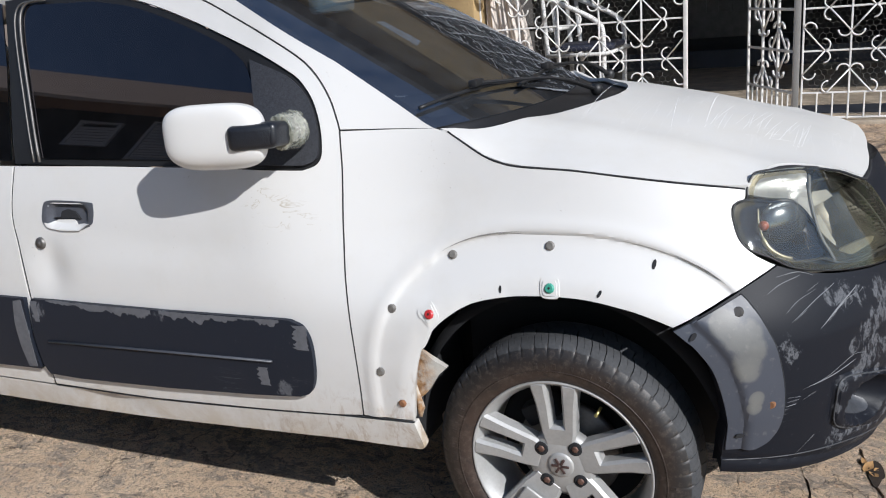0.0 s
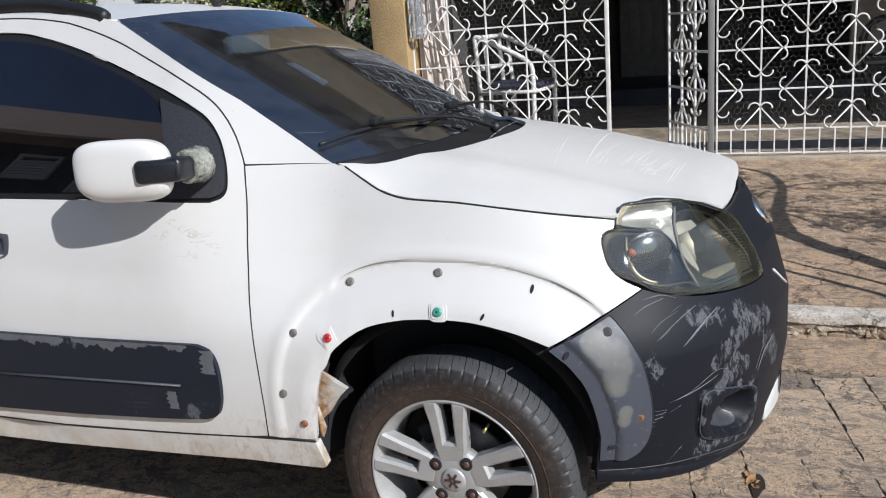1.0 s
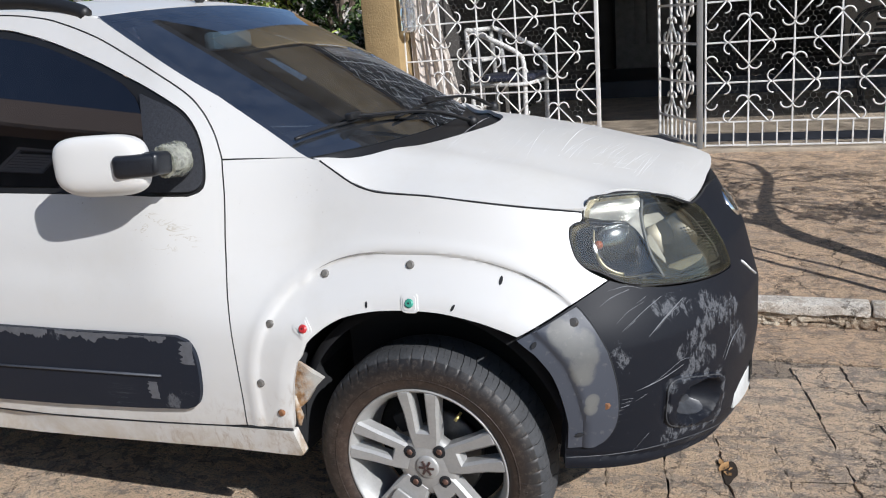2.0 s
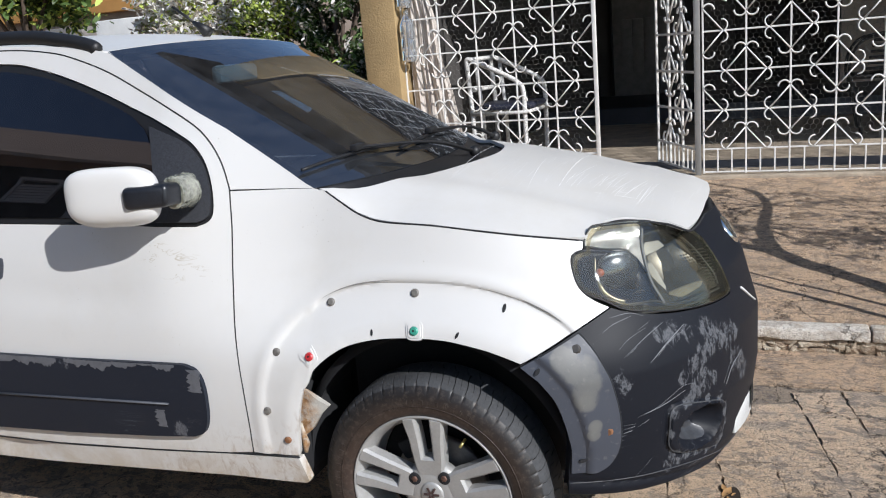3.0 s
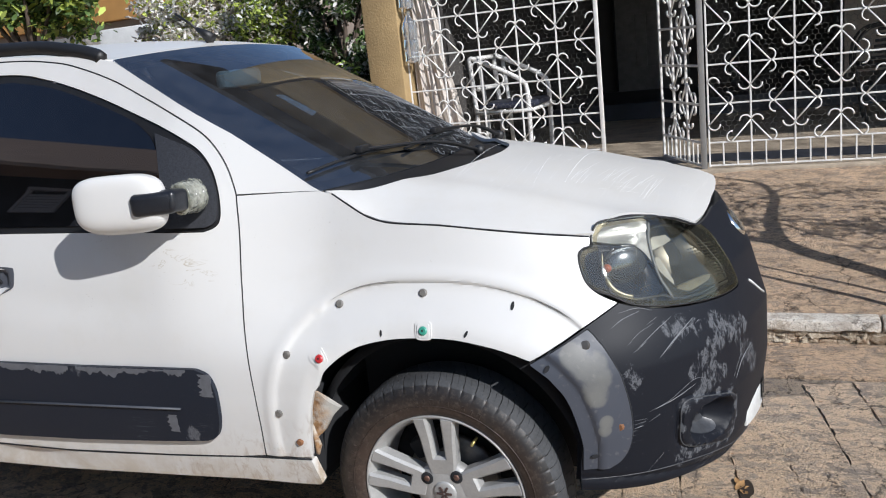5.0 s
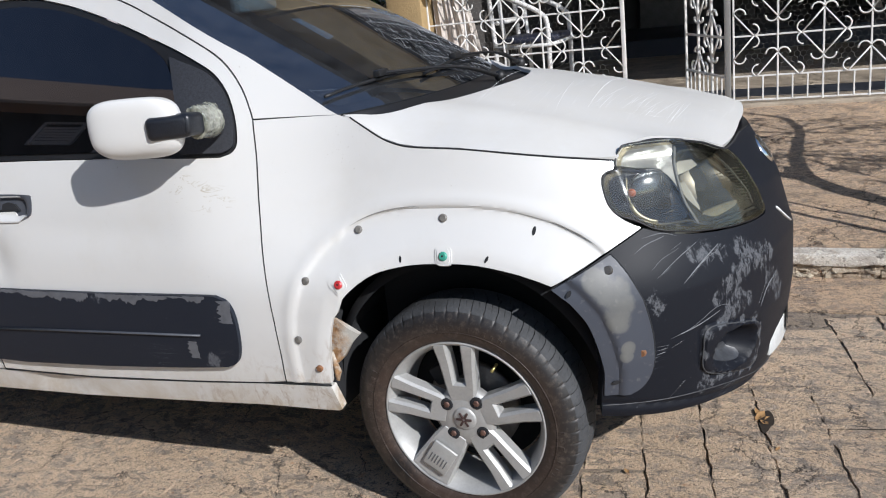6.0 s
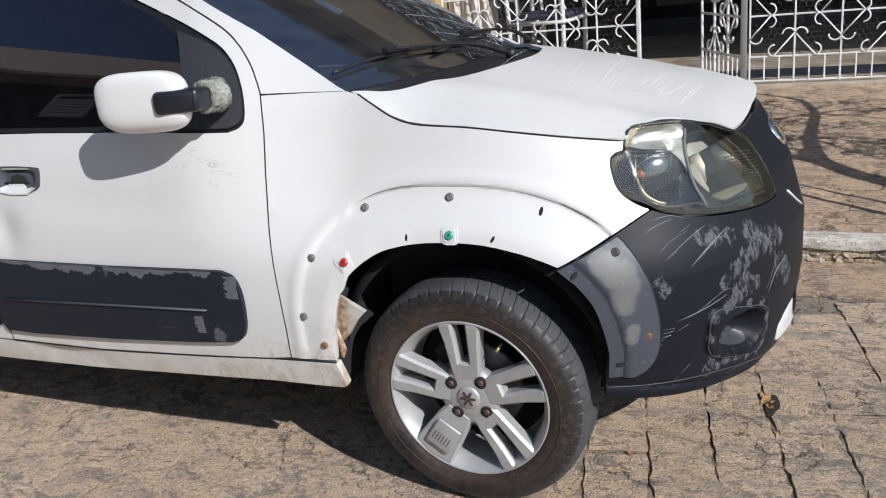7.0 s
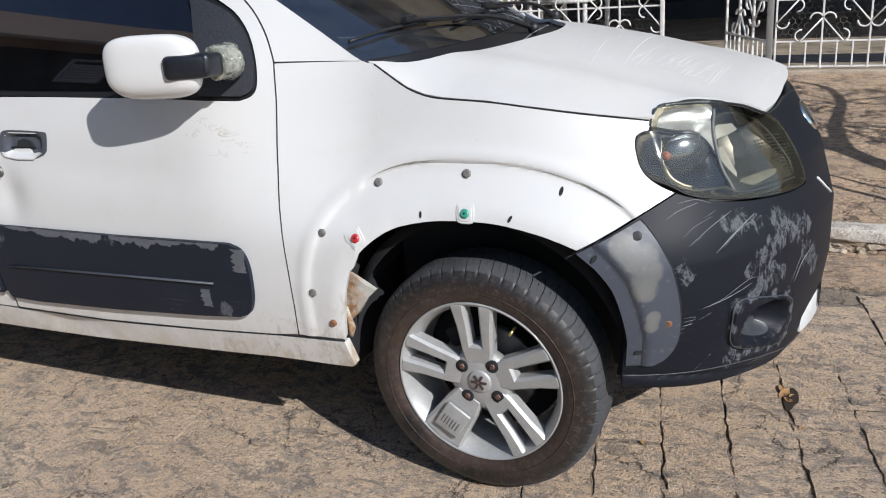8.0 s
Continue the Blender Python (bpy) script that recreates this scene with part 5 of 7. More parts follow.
# side mirrors
def side_mirror():
    bm = bmesh.new()
    bmesh.ops.create_uvsphere(bm, u_segments=40, v_segments=24, radius=1.0)
    for v in bm.verts:
        s = [math.copysign(abs(c) ** 0.58, c) for c in v.co]
        v.co = Vector((s[0] * 0.124, s[1] * 0.035, s[2] * 0.0745 * (1.0 + 0.06 * s[1]) + 0.012 * max(0.0, -s[1])))
    bmesh.ops.transform(bm, matrix=pose(-0.740, -0.118, 1.070, -3, 0, 11), verts=bm.verts[:])
    housing = part("side_mirror", bm, WHITE, car, "white mirror housing on a black arm patched with clear tape")
    bm = bmesh.new()
    box(bm, (-0.07, -0.018, -0.0285), (0.042, 0.018, 0.0285), 0.0155, pose(-0.622, -0.112, 1.070, 0, 0, 25), 4)
    box(bm, (-0.036, -0.022, -0.0275), (0.026, 0.052, 0.0285), 0.014, pose(-0.604, -0.094, 1.071, -5, 0, -4), 4)
    part("mirror_arm", bm, ARM, housing, "black plastic mirror arm")
    bm = bmesh.new()
    prof = [(0.0, -0.030), (0.036, -0.034), (0.041, -0.031), (0.043, -0.01), (0.043, 0.01), (0.046, 0.03), (0.043, 0.047), (0.0, 0.05)]
    lathe(bm, prof, 36, "Y")
    bmesh.ops.subdivide_edges(bm, edges=bm.edges[:], cuts=1, use_grid_fill=True)
    for v in bm.verts:
        v.co = v.co * (1 + 0.035 * noise.noise(v.co * 55) + 0.045 * noise.noise(v.co * 160))
        v.co.x *= 0.8
    bmesh.ops.transform(bm, matrix=pose(-0.603, -0.032, 1.068, -4, 0, 8), verts=bm.verts[:])
    part("tape_wrap", bm, CLEAR_TAPE, housing, "crinkled clear tape wrapped round the arm")
    return housing


mir = side_mirror()
mirrored(mir)

# wipers
def on_screen(a, b, up):
    p = screen(np.array([a]), np.array([b]))[0]
    return (p[0] + 0.45 * up, p[1], p[2] + 0.89 * up)


for blade, knee, pivot in (([(0.02, 0.085), (0.1, 0.106), (0.2, 0.118), (0.3, 0.115), (0.42, 0.095), (0.5, 0.075)], (0.2, 0.118), (-0.075, 0.72, 1.045)),
                           ([(0.34, 0.085), (0.45, 0.1), (0.56, 0.108), (0.7, 0.1), (0.85, 0.07)], (0.56, 0.108), (-0.13, 1.1, 1.045))):
    k = on_screen(*knee, 0.028)
    bm = bmesh.new()
    tube(bm, spline([pivot, ((pivot[0] * 0.6 + k[0] * 0.4), (pivot[1] * 0.6 + k[1] * 0.4), 1.098), k], 4), [0.010] * 4 + [0.007] * 5, 8, 0.6)
    bmesh.ops.create_uvsphere(bm, u_segments=12, v_segments=8, radius=0.018, matrix=Matrix.Translation(pivot))
    w = part("wiper", bm, BLACK, car, "black wiper arm and blade")
    bm = bmesh.new()
    tube(bm, spline([on_screen(a, b, 0.012) for a, b in blade], 4), 0.0048, 6, 1.0)
    part("wiper_blade", bm, BLACK, w)
    bm = bmesh.new()
    box(bm, (-0.012, -0.028, -0.008), (0.012, 0.028, 0.009), 0.005, Matrix.Translation(k))
    part("wiper_joint", bm, BLACK, w)

# wheels
HUB_Z = 0.274


def tyre_mesh():
    prof = [(0.205, 0.03), (0.212, 0.008), (0.22, 0.0), (0.236, -0.007), (0.252, -0.009), (0.268, -0.0075), (0.283, -0.002), (0.2945, 0.007), (0.3035, 0.018), (0.3085, 0.032), (0.3105, 0.05),
            (0.311, 0.072), (0.311, 0.0875), (0.311, 0.103), (0.3105, 0.12), (0.308, 0.133), (0.3, 0.15), (0.284, 0.173), (0.25, 0.183), (0.205, 0.145)]
    blocks = 58
    cuts = [(0.0, 1.0), (0.035, 0.0), (0.25, 0.0), (0.484, 0.0), (0.5, 0.5), (0.516, 0.0), (0.75, 0.0), (0.965, 0.0)]
    sweep = {7: 0.0, 8: 0.02, 9: 0.10, 10: 0.26, 11: 0.45, 12: 0.45, 13: 0.8, 14: 1.1, 15: 1.3, 16: 1.3}
    bm = bmesh.new()
    rings = []
    for b in range(blocks):
        for f, deep in cuts:
            ring = []
            for j, (r, h) in enumerate(prof):
                a = 2 * math.pi * (b + f + sweep.get(j, 0.0)) / blocks
                if 7 <= j <= 15:
                    r -= deep * (0.0022 if j == 7 else 0.0055) if (deep > 0.5 or 9 <= j <= 10) else 0.0
                if j in (11, 13):
                    r -= 0.007
                if j in (3, 5):
                    h -= 0.0016
                ring.append(bm.verts.new((r * math.cos(a), h, r * math.sin(a))))
            rings.append(ring)
    for a, b in zip(rings, rings[1:] + rings[:1]):
        for j in range(len(prof) - 1):
            bm.faces.new((a[j], a[j + 1], b[j + 1], b[j]))
    for i, ring in enumerate(rings):
        if cuts[i % len(cuts)][0] not in (0.25, 0.75):
            for j in range(7, 15):
                bm.edges.get((ring[j], ring[j + 1])).smooth = False
    for f in bm.faces:
        c = f.calc_center_median()
        f.material_index = 1 if math.hypot(c.x, c.z) < 0.298 and c.y < 0.05 else 0
    return bm


LUG = basic("brown_lug", (0.16, 0.09, 0.07), 0.55, metal=0.4, vary=0.5, scale=120)
PLAQUE = basic("dull_alloy", (0.42, 0.42, 0.41), 0.45, metal=0.4, vary=0.15, scale=30, bumps=0.1)


def wheel(at, far=False):
    w = empty("wheel", at)
    w.parent = car
    if far:
        w.rotation_euler = (0, 0, math.pi)
    ty = part("tyre", tyre_mesh(), [RUBBER, SIDEWALL], w, "worn dusty black tyre")
    bm = bmesh.new()
    lathe(bm, [(0.212, 0.014), (0.2165, 0.006), (0.216, 0.0), (0.2135, -0.002), (0.2095, 0.002), (0.2, 0.016), (0.192, 0.035), (0.19, 0.06), (0.186, 0.13)], 96, "Y")
    lathe(bm, [(0.0, 0.012), (0.03, 0.012), (0.07, 0.014), (0.08, 0.022), (0.084, 0.045), (0.0, 0.05)], 48, "Y")
    tl = bmesh.new()
    for start, n in ((62, 9), (-28, 7), (152, 8), (-110, 10)):
        for i in range(n):
            a = -radians(start + i * 4.6)
            k = (0.35, 0.8, 0.55, 1.0, 0.2, 0.7)[(i * 5 + n) % 6]
            box(tl, (0.251 + 0.004 * (1 - k), -0.0098, -0.0045 * k), (0.265, -0.0086, 0.0055 * k), 0.0006, Matrix.Rotation(a, 4, "Y"), 1)
    for rr, yy in ((0.2465, -0.0095), (0.2885, 0.0065), (0.2955, 0.0145)):
        ring = bmesh.new()
        tube(ring, [(rr * math.cos(k * math.pi / 60), yy, rr * math.sin(k * math.pi / 60)) for k in range(120)], 0.0013, 6, 1.0, True)
        part("sidewall_ring", ring, SIDEWALL, ty)
    part("sidewall_relief", tl, SIDEWALL, ty, "raised worn marks on the sidewall")["kind"] = "stuff"
    rim = part("rim", bm, ALLOY, w, "silver alloy rim with five paired spokes")

    def prism(bm, poly, depth):
        """poly: (r, t, y of the face). A bar with chamfered edges."""
        q = np.array([(r, t) for r, t, _ in poly])
        area = np.sum(q[:, 0] * np.roll(q[:, 1], -1) - np.roll(q[:, 0], -1) * q[:, 1])
        inner = inset_loop(q, 0.0062) if area > 0 else inset_loop(q[::-1], 0.0062)[::-1]
        rows = [[bm.verts.new((p[0], y + 0.0, p[1])) for p, (_, _, y) in zip(inner, poly)],
                [bm.verts.new((p[0], y + 0.007, p[1])) for p, (_, _, y) in zip(q, poly)],
                [bm.verts.new((p[0], y + depth, p[1])) for p, (_, _, y) in zip(q, poly)]]
        k = len(poly)
        bm.faces.new(rows[0])
        for a, b in zip(rows, rows[1:]):
            for i in range(k):
                bm.faces.new((a[i], a[(i + 1) % k], b[(i + 1) % k], b[i]))

    for i, ang in enumerate((92, 20, -52, -124, 164)):
        bm = bmesh.new()
        if i == 3:
            prism(bm, [(0.05, -0.036, 0.012), (0.10, -0.047, 0.009), (0.15, -0.052, 0.006), (0.205, -0.06, 0.0), (0.2135, 0.0, -0.001), (0.205, 0.06, 0.0), (0.15, 0.052, 0.006), (0.10, 0.047, 0.009), (0.05, 0.036, 0.012)], 0.035)
        else:
            edge = [(0.045, 0.034, 0.0125), (0.08, 0.041, 0.0105), (0.10, 0.043, 0.009), (0.15, 0.048, 0.006), (0.206, 0.058, 0.0), (0.2115, 0.04, -0.001), (0.2115, 0.018, -0.001), (0.15, 0.0145, 0.006), (0.098, 0.013, 0.009)]
            prism(bm, [(r, -t, y) for r, t, y in edge] + edge[::-1], 0.035)
        bmesh.ops.rotate(bm, cent=(0, 0, 0), matrix=Matrix.Rotation(-radians(ang), 3, "Y"), verts=bm.verts[:])
        bmesh.ops.recalc_face_normals(bm, faces=bm.faces[:])
        spoke = part("spoke", bm, ALLOY, w, "broad closed spoke with a raised plaque" if i == 3 else "")
        if i == 3:
            bm = bmesh.new()
            box(bm, (0.098, 0.0005, -0.034), (0.176, 0.009, 0.036), 0.004, pose(0, 0, 0, 0, 0, -3.2), 3)
            bmesh.ops.rotate(bm, cent=(0, 0, 0), matrix=Matrix.Rotation(-radians(ang), 3, "Y"), verts=bm.verts[:])
            part("plaque", bm, PLAQUE, spoke, "rounded raised plaque")
            bm = bmesh.new()
            for q0 in (-0.024, -0.007, 0.011):
                box(bm, (0.132, -0.002, q0), (0.158, 0.004, q0 + 0.003), 0.001, pose(0, 0, 0, 0, 0, -3.2), 1)
                box(bm, (0.132, -0.002, q0 + 0.009), (0.158, 0.004, q0 + 0.012), 0.001, pose(0, 0, 0, 0, 0, -3.2), 1)
            bmesh.ops.rotate(bm, cent=(0, 0, 0), matrix=Matrix.Rotation(-radians(ang), 3, "Y"), verts=bm.verts[:])
            part("plaque_marks", bm, DIVIDER, spoke, "worn raised bars")
    bm = bmesh.new()
    lathe(bm, [(0.0, 0.006), (0.026, 0.007), (0.031, 0.010), (0.032, 0.016)], 32, "Y")
    part("hub_cap", bm, ALLOY, w, "silver centre cap")
    bm = bmesh.new()
    for k in range(6):
        box(bm, (0.003, 0.0035, -0.003), (0.021, 0.0066, 0.003), 0.001, Matrix.Rotation(k * math.pi / 3, 4, "Y"))
    part("cap_mark", bm, basic("cap_mark_red", (0.06, 0.035, 0.032), 0.5), w, "dark star-shaped mark")
    for k in range(4):
        a = radians(52 + 90 * k)
        bm = bmesh.new()
        c = (0.058 * math.cos(a), 0.0, 0.058 * math.sin(a))
        lathe(bm, [(0.0, 0.011), (0.0125, 0.011), (0.0165, 0.0112), (0.017, 0.0145)], 18, "Y", c)
        part("bolt_hole", bm, GAPDARK, w)
        bm = bmesh.new()
        lathe(bm, [(0.0, 0.0085), (0.0065, 0.008), (0.0085, 0.0095), (0.009, 0.0125)], 6, "Y", c)
        part("lug_bolt", bm, LUG, w, "rusty recessed wheel bolt")
    bm = bmesh.new()
    lathe(bm, [(0.0, 0.075), (0.12, 0.075), (0.125, 0.08), (0.125, 0.095), (0.0, 0.1)], 48, "Y")
    part("brake_disc", bm, STEEL, w, "dull brake disc")
    bm = bmesh.new()
    box(bm, (-0.05, 0.06, 0.09), (0.05, 0.11, 0.145), 0.012, Matrix.Rotation(radians(-30), 4, "Y"))
    part("brake_caliper", bm, GAPDARK, w)
    bm = bmesh.new()
    a = radians(58)
    tube(bm, [(0.178 * math.cos(a), 0.03, 0.178 * math.sin(a)), (0.165 * math.cos(a), 0.006, 0.165 * math.sin(a))], 0.004, 8)
    part("valve", bm, basic("brass", (0.5, 0.42, 0.16), 0.35, 0.8), w, "brass valve stem")
    bm = bmesh.new()
    lathe(bm, [(0.18, 0.13), (0.0, 0.135)], 48, "Y")
    part("rim_back", bm, GAPDARK, w)
    return w


wheel((-0.004, 0.0, HUB_Z))
wheel((-2.376, 0.0, HUB_Z))
wheel((0, 2 * YC, HUB_Z), True)
wheel((-2.376, 2 * YC, HUB_Z), True)

# wheel housings
# panels added where a liner would be, to block sun leaking past the sill
for y0 in (0.01, 1.03):
    bm = bmesh.new()
    box(bm, (-0.43, y0, 0.28), (-0.365, y0 + 0.3, 0.6), 0.01)
    part("splash_panel", bm, GAPDARK, car, "dark panel added behind the front wheel to stop stray sun")
for x0 in (0.0, -2.376):
    bm = bmesh.new()
    lathe(bm, [(0.36, 0.05), (0.385, 0.06), (0.39, 0.34), (0.2, 0.36), (0.0, 0.36)], 40, "Y", (x0 - 0.005, 0, 0.315), (radians(0), radians(180)))
    ho = part("wheel_housing", bm, GAPDARK, car, "black inner wheel housing")
    mirrored(ho)
bm = bmesh.new()
tri = [(-0.375, 0.0, 0.545), (-0.335, 0.005, 0.53), (-0.304, 0.012, 0.507), (-0.276, 0.015, 0.488), (-0.3, 0.01, 0.465), (-0.325, 0.005, 0.425), (-0.375, 0.0, 0.38)]
front = [bm.verts.new((x, y + 0.006 * math.sin(i * 2.1), z)) for i, (x, y, z) in enumerate(tri)]
back = [bm.verts.new((x, y + 0.012, z)) for x, y, z in tri]
bm.faces.new(front)
bm.faces.new(back[::-1])
for i in range(7):
    bm.faces.new((front[i], back[i], back[(i + 1) % 7], front[(i + 1) % 7]))
bmesh.ops.recalc_face_normals(bm, faces=bm.faces[:])
part("torn_liner", bm, rusted("rusted_liner", (0.5, 0.48, 0.44), [((-0.35, 0.0, 0.51), 0.05), ((-0.35, 0.0, 0.47), 0.055), ((-0.35, 0.0, 0.43), 0.06), ((-0.34, 0.0, 0.39), 0.05)]), car, "torn pale flap of the wheel liner, rusty along its root")
bm = bmesh.new()
tube(bm, [(-0.347, -0.02, 0.45), (-0.341, -0.018, 0.415), (-0.338, -0.016, 0.39), (-0.342, -0.02, 0.368)], [0.005, 0.009, 0.010, 0.005], 7)
for v in bm.verts:
    v.co += Vector((noise.noise(v.co * 90), 0, noise.noise(v.co * 70 + Vector((3, 0, 0))))) * 0.006
part("rusted_edge", bm, rusted("rusted_wing_edge", (0.5, 0.47, 0.41), [((-0.33, -0.015, 0.40), 0.06)]), car, "flaking rusty wing edge")
bm = bmesh.new()
box(bm, (-0.30, 0.2, 0.26), (0.5, 1.14, 0.8), 0.03)
part("engine_bay", bm, GAPDARK, car)
# box out of view, added so that the ground under the bumper is shaded
bm = bmesh.new()
box(bm, (0.30, 0.45, 0.185), (0.52, 0.89, 0.28), 0.02)
part("undertray", bm, GAPDARK, car, "unseen black box added to shade the ground under the bumper")


# ---- ground, road, kerb, pavement ----
ROAD_Z = -0.035
bm = bmesh.new()
box(bm, (-400, -400, -0.5), (400, 400, -0.09))
ground = finish("ground", bm, MORTAR)
tagged(ground, "dry dusty earth under and beyond the street", "ground", kind="structure")


def slab(name, poly, mat, label, category, cells=0.12, rough=0.004, skirt=0.15):
    """poly: corners (x, y, z). An uneven surface over a four-cornered field, with its edges turned down."""
    bm = bmesh.new()
    a, b, c, d = [np.array(p) for p in poly]
    nu = max(2, int(np.linalg.norm(b - a) / cells))
    nv = max(2, int(np.linalg.norm(d - a) / cells))
    g = []
    for i in range(nu + 1):
        row = []
        for j in range(nv + 1):
            s, t = i / nu, j / nv
            p = Vector((a * (1 - s) + b * s) * (1 - t) + (d * (1 - s) + c * s) * t)
            p.z += rough * noise.noise(p * 2.3) * 2 + rough * noise.noise(p * 9.0)
            row.append(bm.verts.new(p))
        g.append(row)
    for i in range(nu):
        for j in range(nv):
            bm.faces.new((g[i][j], g[i + 1][j], g[i + 1][j + 1], g[i][j + 1]))
    rim = [e for e in bm.edges if len(e.link_faces) == 1]
    r = bmesh.ops.extrude_edge_only(bm, edges=rim)
    for v in r["geom"]:
        if isinstance(v, bmesh.types.BMVert):
            v.co.z -= skirt
    return tagged(finish(name, bm, mat), label, category, kind="structure")


road = slab("road", [(-14, -7, ROAD_Z - 0.005), (14, -7, ROAD_Z - 0.005), (14, 1.6, ROAD_Z - 0.005), (-14, 1.6, ROAD_Z - 0.005)], MORTAR,
            "street of worn stone setts with dirt in the joints", "road", 0.12, 0.0022, 0.05)
slab("gutter", [(-14, 1.58, ROAD_Z), (14, 1.58, ROAD_Z), (14, 1.98, ROAD_Z + 0.002), (-14, 1.98, ROAD_Z + 0.002)], PAVE, "smooth worn gutter strip beside the kerb", "gutter", 0.1, 0.004)

# kerb: a whitewashed cap on a broken rubble face
x = -6.0
while x < 7.0:
    w = random.uniform(1.1, 1.7)
    bm = bmesh.new()
    box(bm, (x, 1.948, 0.022), (x + w - 0.006, 2.06, 0.072), 0.010)
    bmesh.ops.subdivide_edges(bm, edges=[e for e in bm.edges if e.calc_length() > 0.3], cuts=24, use_grid_fill=True)
    for v in bm.verts:
        k = noise.noise(v.co * 9.0) * 0.007 + noise.noise(v.co * 31.0) * 0.004
        v.co += Vector((0, -k if v.co.y < 2.0 else 0, k * (0.5 if v.co.z > 0.05 else 1.8)))
    k = finish("kerb_stone", bm, KERB, None, "", True)
    tagged(k, "worn whitewashed kerb cap over broken rubble", "kerb", "kerb stones", "structure")
    x += w
bm = bmesh.new()
box(bm, (-6.0, 1.972, -0.12), (7.0, 2.06, 0.022))
rubble = finish("kerb_base", bm, MORTAR)
tagged(rubble, "crumbling mortar base of the kerb with bare rubble stones", "kerb", kind="structure")
rnd = random.Random(31)
ball = bmesh.new()
bmesh.ops.create_icosphere(ball, subdivisions=1, radius=1.0)
ball.verts.ensure_lookup_table()
bv = [v.co.copy() for v in ball.verts]
bf = [tuple(v.index for v in f.verts) for f in ball.faces]
ball.free()
vs, fs = [], []
for _ in range(520):
    c = Vector((rnd.uniform(-1.0, 4.0), 1.972, rnd.uniform(-0.035, 0.018)))
    size = Vector((rnd.uniform(0.012, 0.06), rnd.uniform(0.006, 0.02), rnd.uniform(0.008, 0.03)))
    k, off = len(vs), Vector((rnd.uniform(0, 50), 0, 0))
    for q in bv:
        g = 1 + 0.6 * noise.noise(q * 1.6 + off) + 0.3 * noise.noise(q * 4 + off)
        vs.append(c + Vector((q.x * size.x, q.y * size.y, q.z * size.z)) * g)
    fs += [tuple(k + i for i in f) for f in bf]
me = bpy.data.meshes.new("rubble")
me.from_pydata(vs, [], fs)
me.materials.append(RUBBLE)
o = new("rubble", me)
o.parent = rubble
o["kind"] = "stuff"

# the pavement climbs to the gate
slab("pavement", [(-9, 2.055, 0.062), (9, 2.055, 0.062), (9, 4.0, 0.375), (-9, 4.0, 0.375)], PAVE, "sloping sandy concrete pavement before the gate", "pavement", 0.12, 0.006, 0.2)


# ---- the house with the gate ----
GY = 4.07
FLOOR_Z = 0.40
bm = bmesh.new()
box(bm, (-1.7, 3.995, 0.1), (6.5, 4.16, 0.392), 0.006)
box(bm, (-1.7, 4.16, 0.1), (6.5, 7.6, FLOOR_Z - 0.02))
tagged(finish("verandah_floor", bm, FLOORT), "worn tan verandah floor behind the gate", "floor", kind="structure")
# dark strip painted for a shadow band across the lit floor
bm = bmesh.new()
box(bm, (-1.7, 4.42, 0.3), (6.5, 4.78, FLOOR_Z - 0.016))
tagged(finish("floor_border", bm, SHADEFLOOR), "dark strip on the verandah floor standing for a shadow band", "floor", kind="structure")
# the near-black colour paints the shade that lies on this floor
bm = bmesh.new()
box(bm, (-1.72, 7.6, 0.1), (6.5, 10.0, 0.56), 0.01)
tagged(finish("step_inner", bm, SHADEFLOOR), "raised floor at the back of the verandah, darkened for its shade", "floor", kind="structure")
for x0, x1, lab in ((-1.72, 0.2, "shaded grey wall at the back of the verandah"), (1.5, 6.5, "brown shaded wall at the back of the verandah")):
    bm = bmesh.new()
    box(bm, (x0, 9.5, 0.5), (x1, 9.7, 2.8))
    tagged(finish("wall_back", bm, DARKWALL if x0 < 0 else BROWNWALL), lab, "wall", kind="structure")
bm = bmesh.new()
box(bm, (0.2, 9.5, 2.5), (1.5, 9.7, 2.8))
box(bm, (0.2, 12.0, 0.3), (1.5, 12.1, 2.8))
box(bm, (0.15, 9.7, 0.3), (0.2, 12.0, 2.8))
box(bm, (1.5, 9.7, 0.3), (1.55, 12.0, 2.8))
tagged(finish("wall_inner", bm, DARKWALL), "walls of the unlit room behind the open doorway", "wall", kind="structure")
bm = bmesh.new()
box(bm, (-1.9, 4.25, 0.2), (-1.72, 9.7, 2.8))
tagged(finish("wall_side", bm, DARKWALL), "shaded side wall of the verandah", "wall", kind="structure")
bm = bmesh.new()
box(bm, (6.5, 4.0, 0.2), (6.7, 12.0, 2.8))
tagged(finish("wall_east", bm, PLASTERW), "end wall of the house", "wall", kind="structure")
bm = bmesh.new()
box(bm, (-1.72, 4.0, 2.78), (6.5, 4.2, 4.3), 0.01)
tagged(finish("wall_lintel", bm, OCHRE), "ochre wall above the gate", "wall", kind="structure")
bm = bmesh.new()
box(bm, (-2.3, 3.55, 4.3), (6.8, 4.45, 4.46), 0.01)
tagged(finish("roof_slab", bm, DARKWALL), "dark overhanging roof edge above the gate", "roof", kind="structure")
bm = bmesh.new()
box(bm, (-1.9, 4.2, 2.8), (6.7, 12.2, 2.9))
tagged(finish("ceiling", bm, DARKWALL), "verandah ceiling, dark base standing for its shade", "ceiling", kind="structure")


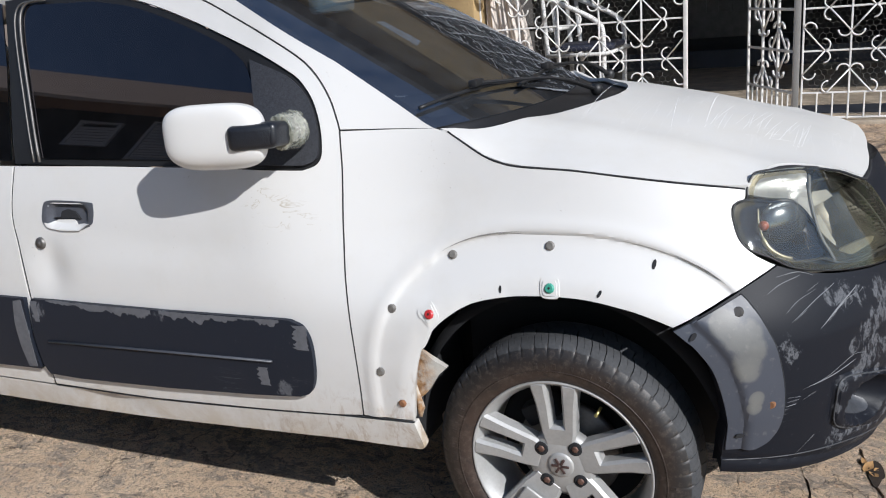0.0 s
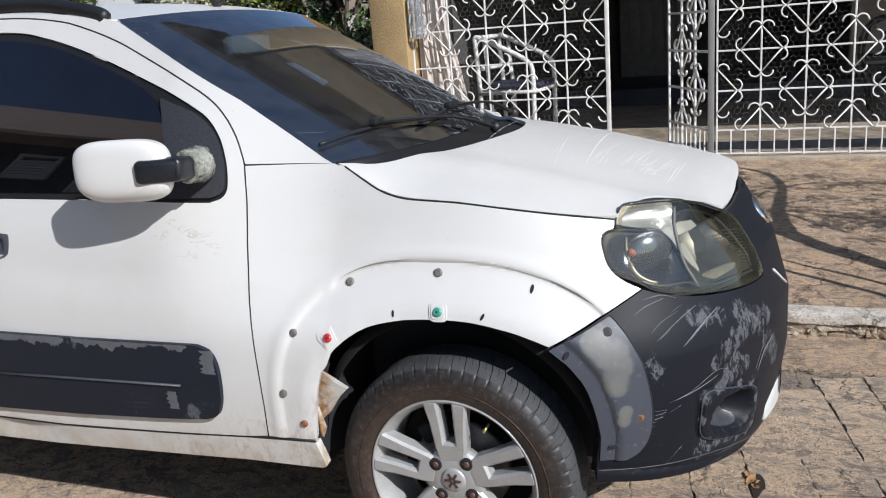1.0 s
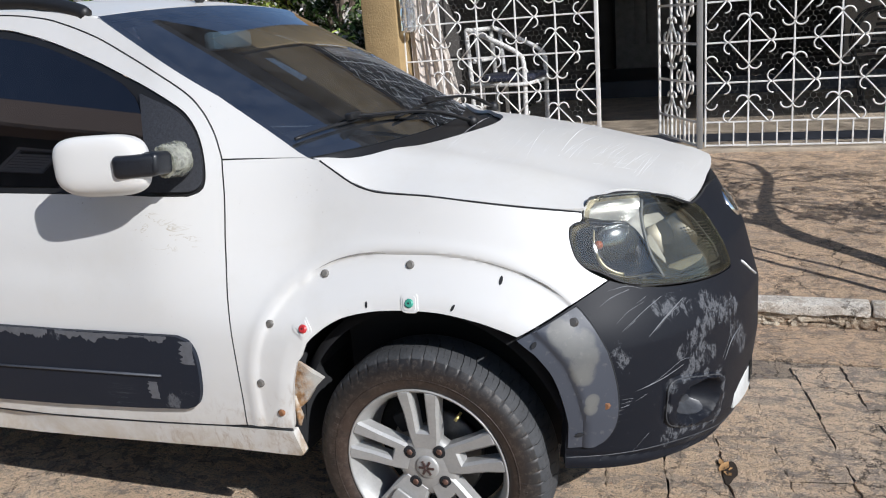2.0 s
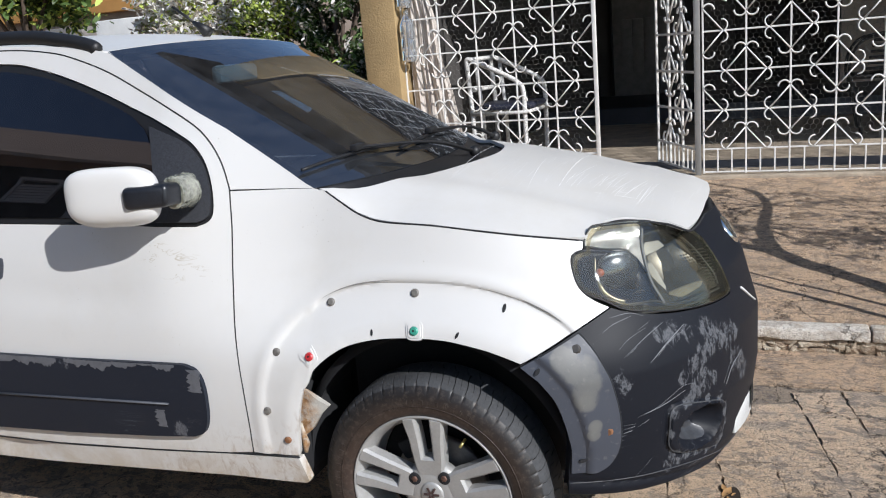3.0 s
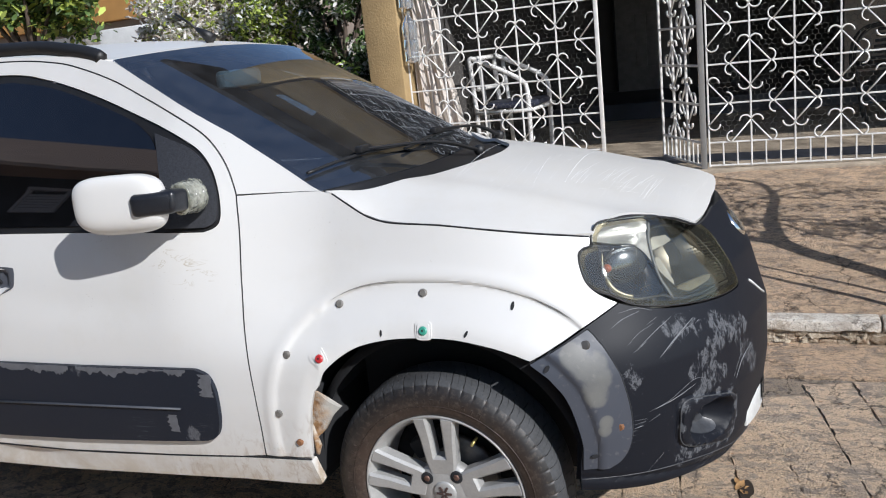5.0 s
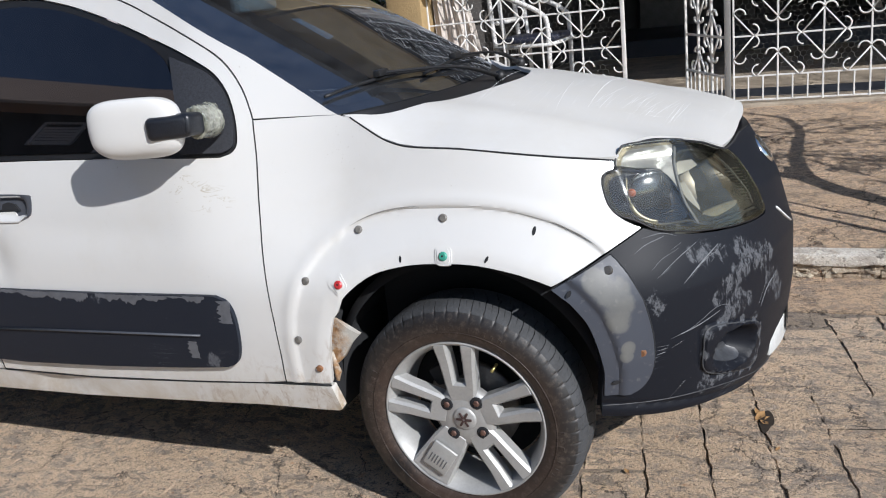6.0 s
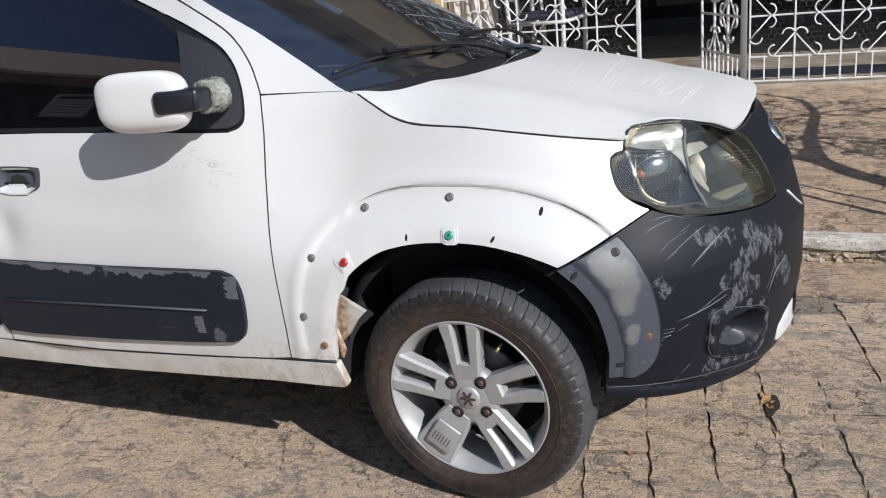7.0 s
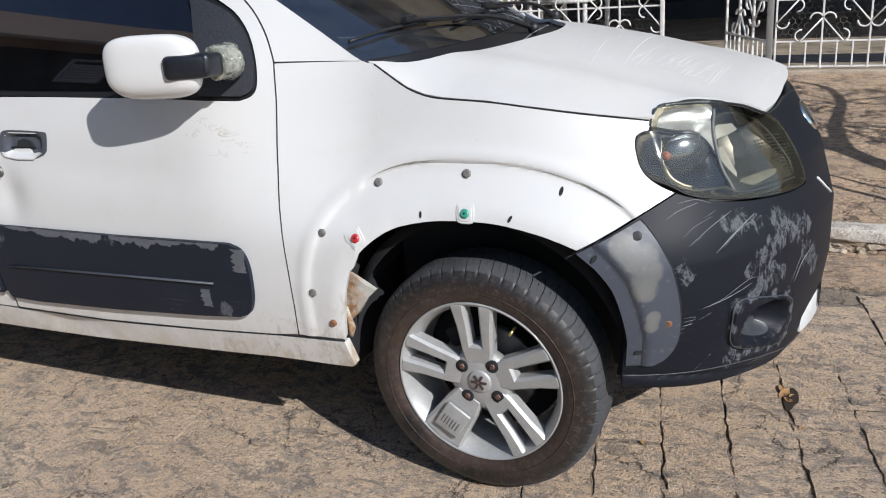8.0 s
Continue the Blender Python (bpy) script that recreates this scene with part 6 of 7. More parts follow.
def curtain():
    """A streaked white cloth hung in folds behind the end of the grille, flaring to its foot."""
    bm = bmesh.new()
    nx, nz = 70, 34
    g = []
    for i in range(nx + 1):
        row = []
        for j in range(nz + 1):
            t, s = i / nx, j / nz
            z = FLOOR_Z + 0.01 + (2.55 - FLOOR_Z) * s
            right = np.interp(z, [0.4, 0.81, 1.04, 1.3, 1.57, 1.72, 2.6], [-1.36, -1.412, -1.454, -1.523, -1.543, -1.59, -1.62])
            x = -1.745 + (right + 1.765) * t
            y = 4.15 + 0.010 * math.sin(t * 26 + 0.6 * math.sin(z * 2.1)) + 0.004 * math.sin(t * 61 + z) + 0.008 * noise.noise((x * 9, z * 3, 0))
            row.append(bm.verts.new((x, y, z)))
        g.append(row)
    for i in range(nx):
        for j in range(nz):
            bm.faces.new((g[i][j], g[i + 1][j], g[i + 1][j + 1], g[i][j + 1]))
    r = bmesh.ops.extrude_face_region(bm, geom=bm.faces[:])
    for v in r["geom"]:
        if isinstance(v, bmesh.types.BMVert):
            v.co.y += 0.004
    m, nt, p = tree("streaked_cloth")
    streak = noise_tex(nt, 14.0, 6, 0.6, 0.3, ((6, 6, 0.35), (0, 0, 0)))
    col = ramp(nt, streak, [(0.34, (0.36, 0.31, 0.27)), (0.46, (0.55, 0.49, 0.44)), (0.62, (0.66, 0.61, 0.55))])
    nt.links.new(col, p.inputs["Base Color"])
    p.inputs["Roughness"].default_value = 0.9
    bump(nt, p, streak, 0.3, 0.01)
    tagged(finish("curtain", bm, m), "streaked white cloth hung in folds behind the grille", "curtain")


curtain()
bm = bmesh.new()
box(bm, (-2.04, 3.97, 0.25), (-1.765, 4.25, 4.3), 0.012)
tagged(finish("wall_pillar", bm, OCHRE), "ochre painted pillar at the corner of the plot", "pillar", kind="structure")

# inner door standing dark in the gateway
bm = bmesh.new()
box(bm, (-1.19, 9.44, 0.56), (-0.28, 9.5, 2.5), 0.01)
d1 = finish("door_1", bm, DARKDOOR)
tagged(d1, "dark closed inner door at the back of the verandah", "door", kind="structure")
for i in range(5):
    bm = bmesh.new()
    box(bm, (-1.06 + i * 0.145, 9.425, 0.86), (-0.935 + i * 0.145, 9.442, 1.52), 0.006)
    part("door_panel", bm, DARKDOOR, d1)
bm = bmesh.new()
tube(bm, [(-1.19, 9.43, 0.57), (-1.19, 9.43, 2.5)], 0.018, 6)
part("door_edge", bm, GAPDARK, d1, "dark gap beside the door")

BARS_Z = [0.563 + 0.2535 * i for i in range(9)]


def curl(bm, at, ang, side, r=0.026, w=0.0065):
    """A C-shaped scroll that starts at `at` and turns away to one side."""
    ca, sa = math.cos(ang), math.sin(ang)
    pts = []
    for i in range(9):
        a = math.pi * 0.95 * i / 8
        u, v = r * math.sin(a) * 0.98, side * r * (1 - math.cos(a))
        pts.append((at[0] + ca * u - sa * v, 0, at[1] + sa * u + ca * v))
    tube(bm, pts, w, 6)


def motif(hx, hz, rod=0.0052):
    """One lozenge with a pair of scrolls at each corner."""
    bm = bmesh.new()
    ends = [(hx, 0), (0, hz), (-hx, 0), (0, -hz)]
    for i in range(4):
        a, b = ends[i], ends[(i + 1) % 4]
        tube(bm, [(a[0], 0, a[1]), (b[0], 0, b[1])], rod, 6)
    for x0, z0 in ends:
        out = math.atan2(z0, x0)
        for s in (1, -1):
            curl(bm, (x0, z0), out + s * 0.2, s, 0.0365, rod * 1.03)
    me = bpy.data.meshes.new("lozenge")
    for f in bm.faces:
        f.smooth = True
    bm.to_mesh(me)
    bm.free()
    me.materials.append(GATEW)
    return me


def bar_mesh(length, r=0.008, upright=True):
    bm = bmesh.new()
    if upright:
        box(bm, (-r, -r, 0), (r, r, length), 0.002, None, 1)
    else:
        box(bm, (0, -r * 0.7, -r), (length, r * 0.7, r), 0.002, None, 1)
    me = bpy.data.meshes.new("bar")
    bm.to_mesh(me)
    bm.free()
    me.materials.append(GATEW)
    return me


def piece(name, me, parent, at):
    o = new(name, me)
    o.parent = parent
    o.location = at
    return o


def half_motif(me):
    """The upper half of a lozenge."""
    bm = bmesh.new()
    bm.from_mesh(me)
    bmesh.ops.bisect_plane(bm, geom=bm.verts[:] + bm.edges[:] + bm.faces[:], plane_co=(0, 0, 0.004), plane_no=(0, 0, 1), clear_inner=True)
    h = bpy.data.meshes.new("half_lozenge")
    bm.to_mesh(h)
    bm.free()
    h.materials.append(GATEW)
    return h


def gate_panel(name, cols, step, x_end, odd, label, top=8, cut=False, rod=0.0056):
    """Wrought panel in its own plane, x along it: uprights, cross bars, lozenges in a chequer, and pickets at its foot."""
    g = empty(name)
    tall = BARS_Z[top] - 0.40
    for i in range(cols + 1):
        piece("upright", bar_mesh(tall, rod), g, (i * step, 0, 0.40))
    for z in [0.41] + BARS_Z[:top + 1]:
        piece("cross_bar", bar_mesh(x_end, rod, False), g, (0, 0.001, z))
    me = motif(step * 0.47, 0.142, rod * 0.94)
    for i in range(0 if not cut else 1, cols + 1):
        for j in range(1, top + 1):
            if (i + j) % 2 == odd:
                if (i == 0 or i == cols):
                    continue
                piece("lozenge", me, g, (i * step, -0.004, BARS_Z[j]))
    foot = half_motif(me)
    for i in range(1, cols):
        if i % 2 == odd:
            piece("half_lozenge", foot, g, (i * step, -0.004, BARS_Z[0]))
    pk = bar_mesh(0.15, 0.0048)
    for i in range(cols):
        for k in (1, 2):
            piece("picket", pk, g, ((i + k / 3) * step, 0, 0.412))
    tagged(g, label, "gate")
    return g


right = gate_panel("grille", 14, 0.264, 14 * 0.264, 1, "white wrought iron grille with lozenges and scrolls, fixed panel")
right.location = (0.348, GY, 0)
left = gate_panel("grille", 5, 0.2815, 5 * 0.2815, 0, "white wrought iron grille with lozenges and scrolls beside the pier")
left.location = (-1.478 - 0.2815, GY, 0)
leaf = gate_panel("gate_leaf", 3, 0.22, 0.66, 0, "open white wrought iron gate leaf swung inwards", rod=0.0082)
leaf.location = (0.30, GY + 0.02, 0)
leaf.rotation_euler = (0, 0, radians(180 - 61))
# half lozenges where the panels meet their posts
half_me = motif(0.124, 0.142)
bm = bmesh.new()
bm.from_mesh(half_me)
bmesh.ops.bisect_plane(bm, geom=bm.verts[:] + bm.edges[:] + bm.faces[:], plane_co=(0, 0, 0), plane_no=(1, 0, 0), clear_inner=True)
hm = bpy.data.meshes.new("half_lozenge")
bm.to_mesh(hm)
bm.free()
hm.materials.append(GATEW)
for j in range(1, 9):
    if j % 2 == 1:
        piece("half_lozenge", hm, right, (0, -0.004, BARS_Z[j]))
        o = piece("half_lozenge", hm, left, (5 * 0.2815, -0.004, BARS_Z[j]))
        o.rotation_euler = (0, 0, math.pi)
for x0, z0, r, mat, nm in ((-0.352, 0.395, 0.013, GATEW, "post"), (0.313, 0.392, 0.018, POSTW, "post")):
    bm = bmesh.new()
    box(bm, (x0 - r, GY - r, z0), (x0 + r, GY + r, 2.78), 0.003)
    tagged(finish("gate_post", bm, mat), "square painted steel gate post", "post", "gate posts")


def wire_mesh(parent, x0, x1, z0, z1, cell=0.036):
    """Hexagonal wire netting tied behind a grille."""
    vs, fs = [], []
    r, h = cell / math.sqrt(3), 0.00075

    def wire(a, b):
        d = (Vector(b) - Vector(a)).normalized()
        n = Vector((-d.z, 0, d.x)) * h
        k = len(vs)
        for p in (a, b):
            vs.extend([Vector(p) + n, Vector(p) - n, Vector(p) + Vector((0, -h, 0))])
        fs.extend([(k, k + 3, k + 5, k + 2), (k + 2, k + 5, k + 4, k + 1)])

    rows = int((z1 - z0) / (1.5 * r))
    for j in range(rows):
        z = z0 + j * 1.5 * r
        x = x0 + (cell / 2 if j % 2 else 0)
        while x < x1 - cell:
            wire((x, 0, z), (x + cell / 2, 0, z + r / 2))
            wire((x + cell / 2, 0, z + r / 2), (x + cell, 0, z))
            wire((x + cell / 2, 0, z + r / 2), (x + cell / 2, 0, z + 1.5 * r))
            x += cell
    me = bpy.data.meshes.new("wire_netting")
    me.from_pydata(vs, [], fs)
    me.materials.append(basic("dull_wire", (0.17, 0.163, 0.15), 0.7, metal=0.0, bumps=0))
    o = piece("wire_netting", me, parent, (0, 0.025, 0))
    o["kind"] = "stuff"


wire_mesh(right, 0.0, 3.69, 0.57, 2.55)
wire_mesh(left, 0.30, 1.40, 0.57, 2.55)


# ---- chair behind the grille ----
def tube_chair():
    """Bent-tube armchair: two looped sides, a back hoop, a seat frame and a padded seat."""
    ch = empty("armchair", (-1.2, 4.6, FLOOR_Z))
    tagged(ch, "white tubular metal armchair with a dark blue seat behind the grille", "chair")
    T = basic("chair_white_tube", (0.72, 0.71, 0.69), 0.4, vary=0.3, scale=30)
    S = basic("chair_blue_seat", (0.02, 0.024, 0.045), 0.6, vary=0.4)
    for y0, sh in ((0.0, 0.0), (0.46, 0.05)):
        bm = bmesh.new()
        tube(bm, spline([(-0.245 + sh, y0, 0.0), (-0.25 + sh, y0, 0.45), (-0.268 + sh, y0, 0.80), (-0.262 + sh, y0, 0.855), (-0.21 + sh, y0, 0.84), (0.04 + sh, y0, 0.72), (0.14 + sh, y0, 0.655), (0.175 + sh, y0, 0.60),
                         (0.18 + sh, y0, 0.42), (0.172 + sh, y0, 0.0)], 6), 0.019, 10)
        part("side_frame", bm, T, ch, "bent tube side with its arm rest")
        bm = bmesh.new()
        tube(bm, [(-0.165 + sh, y0 + 0.02, 0.0), (-0.17 + sh, y0 + 0.02, 0.43), (-0.2 + sh, y0 + 0.02, 0.82)], 0.017, 10)
        part("back_post", bm, T, ch)
    for z, x0 in ((0.855, -0.24), (0.62, -0.22)):
        bm = bmesh.new()
        tube(bm, [(x0, 0.0, z), (x0 + 0.05, 0.46, z)], 0.018, 10)
        part("back_rail", bm, T, ch)
    bm = bmesh.new()
    tube(bm, [(-0.25, -0.02, 0.43), (0.2, -0.02, 0.43), (0.25, 0.02, 0.44), (0.27, 0.46, 0.44), (-0.2, 0.48, 0.43)], 0.014, 8, 1.0, True)
    part("seat_frame", bm, T, ch)
    bm = bmesh.new()
    box(bm, (-0.23, 0.0, 0.45), (0.24, 0.46, 0.50), 0.022)
    part("seat", bm, S, ch, "dark blue padded seat")
    return ch


def slatted_chair():
    """Dark bent-iron chair with slats, seen through the netting."""
    ch = empty("iron_chair", (1.55, 6.0, FLOOR_Z - 0.02))
    tagged(ch, "dark iron chair with a slatted back in the shade", "chair")
    K = basic("chair_black_iron", (0.015, 0.015, 0.016), 0.5)
    for y0 in (0.0, 0.42):
        bm = bmesh.new()
        tube(bm, spline([(-0.10, y0, 0.0), (-0.15, y0, 0.3), (-0.2, y0, 0.5), (-0.17, y0, 0.68), (-0.06, y0, 0.78), (0.2, y0, 0.80), (0.3, y0, 0.78)], 5), 0.013, 8)
        part("side_frame", bm, K, ch)
        bm = bmesh.new()
        tube(bm, [(0.32, y0, 0.0), (0.25, y0, 0.5), (0.33, y0, 0.95)], 0.013, 8)
        part("back_post", bm, K, ch)
    for i in range(7):
        bm = bmesh.new()
        box(bm, (-0.08 + 0.01 * i, -0.01, 0.52 + 0.045 * i), (0.30, 0.012, 0.545 + 0.045 * i), 0.003)
        part("slat", bm, K, ch)
    bm = bmesh.new()
    box(bm, (-0.2, 0.0, 0.45), (0.3, 0.42, 0.49), 0.01)
    part("seat", bm, K, ch)


slatted_chair()
tube_chair()


def bottle(at):
    bm = bmesh.new()
    lathe(bm, [(0.0, 0.0), (0.03, 0.0), (0.038, 0.01), (0.038, 0.05), (0.035, 0.06), (0.038, 0.07), (0.038, 0.12), (0.035, 0.13), (0.038, 0.14), (0.038, 0.19), (0.03, 0.225), (0.013, 0.25), (0.013, 0.275), (0.0, 0.277)], 24, "Z")
    bmesh.ops.subdivide_edges(bm, edges=bm.edges[:], cuts=1, use_grid_fill=True)
    for v in bm.verts:
        v.co *= 1 + 0.07 * noise.noise(v.co * 40)
    bmesh.ops.scale(bm, vec=(1.5, 1.5, 1.3), verts=bm.verts[:])
    bmesh.ops.translate(bm, vec=at, verts=bm.verts[:])
    o = finish("plastic_bottle", bm, thin_glass("clear_plastic", (0.86, 0.88, 0.9), 0.14, 0.16, (0.75, 0.77, 0.8)))
    tagged(o, "clear empty plastic bottle hung beside the ochre pillar", "bottle")


bottle((-1.70, 4.02, 1.285))
bottle((-1.705, 4.02, 1.665))
bm = bmesh.new()
tube(bm, [(-1.705, 4.02, 1.28), (-1.70, 4.03, 2.78)], 0.003, 5)
tagged(finish("cord", bm, BLACK), "thin dark cord that holds the bottles", "cord")


# ---- beyond the plot: neighbours' wall, shrubs, sky side ----
def leaf_cloud(name, centre, size, count, mats, label, category="shrub", seed=3, leaf=0.05, trunk=True):
    rnd = random.Random(seed)
    ob = empty(name, (centre[0], centre[1], 0.0))
    tagged(ob, label, category)
    if trunk:
        bm = bmesh.new()
        tube(bm, [(0, 0, -0.1), (0.04, 0.02, centre[2] * 0.5), (0.0, 0.0, centre[2])], [0.09, 0.07, 0.04], 10)
        for k in range(7):
            a = k * 0.9
            tube(bm, [(0, 0, centre[2] * 0.55), (math.cos(a) * size[0] * 0.3, math.sin(a) * size[1] * 0.3, centre[2] * 0.8), (math.cos(a) * size[0] * 0.6, math.sin(a) * size[1] * 0.6, centre[2] + size[2] * 0.3)], [0.04, 0.03, 0.012], 7)
        part("trunk", bm, basic("bark", (0.12, 0.09, 0.07), 0.9, vary=0.4, scale=20), ob)
    clumps = []
    for _ in range(40):
        d = Vector((rnd.gauss(0, 1), rnd.gauss(0, 1), rnd.gauss(0, 1))).normalized() * rnd.uniform(0.45, 1.0)
        clumps.append((Vector((d.x * size[0], d.y * size[1], d.z * size[2] + centre[2])), rnd.uniform(0.2, 0.4)))
    for mi, mat in enumerate(mats):
        verts, faces = [], []
        for _ in range(count // len(mats)):
            c, r = clumps[rnd.randrange(len(clumps))]
            d = Vector((rnd.gauss(0, 1), rnd.gauss(0, 1), rnd.gauss(0, 1)))
            p = c + d * r * 0.45 * min(size)
            e = Euler((rnd.uniform(-1, 1), rnd.uniform(-1, 1), rnd.uniform(0, 6.3))).to_matrix()
            s = leaf * rnd.uniform(0.6, 1.4)
            k = len(verts)
            for q in ((-1, 0, 0), (-0.3, -0.42, 0.12), (0.5, -0.3, 0.05), (1, 0, -0.12), (0.5, 0.3, 0.05), (-0.3, 0.42, 0.12)):
                verts.append(p + e @ (Vector(q) * s))
            faces += [(k, k + 1, k + 5), (k + 1, k + 2, k + 4, k + 5), (k + 2, k + 3, k + 4)]
        me = bpy.data.meshes.new("leaves")
        me.from_pydata(verts, [], faces)
        me.materials.append(mat)
        o = new("leaves" if mi == 0 else "blossom", me)
        o.parent = ob
        o["kind"] = "stuff"
    return ob


def leaf_mat(name, c):
    m, nt, p = tree(name)
    g = nt.nodes.new("ShaderNodeNewGeometry")
    col = ramp(nt, g.outputs["Random Per Island"], [(0.0, tuple(v * 0.5 for v in c)), (1.0, tuple(min(1, v * 1.6) for v in c))])
    nt.links.new(col, p.inputs["Base Color"])
    p.inputs["Roughness"].default_value = 0.5
    tl = nt.nodes.new("ShaderNodeBsdfTranslucent")
    nt.links.new(col, tl.inputs[0])
    ms = node(nt, "ShaderNodeMixShader", Fac=0.35)
    nt.links.new(p.outputs[0], ms.inputs[1])
    nt.links.new(tl.outputs[0], ms.inputs[2])
    nt.links.new(ms.outputs[0], nt.nodes["Material Output"].inputs[0])
    return m


LEAF1, LEAF2 = leaf_mat("dark_leaf", (0.085, 0.14, 0.04)), leaf_mat("bright_leaf", (0.42, 0.5, 0.11))
PETAL = leaf_mat("dry_blossom", (0.95, 0.8, 0.64))
LEAF3 = leaf_mat("deep_leaf", (0.035, 0.06, 0.02))
leaf_cloud("tree", (-9.6, 8.0, 3.0), (1.5, 0.9, 0.9), 9000, [LEAF1, LEAF1, LEAF2], "dark leafy tree over the neighbouring plot", "tree", seed=11, leaf=0.075)
leaf_cloud("shrub", (-6.55, 8.1, 2.15), (0.95, 0.6, 0.6), 15000, [PETAL, PETAL, PETAL, PETAL, LEAF2], "shrub covered with pale dry blossom", seed=5, leaf=0.046)
leaf_cloud("shrub", (-5.3, 7.9, 1.9), (0.62, 0.5, 0.75), 9000, [LEAF2, LEAF2, LEAF1, PETAL], "bright green shrub with a few pale blossoms", seed=6, leaf=0.036)
leaf_cloud("tree", (-4.3, 7.8, 1.95), (0.75, 0.5, 1.1), 11000, [LEAF3, LEAF1, LEAF1, PETAL], "dark leafy tree with a few pale blossoms behind the pillar", "tree", seed=8, leaf=0.04)
leaf_cloud("shrub", (-4.6, 7.3, 1.15), (0.9, 0.3, 0.28), 2500, [LEAF1, PETAL, LEAF2], "low shrub with pale blossom behind the car", seed=9, leaf=0.04)
leaf_cloud("hedge", (-4.8, 8.9, 1.6), (1.6, 0.5, 1.6), 16000, [LEAF3, LEAF1], "dense dark hedge along the plot", "hedge", seed=14, leaf=0.06)
bm = bmesh.new()
box(bm, (-18, 11.0, -0.2), (-2.2, 11.3, 2.5), 0.02)
tagged(finish("wall_neighbour", bm, basic("tan_grey_wall", (0.34, 0.27, 0.22), 0.9, scale=2)), "tan grey wall of the neighbouring house", "wall", kind="structure")
bm = bmesh.new()
box(bm, (-18, 10.85, 2.5), (-2.2, 11.3, 3.9), 0.02)
tagged(finish("wall_upper", bm, basic("orange_wall", (0.5, 0.26, 0.08), 0.9, scale=2)), "orange painted upper wall of the neighbouring house", "wall", kind="structure")
bm = bmesh.new()
box(bm, (-10.6, 10.5, -0.1), (-8.2, 10.7, 2.34), 0.03)
tagged(finish("wall_white", bm, basic("white_wall", (0.75, 0.75, 0.74), 0.8, scale=3)), "white painted garden wall before the orange house", "wall", kind="structure")
bm = bmesh.new()
box(bm, (-11.9, 10.6, 1.7), (-11.0, 11.0, 2.3), 0.02)
tagged(finish("dark_hatch", bm, DARKDOOR), "dark window hatch in the neighbouring wall", "window")

# ---- the far side of the street, behind the walk ----
across = Matrix.Translation((-8.4, -5.5, 0)) @ Matrix.Rotation(radians(-13), 4, "Z")
bm = bmesh.new()
box(bm, (-9, -0.8, -0.1), (12, -0.4, 5.34), 0.02, across)
tagged(finish("wall_across", bm, DARKWALL), "dark shaded house fronts across the street", "house", kind="structure")
for x0, x1, z0, z1 in ((-0.62, 0.08, 4.35, 5.1), (0.52, 1.3, 3.6, 5.2)):
    bm = bmesh.new()
    for a, b in (((x0, z0), (x1, z0 + 0.06)), ((x0, z1 - 0.06), (x1, z1)), ((x0, z0 + 0.06), (x0 + 0.06, z1 - 0.06)), ((x1 - 0.06, z0 + 0.06), (x1, z1 - 0.06))):
        box(bm, (a[0], -0.4, a[1]), (b[0], -0.34, b[1]), 0.006, across)
    n = int((z1 - z0 - 0.14) / 0.09)
    for i in range(n):
        box(bm, (x0 + 0.06, -0.398, z0 + 0.07 + 0.09 * i), (x1 - 0.06, -0.36, z0 + 0.145 + 0.09 * i), 0.004, across, 1)
    tagged(finish("window_across", bm, GATEW), "pale slatted shutter in the dark house front", "window", kind="structure")
bm = bmesh.new()
slope = [(0.0, 5.3), (0.0, 5.36), (-4.2, 8.41), (-8.4, 5.36), (-8.4, 5.3), (-4.2, 8.28)]
ends = [[bm.verts.new(across @ Vector((x0, y0, z0))) for y0, z0 in slope] for x0 in (-9.3, 12.3)]
for i in range(6):
    bm.faces.new((ends[0][i], ends[0][(i + 1) % 6], ends[1][(i + 1) % 6], ends[1][i]))
bm.faces.new(ends[0][::-1])
bm.faces.new(ends[1])
bmesh.ops.recalc_face_normals(bm, faces=bm.faces[:])
tagged(finish("roof_across", bm, basic("tan_roof_tile", (0.86, 0.68, 0.5), 0.9, scale=2), None, "", False), "tan pitched roof across the street", "roof", kind="structure")


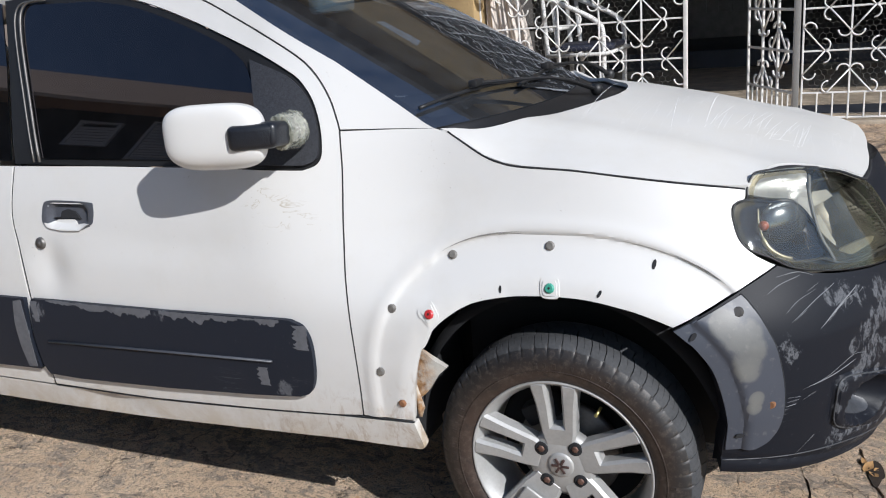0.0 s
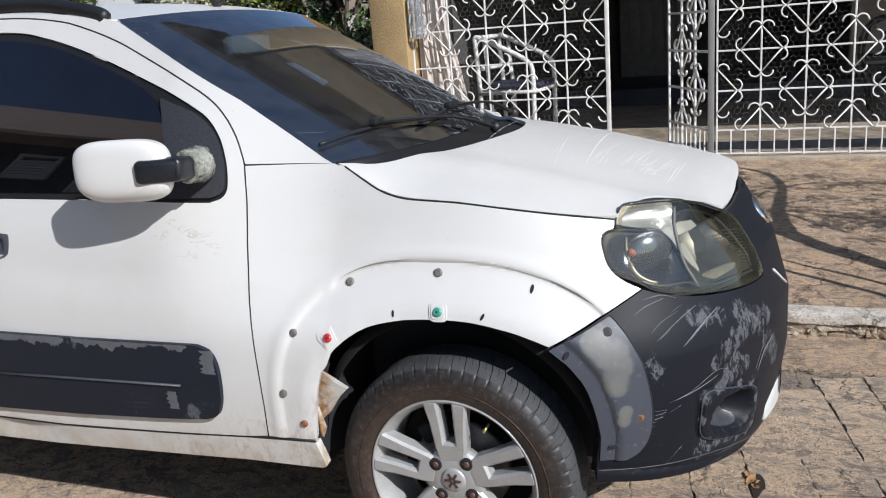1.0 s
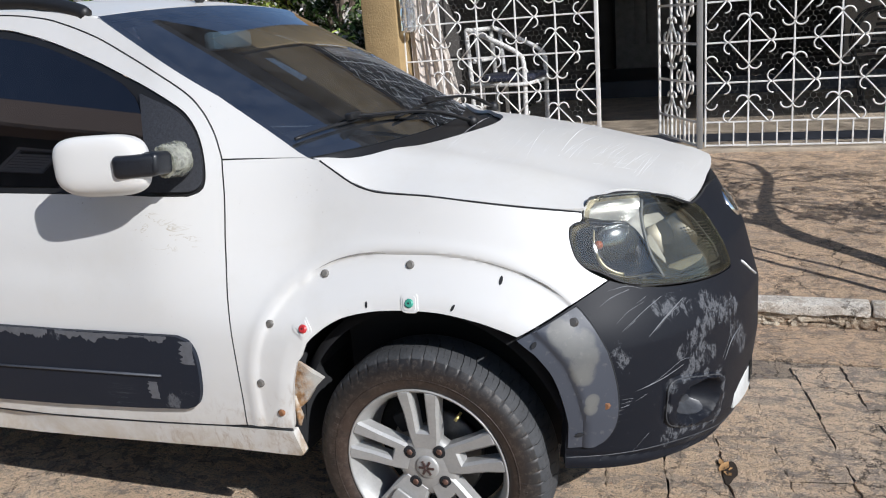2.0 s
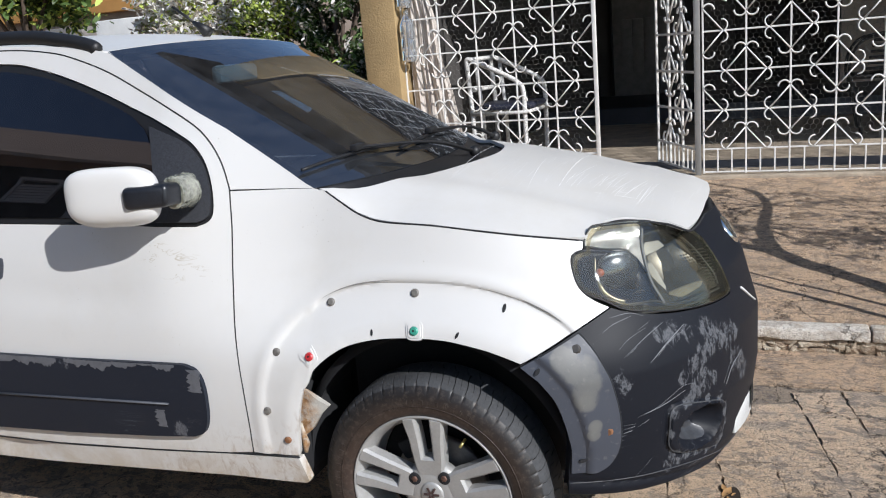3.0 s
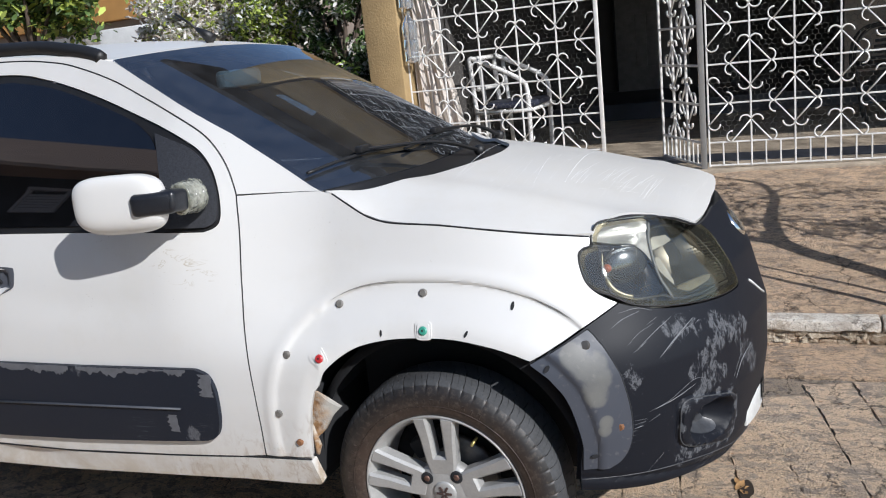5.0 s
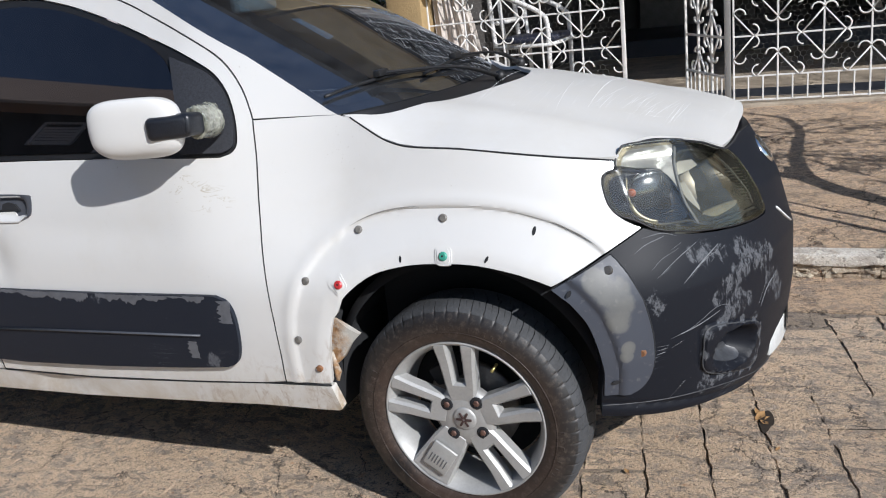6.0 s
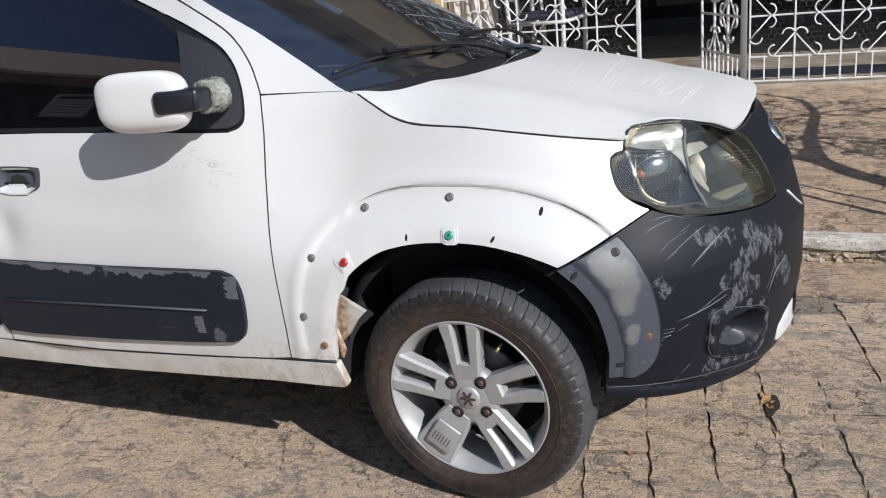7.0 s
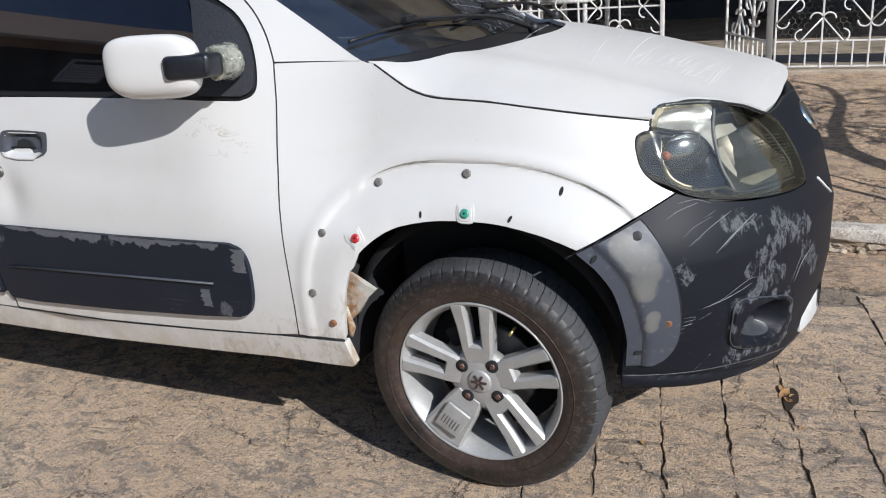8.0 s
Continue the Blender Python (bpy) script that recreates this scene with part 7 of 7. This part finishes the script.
# ---- street tree over the pavement, whose shadow falls there ----
def street_tree(at):
    ob = empty("street_tree", at)
    tagged(ob, "leaning street tree with feathery leaves at the kerb", "tree")
    rnd = random.Random(4)
    bark = basic("pale_bark", (0.2, 0.16, 0.12), 0.9, vary=0.4, scale=25)
    o = Vector(at)

    def limb(name, pts, rs, label=""):
        bm = bmesh.new()
        q = spline([tuple(Vector(p) - o) for p in pts], 5)
        tube(bm, q, list(np.interp(np.linspace(0, 1, len(q)), np.linspace(0, 1, len(rs)), rs)), 9)
        part(name, bm, bark, ob, label)
        return q

    limb("trunk", [(1.69, 2.13, 0.0), (1.66, 2.182, 0.3), (1.631, 2.29, 0.58), (1.617, 2.408, 0.81), (1.658, 2.499, 0.9)], [0.055, 0.042, 0.04, 0.042, 0.04], "leaning forked trunk")
    limb("limb", [(1.617, 2.408, 0.81), (1.74, 2.623, 0.989), (1.952, 2.863, 1.195), (2.069, 3.005, 1.385), (2.099, 3.012, 1.553), (2.125, 3.003, 1.7)], [0.036, 0.025, 0.019, 0.015, 0.010, 0.006])
    limb("limb", [(1.617, 2.408, 0.81), (1.507, 2.445, 0.95), (1.412, 2.505, 1.15)], [0.035, 0.028, 0.016])
    for x0, y0, r in ((1.33, 2.105, 0.013), (1.5, 2.125, 0.010)):
        limb("sucker", [(x0, y0, 0.05), (x0 - 0.004, y0 + 0.003, 0.3), (x0 + 0.004, y0, 0.6), (x0, y0 + 0.01, 0.95)], [r, r, r * 0.8, r * 0.5])
    verts, faces = [], []
    for (sx, sy, sz), h, spread, count in (((1.305, 3.072, 0.226), 1.1, 0.10, 260), ((1.123, 3.035, 0.22), 1.05, 0.09, 200), ((1.42, 2.95, 0.2), 1.1, 0.12, 300), ((0.985, 2.96, 0.208), 0.9, 0.06, 90),
                                           ((1.095, 3.535, 0.3), 1.2, 0.08, 120), ((0.918, 3.685, 0.324), 1.2, 0.06, 60), ((0.548, 3.347, 0.27), 1.2, 0.10, 160), ((0.969, 3.318, 0.265), 1.1, 0.06, 50),
                                           ((0.6, 3.15, 0.24), 1.1, 0.09, 160), ((0.42, 3.75, 0.33), 1.3, 0.09, 150), ((1.45, 3.3, 0.26), 1.2, 0.12, 260), ((1.18, 2.78, 0.18), 0.95, 0.05, 60), ((0.5, 2.95, 0.2), 1.1, 0.1, 160),
                                           ((0.86, 3.2, 0.25), 1.0, 0.05, 40), ((1.25, 3.6, 0.3), 1.3, 0.07, 60), ((0.3, 3.5, 0.3), 1.3, 0.12, 200)):
        c = Vector((sx, sy, sz)) + h * Vector((1.34, -0.71, 1.0))
        root = Vector((1.74, 2.623, 0.989)) if h < 1.15 else Vector((1.952, 2.863, 1.195))
        limb("branch", [root, root.lerp(c, 0.5) + Vector((0, 0, 0.05)), c, c + (c - root).normalized() * 0.12], [0.007, 0.005, 0.003, 0.001])
        for _ in range(count):
            d = Vector((rnd.gauss(0, 1.5), rnd.gauss(0, 0.75), rnd.gauss(0, 0.6))) * spread * 0.8
            e = Euler((rnd.uniform(-1, 1), rnd.uniform(-1, 1), rnd.uniform(0, 6.3))).to_matrix()
            s, k = rnd.uniform(0.015, 0.03), len(verts)
            for q in ((-1, 0, 0), (0, -0.3, 0), (1, 0, 0), (0, 0.3, 0)):
                verts.append(c - o + d + e @ (Vector(q) * s))
            faces.append((k, k + 1, k + 2, k + 3))
    me = bpy.data.meshes.new("leaves")
    me.from_pydata(verts, [], faces)
    me.materials.append(LEAF1)
    lv = new("leaves", me)
    lv.parent = ob
    lv["kind"] = "stuff"
    return ob


street_tree((1.69, 2.13, 0.07))


# ---- road stones: those near the car singly, the rest joined ----
TILT = radians(11.5)
CT, ST = math.cos(TILT), math.sin(TILT)
SW, SL = 0.176, 0.36


def stone_verts(w, l, seed, deep):
    """A worn sett with wavering sides: a top of 4 x 14 points whose outer ring sinks into the joint."""
    rnd = random.Random(seed)
    vs, fs = [], []
    n = 14
    side = [[rnd.uniform(-0.5, 0.5) * (0.013 if deep else 0.002) for _ in range(n)] for _ in range(2)]
    for j in range(n):
        b = -0.5 + j / (n - 1)
        for i, a in enumerate((-0.5, -0.47, 0.47, 0.5)):
            edge = i in (0, 3) or j in (0, n - 1)
            drop = (-0.02 if i in (0, 3) else -0.004) if deep else -0.0012
            x = a * w + side[0 if i < 2 else 1][j]
            vs.append((x, b * l + rnd.uniform(-0.004, 0.004), drop if edge else rnd.uniform(-0.002, 0.002)))
    for j in range(n - 1):
        for i in range(3):
            k = j * 4 + i
            fs.append((k, k + 1, k + 5, k + 4))
    return vs, fs


meshes = {}
for deep in (True, False):
    meshes[deep] = []
    for s in range(14):
        vs, fs = stone_verts(SW + (0.003 if deep else 0.001), SL + 0.004, s, deep)
        me = bpy.data.meshes.new("sett")
        me.from_pydata(vs, [], fs)
        me.materials.append(ROADS)
        meshes[deep].append(me)
rest_v, rest_f = [], []
rnd = random.Random(12)
for col in range(-80, 80):
    shift = rnd.uniform(0, SL)
    for row in range(-30, 16):
        a, b = col * SW, row * SL + shift
        x0, y0 = CT * a - ST * b, ST * a + CT * b
        if not (-12.5 < x0 < 12.5 and -6.5 < y0 < 1.48):
            continue
        z0 = ROAD_Z + rnd.uniform(-0.0008, 0.0008)
        turn = TILT + rnd.uniform(-0.015, 0.015)
        if -1.9 < x0 < 1.7 and -1.0 < y0 < 1.48:
            o = new("sett", meshes[x0 > 0.1 and rnd.random() < 0.8][rnd.randrange(14)])
            o.parent = road
            o.location = (x0, y0, z0)
            o.rotation_euler = (rnd.uniform(-0.003, 0.003), rnd.uniform(-0.004, 0.004), turn)
        elif -6 < x0 < 6 and -4 < y0:
            vs, fs = stone_verts(SW, SL + 0.004, rnd.randrange(1000), x0 > 0.1)
            k = len(rest_v)
            c, s = math.cos(turn), math.sin(turn)
            rest_v += [(x0 + c * p - s * q, y0 + s * p + c * q, z0 + r) for p, q, r in vs]
            rest_f += [tuple(k + i for i in f) for f in fs]
me = bpy.data.meshes.new("setts")
me.from_pydata(rest_v, [], rest_f)
me.materials.append(ROADJ)
o = new("setts", me)
o.parent = road
o["kind"] = "stuff"

# dry leaves and grit lying in the joints
def dry_leaf(at, turn, size):
    bm = bmesh.new()
    v = [bm.verts.new((size * x, size * y, size * z)) for x, y, z in ((-1, 0, 0.1), (-0.4, -0.45, 0.3), (0.3, -0.4, 0.15), (1, 0, 0.35), (0.3, 0.42, 0.3), (-0.4, 0.4, 0.05), (0, 0, 0.0))]
    for i in range(6):
        bm.faces.new((v[i], v[(i + 1) % 6], v[6]))
    bmesh.ops.transform(bm, matrix=Matrix.Translation(at) @ Matrix.Rotation(turn, 4, "Z"), verts=bm.verts[:])
    o = finish("dry_leaf", bm, DRYLEAF)
    tagged(o, "curled dry brown leaf lying in a road joint", "leaf", "fallen leaves")


DRYLEAF = basic("dry_leaf_brown", (0.42, 0.24, 0.1), 0.8, vary=0.4, scale=60)
for x0, y0, s in ((0.665, 0.705, 0.030), (0.678, 0.672, 0.02), (0.655, 0.735, 0.018), (0.685, 0.70, 0.014), (0.72, 0.53, 0.012), (-0.55, -0.35, 0.012), (0.33, 0.33, 0.012)):
    dry_leaf((x0, y0, ROAD_Z + 0.002), rnd.uniform(0, 6), s)
# flat dark disc just above the road stands for the hole's shaded depth
bm = bmesh.new()
ring = [bm.verts.new((0.684 + math.cos(a) * 0.022 * (1 + 0.4 * noise.noise((a, 2, 0))), 0.685 + math.sin(a) * 0.062 * (1 + 0.5 * noise.noise((a, 7, 0))), ROAD_Z + 0.0035)) for a in np.linspace(0, 6.28, 25)[:-1]]
low = bm.verts.new((0.684, 0.685, ROAD_Z + 0.003))
for i in range(24):
    bm.faces.new((ring[i], ring[(i + 1) % 24], low))
tagged(finish("joint_hole", bm, basic("dark_damp_soil", (0.03, 0.02, 0.013), 0.95, vary=0.6, scale=80)), "flat dark patch standing for a shaded hole in a road joint with dry leaves", "hole")
vs, fs = [], []
for _ in range(900):
    x0, y0, s = rnd.uniform(-2.2, 1.8), rnd.uniform(-0.9, 1.9), rnd.uniform(0.0015, 0.005)
    k = len(vs)
    for q in ((1, 0, 0), (-0.5, 0.85, 0), (-0.5, -0.85, 0), (0, 0, 1)):
        vs.append((x0 + q[0] * s * rnd.uniform(0.7, 1.3), y0 + q[1] * s * rnd.uniform(0.7, 1.3), ROAD_Z - 0.001 + q[2] * s))
    fs += [(k, k + 1, k + 3), (k + 1, k + 2, k + 3), (k + 2, k, k + 3)]
me = bpy.data.meshes.new("grit")
me.from_pydata(vs, [], fs)
me.materials.append(MORTAR)
tagged(new("grit", me), "loose grit and crumbs of stone on the road", "grit", kind="stuff")
